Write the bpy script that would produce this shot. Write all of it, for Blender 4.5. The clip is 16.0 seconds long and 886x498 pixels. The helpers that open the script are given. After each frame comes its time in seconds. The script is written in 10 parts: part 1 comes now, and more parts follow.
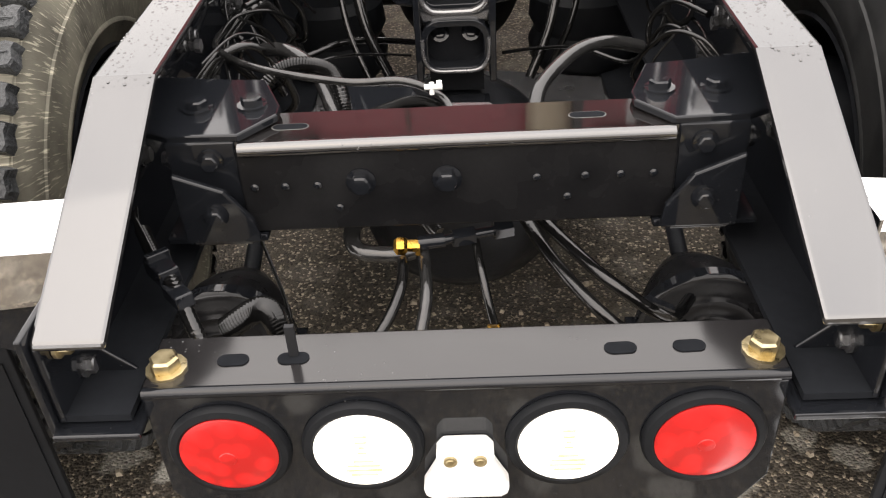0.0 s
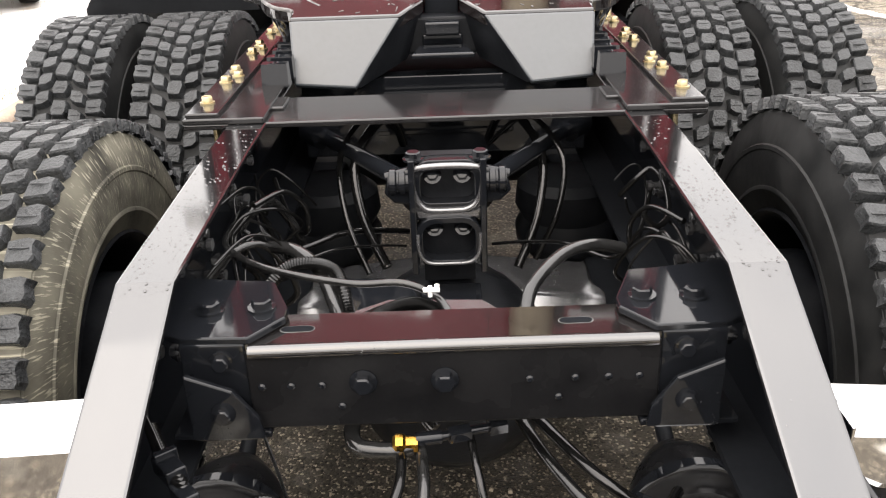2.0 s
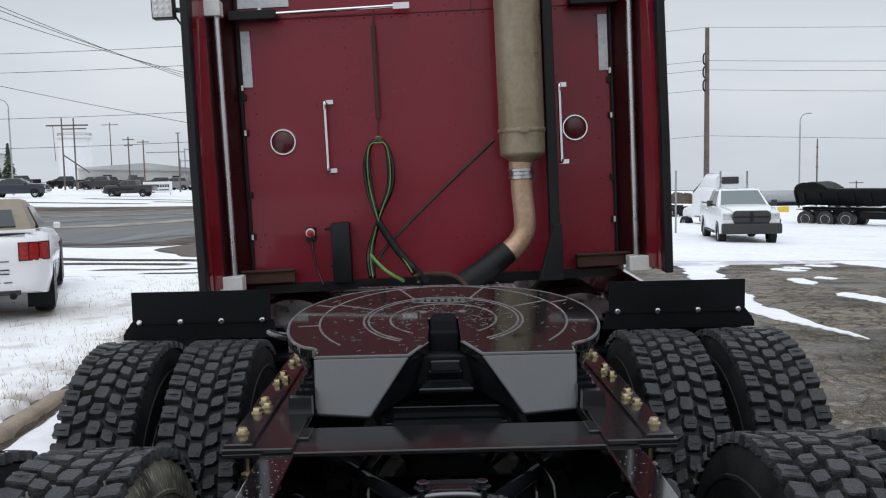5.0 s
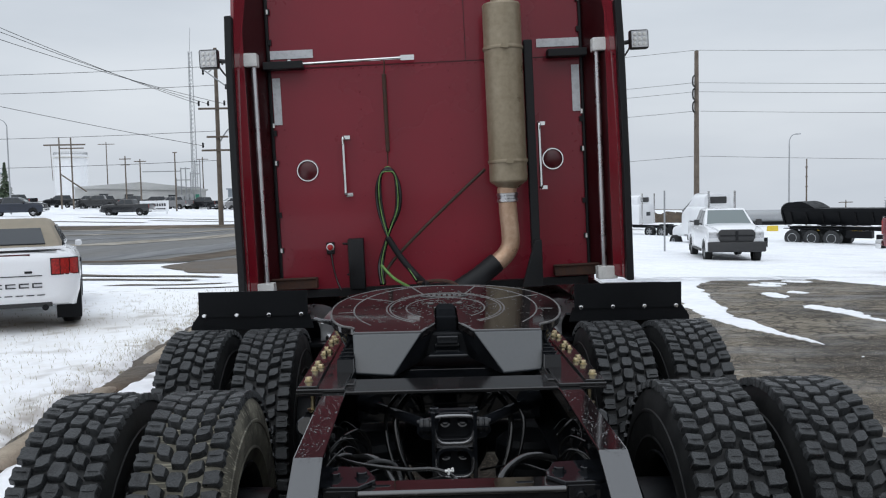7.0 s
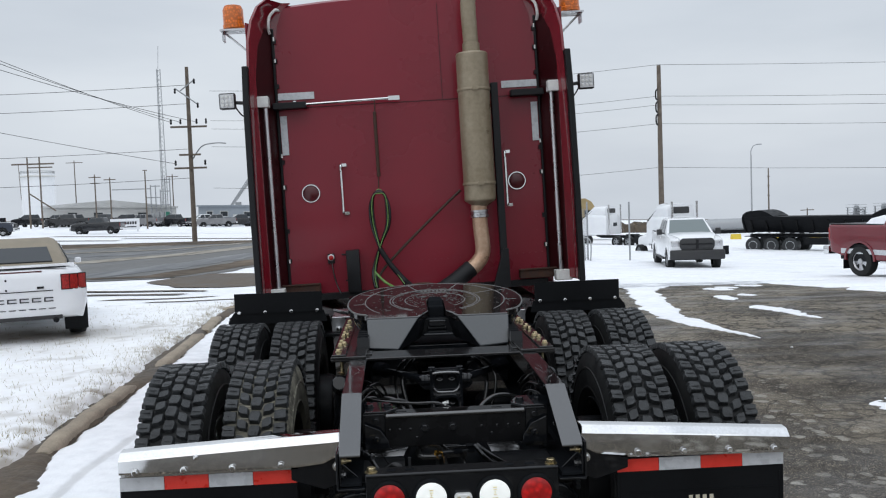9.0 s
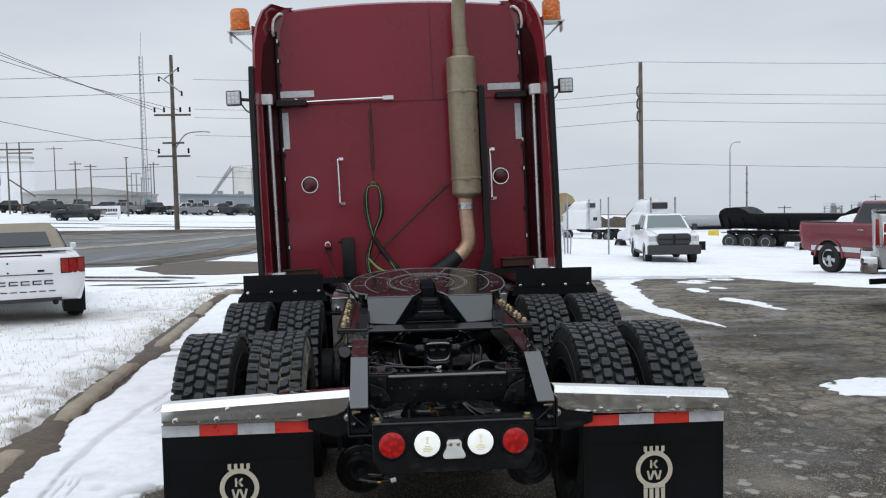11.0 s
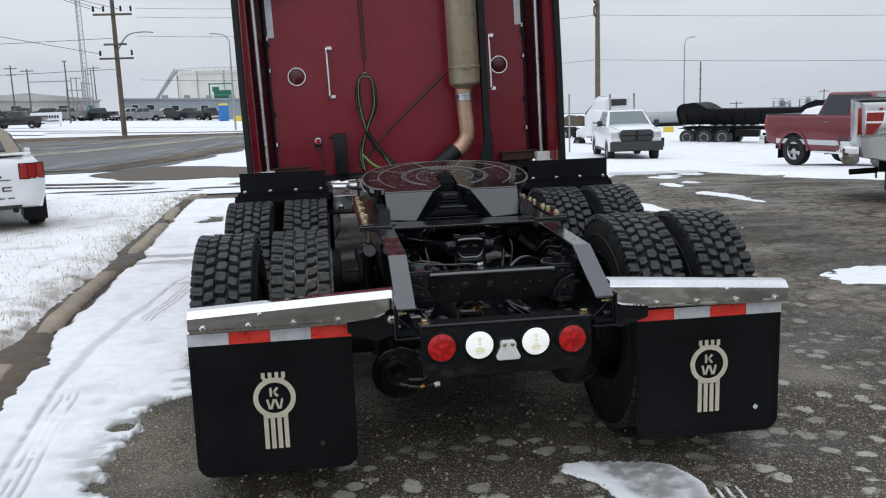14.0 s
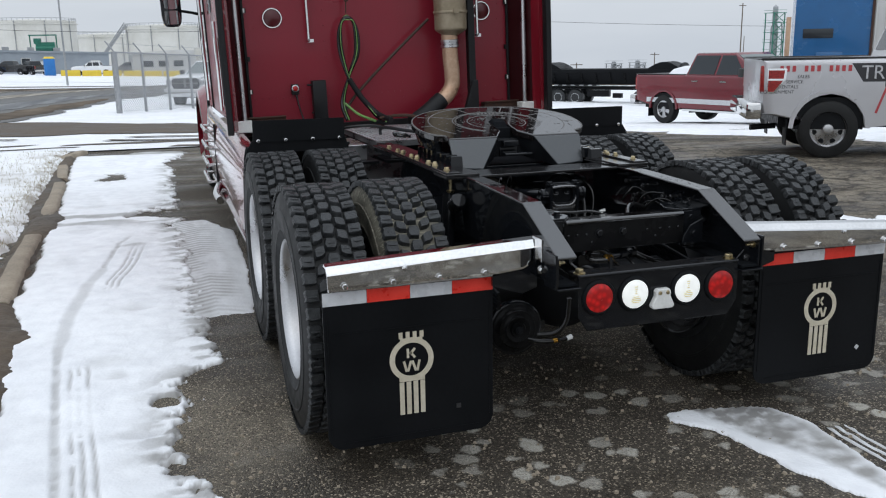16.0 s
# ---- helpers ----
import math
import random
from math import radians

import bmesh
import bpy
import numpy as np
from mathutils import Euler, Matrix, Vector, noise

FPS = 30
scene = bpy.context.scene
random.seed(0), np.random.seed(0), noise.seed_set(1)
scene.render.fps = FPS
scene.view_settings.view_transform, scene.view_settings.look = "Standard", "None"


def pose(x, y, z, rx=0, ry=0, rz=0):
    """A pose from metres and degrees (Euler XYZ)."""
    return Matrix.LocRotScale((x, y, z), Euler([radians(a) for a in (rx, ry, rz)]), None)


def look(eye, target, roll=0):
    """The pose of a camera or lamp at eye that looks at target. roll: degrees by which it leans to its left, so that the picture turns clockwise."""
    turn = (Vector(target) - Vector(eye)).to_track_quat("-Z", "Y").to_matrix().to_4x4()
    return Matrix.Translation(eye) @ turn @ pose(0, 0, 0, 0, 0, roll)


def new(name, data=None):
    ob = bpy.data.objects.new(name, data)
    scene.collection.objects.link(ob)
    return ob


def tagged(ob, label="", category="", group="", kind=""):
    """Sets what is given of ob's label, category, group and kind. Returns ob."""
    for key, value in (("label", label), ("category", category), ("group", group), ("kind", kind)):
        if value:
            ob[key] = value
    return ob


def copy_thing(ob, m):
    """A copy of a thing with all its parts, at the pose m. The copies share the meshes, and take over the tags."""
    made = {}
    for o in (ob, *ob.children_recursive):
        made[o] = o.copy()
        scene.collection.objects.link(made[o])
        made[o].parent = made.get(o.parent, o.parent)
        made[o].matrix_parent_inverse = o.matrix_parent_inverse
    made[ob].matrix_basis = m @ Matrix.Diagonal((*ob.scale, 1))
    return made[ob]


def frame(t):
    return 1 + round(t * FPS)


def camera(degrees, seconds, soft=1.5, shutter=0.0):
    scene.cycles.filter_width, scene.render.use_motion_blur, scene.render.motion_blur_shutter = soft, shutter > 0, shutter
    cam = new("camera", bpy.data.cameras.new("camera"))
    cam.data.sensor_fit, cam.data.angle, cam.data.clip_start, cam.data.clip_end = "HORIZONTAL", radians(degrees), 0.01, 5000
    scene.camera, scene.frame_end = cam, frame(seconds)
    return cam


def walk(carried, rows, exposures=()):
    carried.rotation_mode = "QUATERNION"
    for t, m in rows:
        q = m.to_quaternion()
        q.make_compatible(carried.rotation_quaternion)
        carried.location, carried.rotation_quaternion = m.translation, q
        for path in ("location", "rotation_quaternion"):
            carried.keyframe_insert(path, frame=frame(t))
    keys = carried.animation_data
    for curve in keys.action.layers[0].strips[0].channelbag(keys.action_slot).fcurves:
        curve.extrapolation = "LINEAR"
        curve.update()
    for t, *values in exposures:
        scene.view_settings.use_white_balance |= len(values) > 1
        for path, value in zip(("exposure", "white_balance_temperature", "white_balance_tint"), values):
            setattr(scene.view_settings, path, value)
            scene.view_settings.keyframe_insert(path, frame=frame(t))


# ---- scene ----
cam = camera(54.1, 16.0, 1.15)
PATH = [
    (0, (0.015, -0.7, 1.437), (-0.051, 0.943, 0.298), -3.4),
    (0.5, (-0.017, -0.742, 1.486), (-0.037, 0.969, 0.451), -2.3),
    (1, (-0.007, -0.74, 1.499), (-0.041, 1.005, 0.522), -2.1),
    (1.5, (0.001, -0.735, 1.509), (-0.024, 1.039, 0.586), -2.1),
    (2, (-0.001, -0.729, 1.524), (-0.015, 1.089, 0.692), -2.1),
    (2.5, (-0.008, -0.729, 1.544), (-0.005, 1.133, 0.812), -1.5),
    (3, (-0.008, -0.737, 1.565), (0.003, 1.166, 0.949), -0.8),
    (3.5, (-0.013, -0.759, 1.588), (0.001, 1.176, 1.083), -0.4),
    (4, (-0.037, -0.82, 1.62), (-0.012, 1.143, 1.241), -0.8),
    (4.5, (-0.053, -0.895, 1.655), (0.008, 1.088, 1.406), -0.8),
    (5, (-0.037, -0.986, 1.673), (-0.006, 1.006, 1.498), -1.2),
    (7.5, (-0.122, -2.21, 1.723), (-0.07, -0.214, 1.601), -1.3),
    (8, (-0.154, -2.496, 1.739), (-0.095, -0.5, 1.629), -1.6),
    (8.5, (-0.14, -2.755, 1.739), (-0.068, -0.76, 1.629), -1.9),
    (9, (-0.209, -3.019, 1.743), (-0.096, -1.025, 1.64), -2.0),
    (11.5, (-0.328, -3.606, 1.748), (-0.15, -1.619, 1.608), -0.7),
    (12, (-0.366, -3.6, 1.731), (-0.147, -1.624, 1.506), -0.7),
    (12.5, (-0.415, -3.595, 1.713), (-0.203, -1.63, 1.409), -0.4),
    (13, (-0.468, -3.537, 1.698), (-0.309, -1.574, 1.347), -0.1),
    (13.5, (-0.51, -3.382, 1.691), (-0.338, -1.423, 1.327), -0.9),
    (14, (-0.656, -3.236, 1.676), (-0.401, -1.283, 1.328), -2.0),
    (14.5, (-0.944, -3.15, 1.68), (-0.646, -1.205, 1.321), -2.4),
    (15, (-1.228, -3.011, 1.633), (-0.943, -1.078, 1.207), -1.2),
    (15.5, (-1.492, -2.912, 1.612), (-1.146, -0.997, 1.152), -1.0),
    (16, (-1.727, -2.758, 1.612), (-1.127, -0.903, 1.165), -1.0),
]
walk(cam, [(t, look(eye, target, roll)) for t, eye, target, roll in PATH], exposures=((0.0, 1.9, 7300, 13), (1.0, 1.95, 7300, 13), (2.0, 2.05, 7200, 12), (2.5, 1.95, 7200, 12), (3.0, 1.75, 7200, 12), (3.5, 1.42, 7000, 12), (4.0, 0.98, 6900, 12), (4.5, 0.55, 6650, 11), (5.0, 0.0, 6250, 8), (5.5, -0.05, 6200, 7), (7.5, 0.0, 6150, 7), (16.0, 0.0, 6150, 7)))

# ---------------------------------------------------------------- world and light
SKY = bpy.data.worlds.new("overcast_sky")
scene.world = SKY
SKY.use_nodes = True
_n, _l = SKY.node_tree.nodes, SKY.node_tree.links
_n.clear()
_out = _n.new("ShaderNodeOutputWorld")
_bg = _n.new("ShaderNodeBackground")
_sky = _n.new("ShaderNodeTexSky")
_sky.sky_type, _sky.sun_disc = "NISHITA", False
_sky.sun_elevation, _sky.sun_rotation = radians(48), radians(200)
_sky.dust_density, _sky.air_density = 4.0, 1.5
_grey = _n.new("ShaderNodeMixRGB")
_scale = _n.new("ShaderNodeMixRGB")
_scale.blend_type, _scale.inputs[0].default_value = "MULTIPLY", 1.0
_scale.inputs[2].default_value = (0.09, 0.09, 0.09, 1)
_tc = _n.new("ShaderNodeTexCoord")
_map = _n.new("ShaderNodeMapping")
_map.inputs["Scale"].default_value = (1.2, 1.2, 5.0)
_cl = _n.new("ShaderNodeTexNoise")
_cl.inputs["Scale"].default_value, _cl.inputs["Detail"].default_value = 1.6, 5.0
_ramp = _n.new("ShaderNodeValToRGB")
_ramp.color_ramp.elements[0].position, _ramp.color_ramp.elements[0].color = 0.3, (0.615, 0.637, 0.685, 1)
_ramp.color_ramp.elements[1].position, _ramp.color_ramp.elements[1].color = 0.72, (0.79, 0.80, 0.832, 1)
_l.new(_tc.outputs["Generated"], _map.inputs[0])
_l.new(_map.outputs[0], _cl.inputs["Vector"])
_l.new(_cl.outputs["Fac"], _ramp.inputs[0])
_l.new(_sky.outputs[0], _scale.inputs[1])
_grey.inputs[0].default_value = 0.93
_l.new(_scale.outputs[0], _grey.inputs[1])
_l.new(_ramp.outputs[0], _grey.inputs[2])
_l.new(_grey.outputs[0], _bg.inputs[0])
_up = _n.new("ShaderNodeSeparateXYZ")
_zen = _n.new("ShaderNodeMapRange")
_zen.inputs["From Min"].default_value, _zen.inputs["From Max"].default_value = 0.22, 1.0
_zen.inputs["To Min"].default_value, _zen.inputs["To Max"].default_value = 1.0, 1.9
_l.new(_tc.outputs["Generated"], _up.inputs[0])
_l.new(_up.outputs["Z"], _zen.inputs["Value"])
_l.new(_zen.outputs[0], _bg.inputs[1])
_l.new(_bg.outputs[0], _out.inputs[0])

SUN = bpy.data.lights.new("sun_behind_cloud", "SUN")
SUN.energy, SUN.angle, SUN.color = 0.35, radians(80), (1.0, 0.97, 0.93)
_sun = new("sun_behind_cloud", SUN)
_sun.matrix_basis = look((-4, -9, 14), (0, 0, 0))


# ---------------------------------------------------------------- materials
def _principled(name):
    m = bpy.data.materials.new(name)
    m.use_nodes = True
    return m, m.node_tree.nodes, m.node_tree.links, m.node_tree.nodes["Principled BSDF"]


def surface(name, dark, light, rough=0.5, metal=0.0, ior=1.5, scale=6.0, fine=80.0, bump=0.15, spread=0.15, coat=0.0, depth=0.003, island=0.0, stretch=None, turn=0.0, spec=0.5):
    """A painted, rubber, stone or metal surface: colour between dark and light over two scales of noise, rough with a spread, fine relief."""
    m, n, l, p = _principled(name)
    tc = n.new("ShaderNodeTexCoord")
    big, small = n.new("ShaderNodeTexNoise"), n.new("ShaderNodeTexNoise")
    for tex, s, d in ((big, scale, 6.0), (small, fine, 4.0)):
        tex.inputs["Scale"].default_value, tex.inputs["Detail"].default_value = s, d
        l.new(tc.outputs["Object"], tex.inputs["Vector"])
    if stretch is not None:
        mp = n.new("ShaderNodeMapping")
        mp.inputs["Scale"].default_value, mp.inputs["Rotation"].default_value = stretch, (0, 0, radians(turn))
        l.new(tc.outputs["Object"], mp.inputs["Vector"])
        l.new(mp.outputs[0], big.inputs["Vector"])
    mix = n.new("ShaderNodeMath")
    mix.operation = "MULTIPLY_ADD"
    mix.inputs[1].default_value = 0.35
    l.new(small.outputs["Fac"], mix.inputs[0])
    half = n.new("ShaderNodeMath")
    half.operation = "MULTIPLY"
    half.inputs[1].default_value = 0.65
    l.new(big.outputs["Fac"], half.inputs[0])
    l.new(half.outputs[0], mix.inputs[2])
    fac = mix.outputs[0]
    if island:
        geo = n.new("ShaderNodeNewGeometry")
        add = n.new("ShaderNodeMath")
        add.operation = "MULTIPLY_ADD"
        add.inputs[1].default_value = island
        l.new(geo.outputs["Random Per Island"], add.inputs[0])
        l.new(fac, add.inputs[2])
        fac = add.outputs[0]
    ramp = n.new("ShaderNodeValToRGB")
    ramp.color_ramp.elements[0].position, ramp.color_ramp.elements[1].position = 0.35, 0.68
    ramp.color_ramp.elements[0].color, ramp.color_ramp.elements[1].color = (*dark, 1), (*light, 1)
    l.new(fac, ramp.inputs[0])
    l.new(ramp.outputs[0], p.inputs["Base Color"])
    r = n.new("ShaderNodeMapRange")
    r.inputs["From Min"].default_value, r.inputs["From Max"].default_value = 0.3, 0.7
    r.inputs["To Min"].default_value, r.inputs["To Max"].default_value = max(0.02, rough - spread), min(1.0, rough + spread)
    l.new(big.outputs["Fac"], r.inputs["Value"])
    l.new(r.outputs[0], p.inputs["Roughness"])
    p.inputs["Metallic"].default_value, p.inputs["IOR"].default_value = metal, ior
    p.inputs["Coat Weight"].default_value = coat
    p.inputs["Specular IOR Level"].default_value = spec
    p.inputs["Coat Roughness"].default_value = 0.06
    if bump:
        b = n.new("ShaderNodeBump")
        b.inputs["Strength"].default_value, b.inputs["Distance"].default_value = bump, depth
        l.new(small.outputs["Fac"], b.inputs["Height"])
        l.new(b.outputs[0], p.inputs["Normal"])
    return m


def wet_black(name, base, rough, ior, drops=0.5, fleck=0.10, relief=0.25):
    """Glossy black chassis paint with dried and wet speckle."""
    m, n, l, p = _principled(name)
    tc = n.new("ShaderNodeTexCoord")
    vor, big = n.new("ShaderNodeTexVoronoi"), n.new("ShaderNodeTexNoise")
    vor.inputs["Scale"].default_value = 130
    big.inputs["Scale"].default_value, big.inputs["Detail"].default_value = 9, 6
    l.new(tc.outputs["Object"], vor.inputs["Vector"])
    l.new(tc.outputs["Object"], big.inputs["Vector"])
    dot = n.new("ShaderNodeMapRange")
    dot.inputs["From Min"].default_value, dot.inputs["From Max"].default_value = 0.16, 0.05
    l.new(vor.outputs["Distance"], dot.inputs["Value"])
    where = n.new("ShaderNodeMapRange")
    where.inputs["From Min"].default_value, where.inputs["From Max"].default_value = 0.54, 0.68
    l.new(big.outputs["Fac"], where.inputs["Value"])
    mul = n.new("ShaderNodeMath")
    mul.operation = "MULTIPLY"
    l.new(dot.outputs[0], mul.inputs[0])
    l.new(where.outputs[0], mul.inputs[1])
    col = n.new("ShaderNodeMixRGB")
    col.inputs[1].default_value, col.inputs[2].default_value = (*base, 1), (fleck, fleck, fleck, 1)
    fade = n.new("ShaderNodeMath")
    fade.operation = "MULTIPLY"
    fade.inputs[1].default_value = drops
    l.new(mul.outputs[0], fade.inputs[0])
    l.new(fade.outputs[0], col.inputs[0])
    l.new(col.outputs[0], p.inputs["Base Color"])
    r = n.new("ShaderNodeMapRange")
    r.inputs["From Min"].default_value, r.inputs["From Max"].default_value = 0.35, 0.7
    r.inputs["To Min"].default_value, r.inputs["To Max"].default_value = rough * 0.7, rough * 1.5
    l.new(big.outputs["Fac"], r.inputs["Value"])
    l.new(r.outputs[0], p.inputs["Roughness"])
    p.inputs["IOR"].default_value = ior
    b = n.new("ShaderNodeBump")
    b.inputs["Strength"].default_value, b.inputs["Distance"].default_value = relief, 0.0012
    l.new(mul.outputs[0], b.inputs["Height"])
    l.new(b.outputs[0], p.inputs["Normal"])
    return m


def scratched_wall(name, base, dust):
    """A tyre sidewall with straw-coloured scratches that run outwards from the hub."""
    m, n, l, p = _principled(name)
    tc, sep = n.new("ShaderNodeTexCoord"), n.new("ShaderNodeSeparateXYZ")
    l.new(tc.outputs["Object"], sep.inputs[0])

    def calc(op, a, b):
        k = n.new("ShaderNodeMath")
        k.operation = op
        for i, v in enumerate((a, b)):
            if isinstance(v, float):
                k.inputs[i].default_value = v
            else:
                l.new(v, k.inputs[i])
        return k.outputs[0]

    angle = calc("ARCTAN2", sep.outputs["Y"], sep.outputs["Z"])
    radius = calc("SQRT", calc("ADD", calc("POWER", calc("ABSOLUTE", sep.outputs["Y"], 0.0), 2.0), calc("POWER", calc("ABSOLUTE", sep.outputs["Z"], 0.0), 2.0)), 0.0)
    polar = n.new("ShaderNodeCombineXYZ")
    l.new(calc("ADD", calc("MULTIPLY", angle, 95.0), calc("MULTIPLY", radius, 75.0)), polar.inputs[0])
    l.new(calc("MULTIPLY", radius, 26.0), polar.inputs[1])
    lines, broad = n.new("ShaderNodeTexNoise"), n.new("ShaderNodeTexNoise")
    lines.inputs["Scale"].default_value, lines.inputs["Detail"].default_value = 1.0, 5.0
    broad.inputs["Scale"].default_value, broad.inputs["Detail"].default_value = 7.0, 5.0
    l.new(polar.outputs[0], lines.inputs["Vector"])
    l.new(tc.outputs["Object"], broad.inputs["Vector"])

    def ranged(sock, a, b):
        r = n.new("ShaderNodeMapRange")
        r.inputs["From Min"].default_value, r.inputs["From Max"].default_value = a, b
        l.new(sock, r.inputs["Value"])
        return r.outputs[0]

    film = calc("MULTIPLY", ranged(broad.outputs["Fac"], 0.25, 0.65), 0.52)
    fac = calc("ADD", film, calc("MULTIPLY", ranged(lines.outputs["Fac"], 0.56, 0.68), ranged(radius, 0.33, 0.45)))
    mix = n.new("ShaderNodeMixRGB")
    mix.use_clamp = True
    mix.inputs[1].default_value, mix.inputs[2].default_value = (*base, 1), (*dust, 1)
    l.new(calc("MINIMUM", fac, 1.0), mix.inputs[0])
    l.new(mix.outputs[0], p.inputs["Base Color"])
    p.inputs["Roughness"].default_value, p.inputs["Specular IOR Level"].default_value = 0.75, 0.2
    b = n.new("ShaderNodeBump")
    b.inputs["Strength"].default_value, b.inputs["Distance"].default_value = 0.5, 0.002
    l.new(lines.outputs["Fac"], b.inputs["Height"])
    l.new(b.outputs[0], p.inputs["Normal"])
    return m


def glass(name, tint=(0.03, 0.035, 0.04), rough=0.05):
    m, n, l, p = _principled(name)
    p.inputs["Base Color"].default_value, p.inputs["Roughness"].default_value = (*tint, 1), rough
    p.inputs["Specular IOR Level"].default_value = 0.35
    return m


def lens(name, colour, glow, pits=0.45):
    """A lit lamp lens with small facets."""
    m, n, l, p = _principled(name)
    tc = n.new("ShaderNodeTexCoord")
    vor = n.new("ShaderNodeTexVoronoi")
    vor.inputs["Scale"].default_value = 45
    l.new(tc.outputs["Object"], vor.inputs["Vector"])
    ramp = n.new("ShaderNodeValToRGB")
    ramp.color_ramp.elements[0].color = (*colour, 1)
    ramp.color_ramp.elements[1].color = (*[c * pits for c in colour], 1)
    ramp.color_ramp.elements[1].position = 0.62
    l.new(vor.outputs["Distance"], ramp.inputs[0])
    l.new(ramp.outputs[0], p.inputs["Base Color"])
    if glow:
        l.new(ramp.outputs[0], p.inputs["Emission Color"])
        p.inputs["Emission Strength"].default_value = glow
    p.inputs["Roughness"].default_value = 0.3
    p.inputs["Coat Weight"].default_value = 0.1
    return m


def asphalt(name):
    m, n, l, p = _principled(name)
    tc = n.new("ShaderNodeTexCoord")

    def tex(kind, scale, detail=4.0):
        t = n.new(kind)
        t.inputs["Scale"].default_value = scale
        if kind == "ShaderNodeTexNoise":
            t.inputs["Detail"].default_value = detail
        l.new(tc.outputs["Object"], t.inputs["Vector"])
        return t

    def ranged(sock, a, b, lo=0.0, hi=1.0):
        r = n.new("ShaderNodeMapRange")
        r.inputs["From Min"].default_value, r.inputs["From Max"].default_value = a, b
        r.inputs["To Min"].default_value, r.inputs["To Max"].default_value = lo, hi
        l.new(sock, r.inputs["Value"])
        return r.outputs[0]

    def mixed(fac, a, b):
        x = n.new("ShaderNodeMixRGB")
        for k, v in ((1, a), (2, b)):
            if isinstance(v, tuple):
                x.inputs[k].default_value = (*v, 1)
            else:
                l.new(v, x.inputs[k])
        l.new(fac, x.inputs[0])
        return x.outputs[0]

    stones = tex("ShaderNodeTexVoronoi", 150)
    tone = n.new("ShaderNodeSeparateColor")
    l.new(stones.outputs["Color"], tone.inputs[0])
    broad, mid, fine = tex("ShaderNodeTexNoise", 0.55, 6), tex("ShaderNodeTexNoise", 3.0, 6), tex("ShaderNodeTexNoise", 160, 3)
    where = n.new("ShaderNodeSeparateXYZ")
    l.new(tc.outputs["Object"], where.inputs[0])
    worn_more = n.new("ShaderNodeMath")
    worn_more.operation = "ADD"
    l.new(broad.outputs["Fac"], worn_more.inputs[0])
    l.new(ranged(where.outputs["X"], 1.0, 4.2, -0.10, 0.05), worn_more.inputs[1])
    base = mixed(ranged(worn_more.outputs[0], 0.46, 0.58), (0.066, 0.056, 0.044), (0.225, 0.195, 0.150))
    base = mixed(ranged(mid.outputs["Fac"], 0.45, 0.75, 0.0, 0.6), base, (0.070, 0.058, 0.044))
    speck = mixed(ranged(tone.outputs[0], 0.78, 0.99, 0.0, 0.95), base, (0.44, 0.38, 0.29))
    speck = mixed(ranged(tone.outputs[1], 0.7, 0.95, 0.0, 0.7), speck, (0.006, 0.006, 0.006))
    flags = tex("ShaderNodeTexVoronoi", 7.6)
    torn_noise = tex("ShaderNodeTexNoise", 9.0, 6)
    torn = n.new("ShaderNodeMixRGB")
    torn.blend_type, torn.inputs[0].default_value = "ADD", 0.13
    l.new(tc.outputs["Object"], torn.inputs[1])
    l.new(torn_noise.outputs["Color"], torn.inputs[2])
    l.new(torn.outputs[0], flags.inputs["Vector"])
    cell = n.new("ShaderNodeSeparateColor")
    l.new(flags.outputs["Color"], cell.inputs[0])
    worn = n.new("ShaderNodeMath")
    worn.operation = "MULTIPLY"
    l.new(ranged(cell.outputs[0], 0.30, 0.38), worn.inputs[0])
    l.new(ranged(flags.outputs["Distance"], 0.40, 0.31), worn.inputs[1])
    worn2 = n.new("ShaderNodeMath")
    worn2.operation = "MULTIPLY"
    l.new(worn.outputs[0], worn2.inputs[0])
    l.new(ranged(broad.outputs["Fac"], 0.36, 0.46, 0.0, 0.85), worn2.inputs[1])
    worn3 = n.new("ShaderNodeMath")
    worn3.operation = "MULTIPLY"
    l.new(worn2.outputs[0], worn3.inputs[0])
    here = n.new("ShaderNodeMath")
    here.operation = "MULTIPLY"
    l.new(ranged(where.outputs["X"], 2.0, 3.6, 1.0, 0.12), here.inputs[0])
    l.new(ranged(where.outputs["X"], -1.0, -0.6, 0.1, 1.0), here.inputs[1])
    beside = n.new("ShaderNodeMath")
    beside.operation = "MAXIMUM"
    l.new(ranged(where.outputs["Y"], 0.7, 1.0, 1.0, 0.1), beside.inputs[0])
    l.new(ranged(where.outputs["X"], 1.1, 1.5), beside.inputs[1])
    both = n.new("ShaderNodeMath")
    both.operation = "MULTIPLY"
    l.new(here.outputs[0], both.inputs[0])
    l.new(beside.outputs[0], both.inputs[1])
    l.new(both.outputs[0], worn3.inputs[1])
    pale = mixed(ranged(tone.outputs[2], 0.55, 0.95, 0.0, 0.6), (0.52, 0.50, 0.44), (0.24, 0.22, 0.19))
    final = mixed(worn3.outputs[0], speck, pale)
    scales = n.new("ShaderNodeTexVoronoi")
    scales.feature = "DISTANCE_TO_EDGE"
    scales.inputs["Scale"].default_value = 4.6
    l.new(torn.outputs[0], scales.inputs["Vector"])
    fine_gap = n.new("ShaderNodeMath")
    fine_gap.operation = "MULTIPLY"
    l.new(ranged(scales.outputs["Distance"], 0.13, 0.02), fine_gap.inputs[0])
    l.new(ranged(where.outputs["X"], 1.6, 4.0, 0.0, 0.9), fine_gap.inputs[1])
    patchy = n.new("ShaderNodeMath")
    patchy.operation = "MULTIPLY"
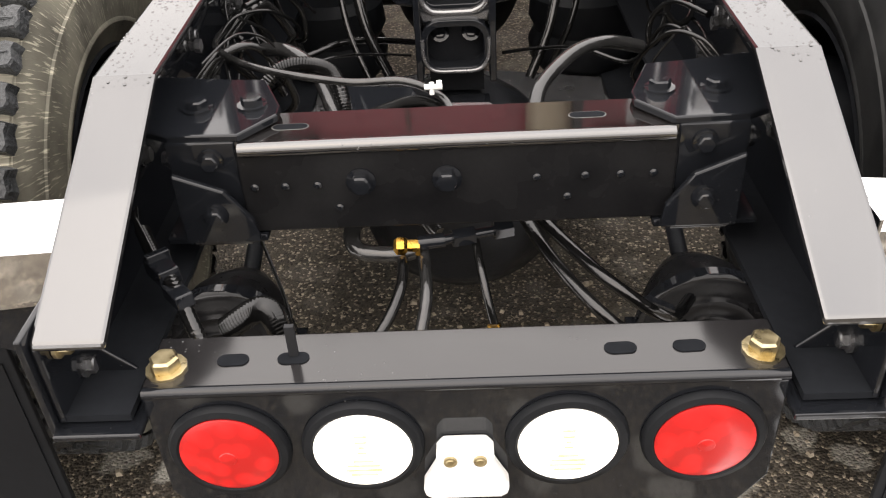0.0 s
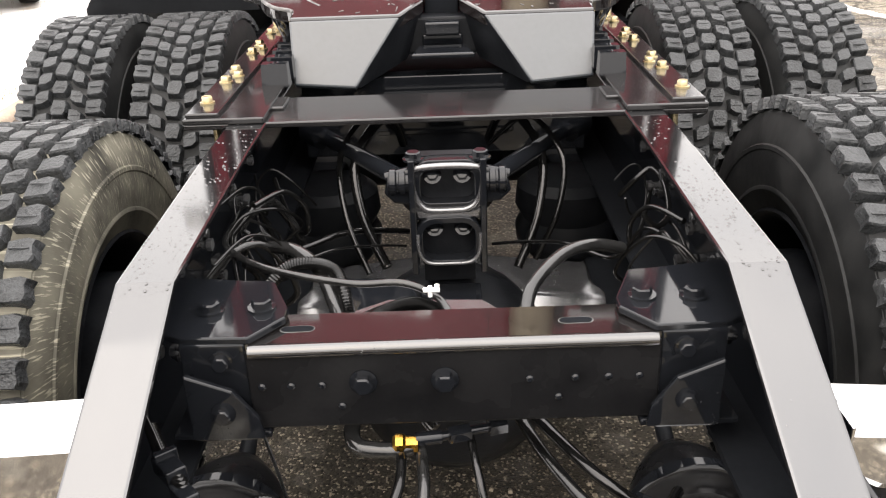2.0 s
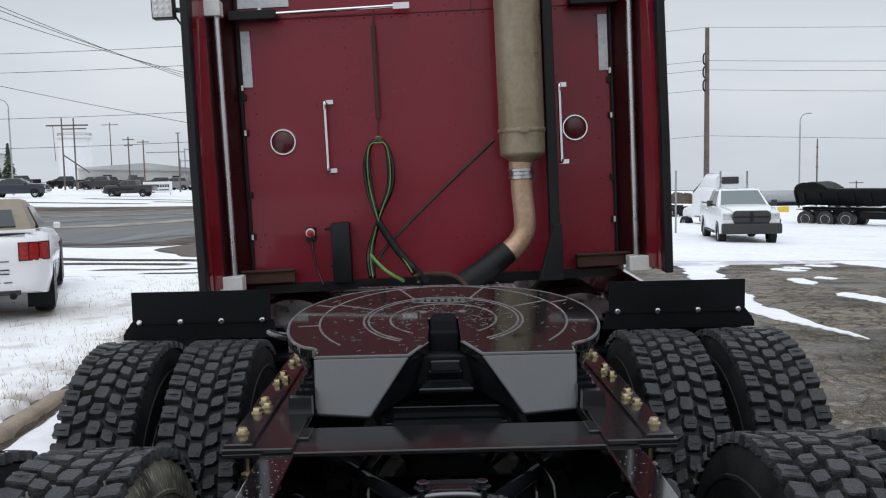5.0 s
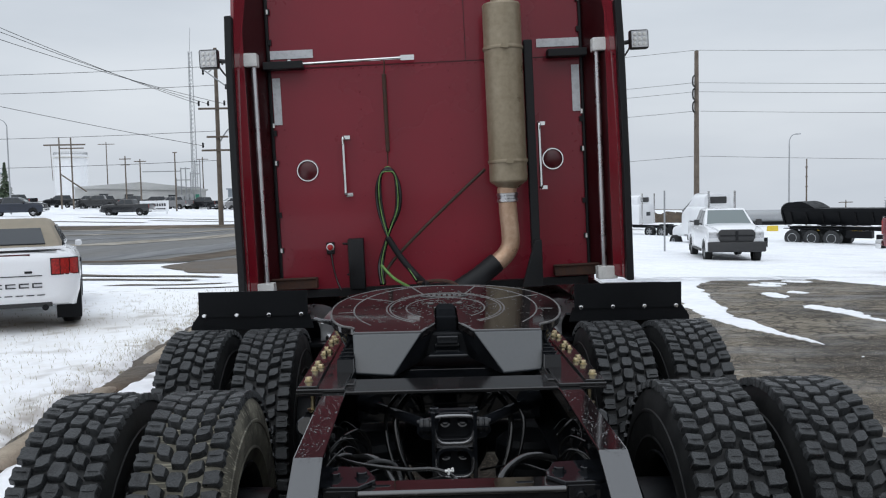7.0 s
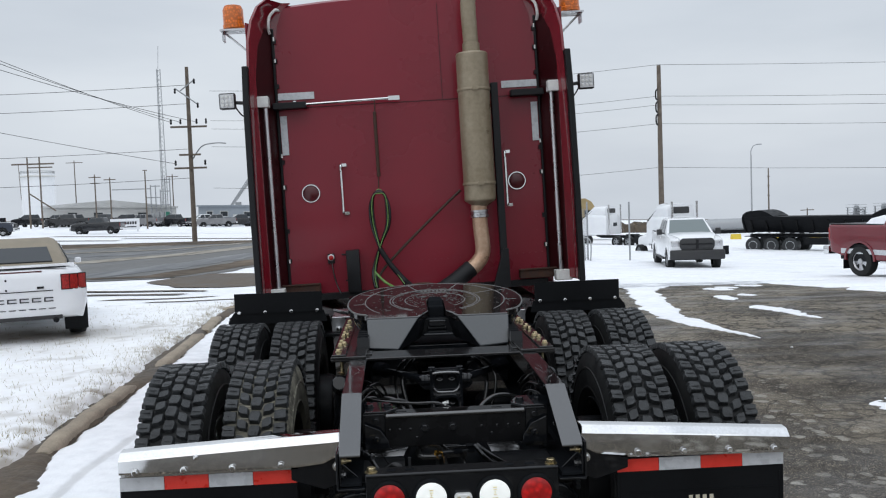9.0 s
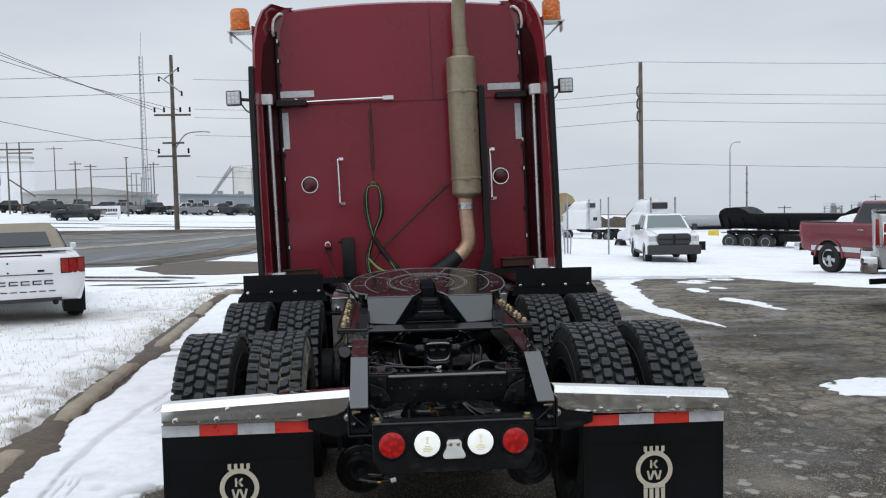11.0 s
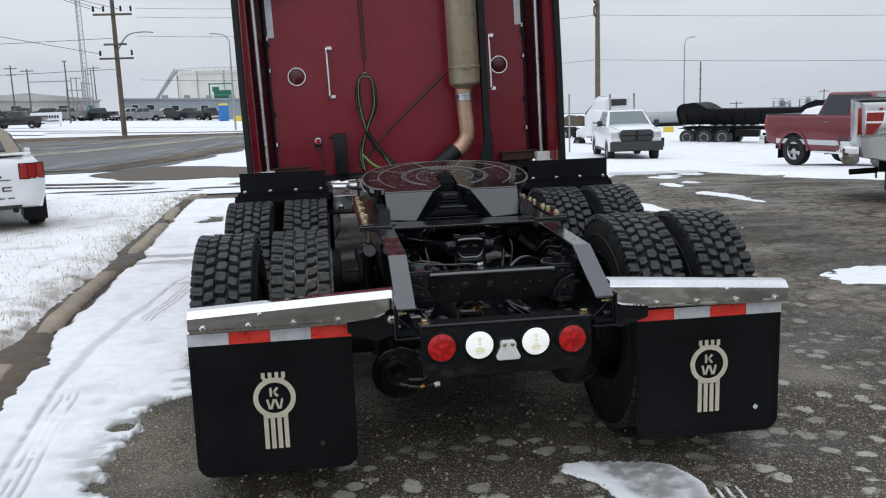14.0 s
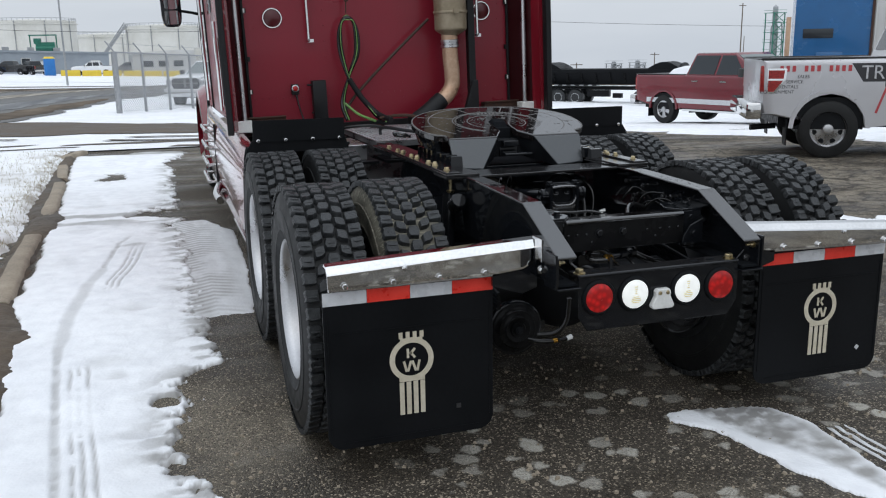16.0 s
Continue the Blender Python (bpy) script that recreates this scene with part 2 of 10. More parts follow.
    l.new(fine_gap.outputs[0], patchy.inputs[0])
    l.new(ranged(mid.outputs["Fac"], 0.34, 0.52), patchy.inputs[1])
    final = mixed(patchy.outputs[0], final, (0.030, 0.025, 0.020))
    bend = n.new("ShaderNodeMixRGB")
    bend.blend_type, bend.inputs[0].default_value = "ADD", 0.35
    l.new(tc.outputs["Object"], bend.inputs[1])
    l.new(mid.outputs["Color"], bend.inputs[2])
    crack = n.new("ShaderNodeTexVoronoi")
    crack.feature = "DISTANCE_TO_EDGE"
    crack.inputs["Scale"].default_value = 1.7
    l.new(bend.outputs[0], crack.inputs["Vector"])
    gap = n.new("ShaderNodeMath")
    gap.operation = "MULTIPLY"
    l.new(ranged(crack.outputs["Distance"], 0.022, 0.006), gap.inputs[0])
    l.new(ranged(where.outputs["X"], 1.6, 3.0, 0.0, 0.7), gap.inputs[1])
    final = mixed(gap.outputs[0], final, (0.020, 0.017, 0.014))
    bands = n.new("ShaderNodeMapping")
    bands.inputs["Scale"].default_value, bands.inputs["Rotation"].default_value = (0.6, 1.25, 1.0), (0, 0, radians(8))
    l.new(tc.outputs["Object"], bands.inputs["Vector"])
    damp = n.new("ShaderNodeTexNoise")
    damp.inputs["Scale"].default_value, damp.inputs["Detail"].default_value = 1.3, 6.0
    l.new(bands.outputs[0], damp.inputs["Vector"])
    wetter = n.new("ShaderNodeMixRGB")
    wetter.blend_type = "MULTIPLY"
    l.new(ranged(damp.outputs["Fac"], 0.46, 0.62), wetter.inputs[0])
    l.new(final, wetter.inputs[1])
    wetter.inputs[2].default_value = (0.76, 0.75, 0.74, 1)
    l.new(wetter.outputs[0], p.inputs["Base Color"])
    p.inputs["Specular IOR Level"].default_value = 0.24
    l.new(ranged(damp.outputs["Fac"], 0.42, 0.64, 0.85, 0.34), p.inputs["Roughness"])
    b = n.new("ShaderNodeBump")
    b.inputs["Strength"].default_value, b.inputs["Distance"].default_value = 0.9, 0.006
    h = n.new("ShaderNodeMath")
    h.operation = "MULTIPLY_ADD"
    h.inputs[1].default_value = -0.8
    l.new(stones.outputs["Distance"], h.inputs[0])
    l.new(mid.outputs["Fac"], h.inputs[2])
    l.new(h.outputs[0], b.inputs["Height"])
    l.new(b.outputs[0], p.inputs["Normal"])
    return m


def snow_mat(name, dirt, thawed=(0.26, 0.25, 0.235)):
    """Old snow: white, with grey slush and dirt where the noise is high."""
    m, n, l, p = _principled(name)
    tc = n.new("ShaderNodeTexCoord")
    a, b, c = (n.new("ShaderNodeTexNoise") for _ in range(3))
    for t, s, d in ((a, 0.8, 6), (b, 7, 8), (c, 60, 5)):
        t.inputs["Scale"].default_value, t.inputs["Detail"].default_value = s, d
        l.new(tc.outputs["Object"], t.inputs["Vector"])
    r = n.new("ShaderNodeValToRGB")
    r.color_ramp.elements[0].position, r.color_ramp.elements[0].color = 0.42, (0.90, 0.91, 0.93, 1)
    r.color_ramp.elements[1].position, r.color_ramp.elements[1].color = 0.76, (*dirt, 1)
    mix = n.new("ShaderNodeMath")
    mix.operation = "MULTIPLY_ADD"
    mix.inputs[1].default_value = 0.5
    half = n.new("ShaderNodeMath")
    half.operation = "MULTIPLY"
    half.inputs[1].default_value = 0.5
    l.new(a.outputs["Fac"], half.inputs[0])
    l.new(b.outputs["Fac"], mix.inputs[0])
    l.new(half.outputs[0], mix.inputs[2])
    l.new(mix.outputs[0], r.inputs[0])
    slush = n.new("ShaderNodeAttribute")
    slush.attribute_name = "slush"
    wet = n.new("ShaderNodeMixRGB")
    wet.inputs[2].default_value = (*thawed, 1)
    l.new(slush.outputs["Fac"], wet.inputs[0])
    l.new(r.outputs[0], wet.inputs[1])
    l.new(wet.outputs[0], p.inputs["Base Color"])
    p.inputs["Roughness"].default_value = 0.55
    bp = n.new("ShaderNodeBump")
    bp.inputs["Strength"].default_value, bp.inputs["Distance"].default_value = 0.6, 0.014
    grain = n.new("ShaderNodeMath")
    grain.operation = "MULTIPLY_ADD"
    grain.inputs[1].default_value = 0.35
    l.new(c.outputs["Fac"], grain.inputs[0])
    l.new(b.outputs["Fac"], grain.inputs[2])
    l.new(grain.outputs[0], bp.inputs["Height"])
    l.new(bp.outputs[0], p.inputs["Normal"])
    return m


CHASSIS = wet_black("black_chassis_paint", (0.007, 0.0078, 0.0095), 0.05, 1.42)
RAIL = wet_black("glossy_rail_paint", (0.006, 0.006, 0.0065), 0.065, 2.05, 0.8, 0.2, 0.8)
CHASSIS_DULL = surface("dull_black_chassis", (0.0045, 0.005, 0.006), (0.010, 0.011, 0.0132), 0.45, scale=14, fine=140, spec=0.16)
PLATE = wet_black("greasy_black_plate", (0.010, 0.008, 0.008), 0.045, 1.95, 1.0, 0.34)
WET_FLANGE = wet_black("wet_mirror_black", (0.006, 0.005, 0.005), 0.035, 2.1, 0.4)
SLIDER = wet_black("smeared_wet_black", (0.012, 0.0115, 0.012), 0.13, 1.55, 0.8, 0.25)
FLANGE = surface("flat_wet_black", (0.006, 0.0055, 0.0055), (0.009, 0.008, 0.008), 0.05, ior=1.85, scale=12, bump=0, spread=0.04)
SHINE = surface("bright_black_edge", (0.02, 0.02, 0.021), (0.05, 0.05, 0.052), 0.22, ior=1.9, scale=20)
RUBBER = surface("tyre_rubber", (0.006, 0.0068, 0.0076), (0.044, 0.0465, 0.0485), 0.42, scale=26, fine=170, bump=1.0, depth=0.004, island=0.12, spec=0.32)
MATT = surface("matt_black_underside", (0.007, 0.0078, 0.0092), (0.012, 0.0132, 0.0155), 0.9, scale=9, bump=0.1, spec=0.03)
SIDEWALL = surface("scuffed_sidewall", (0.006, 0.0065, 0.007), (0.019, 0.0195, 0.0195), 0.6, scale=9, fine=46, bump=0.3, spec=0.3)
DUSTY_WALL = scratched_wall("straw_scuffed_sidewall", (0.012, 0.012, 0.012), (0.32, 0.30, 0.235))
FLAP = surface("black_flap_rubber", (0.0045, 0.0050, 0.0060), (0.008, 0.0088, 0.0102), 0.5, scale=3, fine=60, bump=0.08, spec=0.12)
HOSE = surface("black_hose", (0.002, 0.002, 0.002), (0.006, 0.006, 0.006), 0.07, scale=20, spec=0.45, spread=0.05)
BROWN_HOSE = surface("old_brown_hose", (0.020, 0.012, 0.008), (0.060, 0.034, 0.022), 0.7, scale=20)
HOSE_GREY = surface("wet_grey_hose", (0.007, 0.007, 0.007), (0.020, 0.020, 0.020), 0.12, ior=1.55, scale=20, spread=0.06)
GREEN = surface("green_cable", (0.07, 0.15, 0.035), (0.17, 0.32, 0.08), 0.4, scale=20)
CHROME = surface("polished_stainless", (0.62, 0.62, 0.62), (0.74, 0.74, 0.74), 0.05, metal=1.0, scale=5, spread=0.03, bump=0.0)
ALU = surface("brushed_aluminium", (0.45, 0.45, 0.46), (0.62, 0.62, 0.63), 0.34, metal=1.0, scale=8, fine=120)
ZINC = surface("gold_zinc_bolt", (0.36, 0.29, 0.16), (0.58, 0.49, 0.31), 0.35, metal=1.0, scale=40)
BRASS = surface("brass_fitting", (0.40, 0.20, 0.03), (0.62, 0.36, 0.08), 0.25, metal=1.0, scale=40)
WHITE = surface("white_enamel", (0.62, 0.62, 0.60), (0.80, 0.80, 0.78), 0.3, scale=12, bump=0.05)
RED = surface("dark_red_cab_paint", (0.165, 0.0095, 0.020), (0.222, 0.0135, 0.028), 0.30, scale=0.9, fine=200, bump=0.03, spread=0.12, coat=0.22, spec=0.32)
# cab red darkened: recess shade in the extender lining, and the dark panel joints
RED_SHADE_JOINT = surface("shaded_lining_and_joint_red", (0.022, 0.003, 0.004), (0.038, 0.004, 0.006), 0.35, scale=2, bump=0.02, spec=0.3)
TRIM_BLACK = surface("black_rubber_trim", (0.007, 0.007, 0.008), (0.013, 0.0135, 0.015), 0.5, scale=6, spec=0.25)
STEEL = surface("heat_stained_steel", (0.21, 0.168, 0.108), (0.35, 0.295, 0.215), 0.42, metal=0.25, scale=2.5, fine=30, bump=0.04, spec=0.4)
TAN_STEEL = surface("tan_heated_pipe", (0.40, 0.25, 0.16), (0.58, 0.42, 0.30), 0.42, metal=0.45, scale=6, fine=50)
RUST = surface("rusty_bracket", (0.030, 0.013, 0.009), (0.075, 0.034, 0.020), 0.8, scale=25)
TAPE_WHITE = surface("white_reflective_tape", (0.50, 0.51, 0.53), (0.62, 0.63, 0.65), 0.32, scale=30, fine=300, bump=0.1)
TAPE_RED = surface("red_reflective_tape", (0.66, 0.030, 0.018), (0.80, 0.05, 0.03), 0.38, scale=30, fine=300, bump=0.1)
CREAM = surface("cream_emblem", (0.50, 0.45, 0.34), (0.62, 0.57, 0.46), 0.5, scale=30)
LENS_RED = lens("red_lamp_lens", (0.62, 0.010, 0.010), 0.14)
LENS_WHITE = lens("clear_lamp_lens", (0.88, 0.88, 0.84), 0.5, 0.88)
LENS_AMBER = lens("orange_beacon_lens", (0.86, 0.20, 0.015), 0.12)
MARKER = lens("dark_red_marker_lens", (0.085, 0.006, 0.011), 0.0, 0.85)
LENS_TAIL = lens("car_tail_lens", (0.50, 0.025, 0.02), 0.0)
LENS_DARK = lens("dark_brake_lens", (0.12, 0.008, 0.012), 0.0)
BULB = surface("yellow_bulb_reflector", (0.80, 0.66, 0.25), (0.90, 0.80, 0.45), 0.3, scale=60)
ASPHALT = asphalt("wet_worn_asphalt")
ROAD = surface("wet_road_asphalt", (0.05, 0.051, 0.053), (0.15, 0.145, 0.135), 0.5, spec=0.22, scale=1.0, fine=2.5, bump=0.2, depth=0.01, stretch=(0.9, 0.06, 1), turn=10)
ROAD_WET = surface("dark_wet_wheel_track", (0.028, 0.03, 0.034), (0.075, 0.078, 0.085), 0.4, spec=0.3, scale=1.0, fine=2.5, bump=0.2, depth=0.01, stretch=(1.4, 0.08, 1), turn=10)
ROAD_DRY = surface("dry_salted_lane", (0.15, 0.135, 0.11), (0.46, 0.43, 0.38), 0.9, spec=0.04, scale=1.0, fine=2.0, bump=0.2, depth=0.01, stretch=(1.6, 0.10, 1), turn=10)
ROAD_MUD = surface("muddy_shoulder", (0.035, 0.028, 0.022), (0.19, 0.155, 0.12), 0.85, spec=0.06, scale=1.0, fine=2.0, bump=0.2, depth=0.01, stretch=(0.9, 0.10, 1), turn=25)
MUD = surface("brown_mud", (0.045, 0.033, 0.022), (0.12, 0.09, 0.06), 0.7, scale=1.5, fine=20, bump=0.6, depth=0.02)
SNOW = snow_mat("trampled_snow", (0.70, 0.71, 0.74))
SNOW_LAWN = snow_mat("snow_on_lawn", (0.76, 0.75, 0.72), (0.20, 0.155, 0.095))
CONCRETE = surface("kerb_concrete", (0.20, 0.165, 0.12), (0.40, 0.34, 0.26), 0.8, scale=4, fine=60, bump=0.7, depth=0.006)
GRASS = surface("dry_grass", (0.16, 0.13, 0.06), (0.34, 0.29, 0.17), 0.8, scale=3, bump=0, island=0.4)
WOOD_POLE = surface("weathered_pole_wood", (0.085, 0.065, 0.05), (0.18, 0.15, 0.12), 0.85, scale=3, fine=30)
GALV = surface("galvanised_steel", (0.28, 0.29, 0.30), (0.42, 0.43, 0.44), 0.5, metal=0.5, scale=12)
CAR_WHITE = surface("white_car_paint", (0.74, 0.75, 0.77), (0.80, 0.81, 0.82), 0.22, scale=1.5, bump=0, coat=0.5, spread=0.05)
CAR_RED = surface("red_car_paint", (0.125, 0.009, 0.016), (0.16, 0.012, 0.02), 0.22, scale=1.5, bump=0, coat=0.5, spread=0.05)
CAR_SILVER = surface("silver_car_paint", (0.50, 0.50, 0.52), (0.56, 0.56, 0.58), 0.30, metal=0.25, scale=1.5, bump=0, coat=0.4, spread=0.05)
CAR_BLACK = surface("black_car_paint", (0.012, 0.013, 0.015), (0.022, 0.023, 0.026), 0.2, scale=1.5, bump=0, coat=0.5, spread=0.05)
CAR_GREY = surface("grey_car_paint", (0.16, 0.16, 0.165), (0.22, 0.22, 0.225), 0.25, scale=1.5, bump=0, coat=0.5, spread=0.05)
CAR_BLUE = surface("blue_cab_paint", (0.004, 0.085, 0.24), (0.006, 0.11, 0.30), 0.25, scale=1.5, bump=0, coat=0.5, spread=0.05)
PLASTIC = surface("dark_grey_plastic", (0.020, 0.020, 0.021), (0.034, 0.034, 0.035), 0.55, scale=12)
CANVAS = surface("tan_convertible_top", (0.22, 0.19, 0.14), (0.30, 0.26, 0.20), 0.8, scale=8, fine=200)
WINDOW = glass("dark_window_glass")
# paler copy of the window glass, the sky's reflection put into its tint
SCREEN = glass("sky_tinted_windscreen_glass", (0.16, 0.19, 0.19), 0.04)
MIRROR = surface("mirror_glass", (0.40, 0.41, 0.41), (0.45, 0.46, 0.46), 0.03, metal=1.0, bump=0, spread=0.01)
CLADDING = surface("grey_blue_cladding", (0.22, 0.25, 0.28), (0.30, 0.33, 0.36), 0.6, scale=0.6, bump=0.1)
TANK_WHITE = surface("cream_tank_steel", (0.56, 0.55, 0.50), (0.68, 0.67, 0.63), 0.5, scale=0.25, fine=3, bump=0.05)
BLDG_WHITE = surface("pale_building_wall", (0.45, 0.45, 0.44), (0.58, 0.58, 0.57), 0.6, scale=0.4, bump=0.05)
PANEL_GREEN = surface("green_plant_steel", (0.02, 0.15, 0.10), (0.04, 0.21, 0.145), 0.5, scale=2)
TAN_CAB = surface("tan_yellow_cab_paint", (0.25, 0.18, 0.075), (0.36, 0.27, 0.13), 0.35, scale=1.5, bump=0, spread=0.05)
CAR_NAVY = surface("dark_navy_car_paint", (0.012, 0.017, 0.03), (0.02, 0.027, 0.045), 0.22, scale=1.5, bump=0, coat=0.4, spread=0.05)
YELLOW = surface("yellow_barrier", (0.62, 0.45, 0.03), (0.75, 0.56, 0.06), 0.5, scale=3)
BLUE = surface("blue_plastic", (0.02, 0.14, 0.42), (0.03, 0.19, 0.52), 0.45, scale=3)
LETTER_DARK = surface("dark_lettering", (0.03, 0.03, 0.035), (0.05, 0.05, 0.055), 0.5, bump=0)
LETTER_RED = surface("red_lettering", (0.42, 0.05, 0.06), (0.50, 0.07, 0.08), 0.4, bump=0)
CONIFER = surface("conifer_needles", (0.02, 0.035, 0.018), (0.045, 0.065, 0.035), 0.8, scale=2, bump=0, island=0.3)
WORN_RIDGE = surface("worn_grey_ridge", (0.035, 0.033, 0.033), (0.17, 0.165, 0.16), 0.55, scale=30, fine=120)
# satin black whose base is lifted and blued to carry the sky's sheen
RAMP = surface("sky_sheen_black_ramp", (0.034, 0.039, 0.044), (0.044, 0.050, 0.056), 0.34, ior=1.72, scale=5, spread=0.05, bump=0.03)
SATIN = surface("satin_black_steel", (0.0045, 0.0045, 0.005), (0.010, 0.010, 0.0105), 0.28, scale=9, fine=160, bump=0.05, spec=0.12)
CAST = wet_black("wet_speckled_casting", (0.05, 0.05, 0.052), 0.2, 2.3, 1.0, 0.4)
RED_GLOSS = surface("polished_dark_red_panel", (0.150, 0.007, 0.014), (0.20, 0.010, 0.02), 0.16, scale=1.6, fine=200, bump=0.01, spread=0.05, coat=0.9, spec=0.5)


# ---------------------------------------------------------------- mesh helpers
class Shape:
    """Vertices and faces that are gathered into one mesh."""

    def __init__(self):
        self.v, self.f = [], []

    def add(self, verts, faces, m=None):
        k = len(self.v)
        self.v += [tuple(m @ Vector(p)) if m is not None else tuple(p) for p in verts]
        self.f += [tuple(i + k for i in face) for face in faces]
        return self

    def box(self, c, s, m=None, taper=(1.0, 1.0)):
        x, y, z = (a / 2 for a in s)
        tx, ty = taper
        v = [(-x, -y, -z), (x, -y, -z), (x, y, -z), (-x, y, -z), (-x * tx, -y * ty, z), (x * tx, -y * ty, z), (x * tx, y * ty, z), (-x * tx, y * ty, z)]
        v = [(Vector(p) if m is None else m @ Vector(p)) + Vector(c) for p in v]
        return self.add(v, [(3, 2, 1, 0), (4, 5, 6, 7), (0, 1, 5, 4), (1, 2, 6, 5), (2, 3, 7, 6), (3, 0, 4, 7)])

    def lathe(self, profile, m, seg=24, close=True):
        """profile: (radius, height) along the local z of the matrix m."""
        k, rows = len(self.v), len(profile)
        for a in range(seg):
            c, s = math.cos(2 * math.pi * a / seg), math.sin(2 * math.pi * a / seg)
            self.v += [tuple(m @ Vector((r * c, r * s, h))) for r, h in profile]
        for a in range(seg):
            b = (a + 1) % seg
            for i in range(rows - 1):
                self.f.append((k + a * rows + i, k + b * rows + i, k + b * rows + i + 1, k + a * rows + i + 1))
        if close:
            if profile[0][0] > 1e-6:
                self.f.append(tuple(k + a * rows for a in reversed(range(seg))))
            if profile[-1][0] > 1e-6:
                self.f.append(tuple(k + a * rows + rows - 1 for a in range(seg)))
        return self

    def rod(self, a, b, r, r2=None, seg=12):
        a, b = Vector(a), Vector(b)
        m = Matrix.Translation(a) @ (b - a).to_track_quat("Z", "Y").to_matrix().to_4x4()
        return self.lathe([(r, 0), (r if r2 is None else r2, (b - a).length)], m, seg)

    def tube(self, pts, r, seg=8, steps=6, ribs=0.0):
        """A round hose through the points, smoothed."""
        p = [Vector(q) for q in pts]
        path = []
        for i in range(len(p) - 1):
            a, b, c, d = p[max(i - 1, 0)], p[i], p[i + 1], p[min(i + 2, len(p) - 1)]
            for s in range(steps):
                t = s / steps
                path.append(0.5 * (2 * b + (c - a) * t + (2 * a - 5 * b + 4 * c - d) * t * t + (3 * b - a - 3 * c + d) * t**3))
        path.append(p[-1])
        k, side = len(self.v), Vector((0.3, 0.5, 0.8))
        for i, q in enumerate(path):
            along = (path[min(i + 1, len(path) - 1)] - path[max(i - 1, 0)]).normalized()
            side = (side - along * side.dot(along)).normalized()
            up = along.cross(side)
            rr = r * (1 + ribs * (i % 2))
            for a in range(seg):
                t = 2 * math.pi * a / seg
                self.v.append(tuple(q + rr * (math.cos(t) * side + math.sin(t) * up)))
        for i in range(len(path) - 1):
            for a in range(seg):
                b = (a + 1) % seg
                self.f.append((k + i * seg + a, k + i * seg + b, k + (i + 1) * seg + b, k + (i + 1) * seg + a))
        self.f.append(tuple(k + a for a in reversed(range(seg))))
        self.f.append(tuple(k + (len(path) - 1) * seg + a for a in range(seg)))
        return self

    def prism(self, poly, m, depth):
        """A flat outline (local x, y of m) made thick along local z from 0 to depth."""
        n = len(poly)
        v = [m @ Vector((x, y, 0)) for x, y in poly] + [m @ Vector((x, y, depth)) for x, y in poly]
        f = [tuple(reversed(range(n))), tuple(range(n, 2 * n))]
        f += [(i, (i + 1) % n, n + (i + 1) % n, n + i) for i in range(n)]
        return self.add(v, f)

    def loft(self, rings, caps=True):
        """Skins rings of equally many points."""
        k, n = len(self.v), len(rings[0])
        for ring in rings:
            self.v += [tuple(p) for p in ring]
        for i in range(len(rings) - 1):
            for a in range(n):
                b = (a + 1) % n
                self.f.append((k + i * n + a, k + i * n + b, k + (i + 1) * n + b, k + (i + 1) * n + a))
        if caps:
            self.f.append(tuple(k + a for a in reversed(range(n))))
            self.f.append(tuple(k + (len(rings) - 1) * n + a for a in range(n)))
        return self

    def bolt(self, p, axis, r=0.014, h=0.012):
        """A hexagon head with its flange; axis points out of the surface."""
        m = Matrix.Translation(p) @ Vector(axis).to_track_quat("Z", "Y").to_matrix().to_4x4()
        rings = []
        for rr, z, six in ((r * 1.45, -0.001, 0), (r * 1.45, 0.003, 0), (r * 1.05, 0.0035, 1), (r * 1.03, h * 0.85, 1), (r * 0.86, h, 1)):
            ring = []
            for k in range(12):
                q = rr * (0.9 if six and k % 2 else 1.0)
                ring.append(m @ Vector((q * math.cos(k * math.pi / 6), q * math.sin(k * math.pi / 6), z)))
            rings.append(ring)
        return self.loft(rings)

    def pieces(self):
        """The separate pieces of the shape."""
        up = list(range(len(self.v)))

        def top(i):
            while up[i] != i:
                up[i] = up[up[i]]
                i = up[i]
            return i

        for face in self.f:
            for i in face[1:]:
                up[top(i)] = top(face[0])
        sets = {}
        for face in self.f:
            sets.setdefault(top(face[0]), []).append(face)
        out = []
        for faces in sets.values():
            used = sorted({i for face in faces for i in face})
            at = {i: k for k, i in enumerate(used)}
            s = Shape()
            s.v, s.f = [self.v[i] for i in used], [tuple(at[i] for i in face) for face in faces]
            out.append(s)
        return out


SINGLES = {"bulb_mark", "rim_gap", "bolt", "clamp", "emblem_bar", "ear", "push_rod", "zinc_bolt", "flange_bolt", "stud", "screw", "slot", "slider_base", "rack_tooth", "diode", "clip", "bolt_tail", "hose_ferrule", "wheel_nut", "moulded_rib", "cab_step", "deck_plate", "filler_cap", "tube_bracket", "panel_seam", "door_seam", "skirt_trim", "chrome_trim", "tail_light_side", "sign_bar", "number_bar", "bumper_dash", "plate_screw", "brace", "middle_crossmember", "front_crossmember", "drive_axle", "side_box", "wheel_well", "steelwork", "leaf_spring", "cross_bracket", "mirror_glass"}
YZ = Matrix(((0, 0, 1, 0), (1, 0, 0, 0), (0, 1, 0, 0), (0, 0, 0, 1)))  # local (x, y, z) to world (y, z, x)
XZ = Matrix(((1, 0, 0, 0), (0, 0, 1, 0), (0, 1, 0, 0), (0, 0, 0, 1)))  # local (x, y, z) to world (x, z, y)


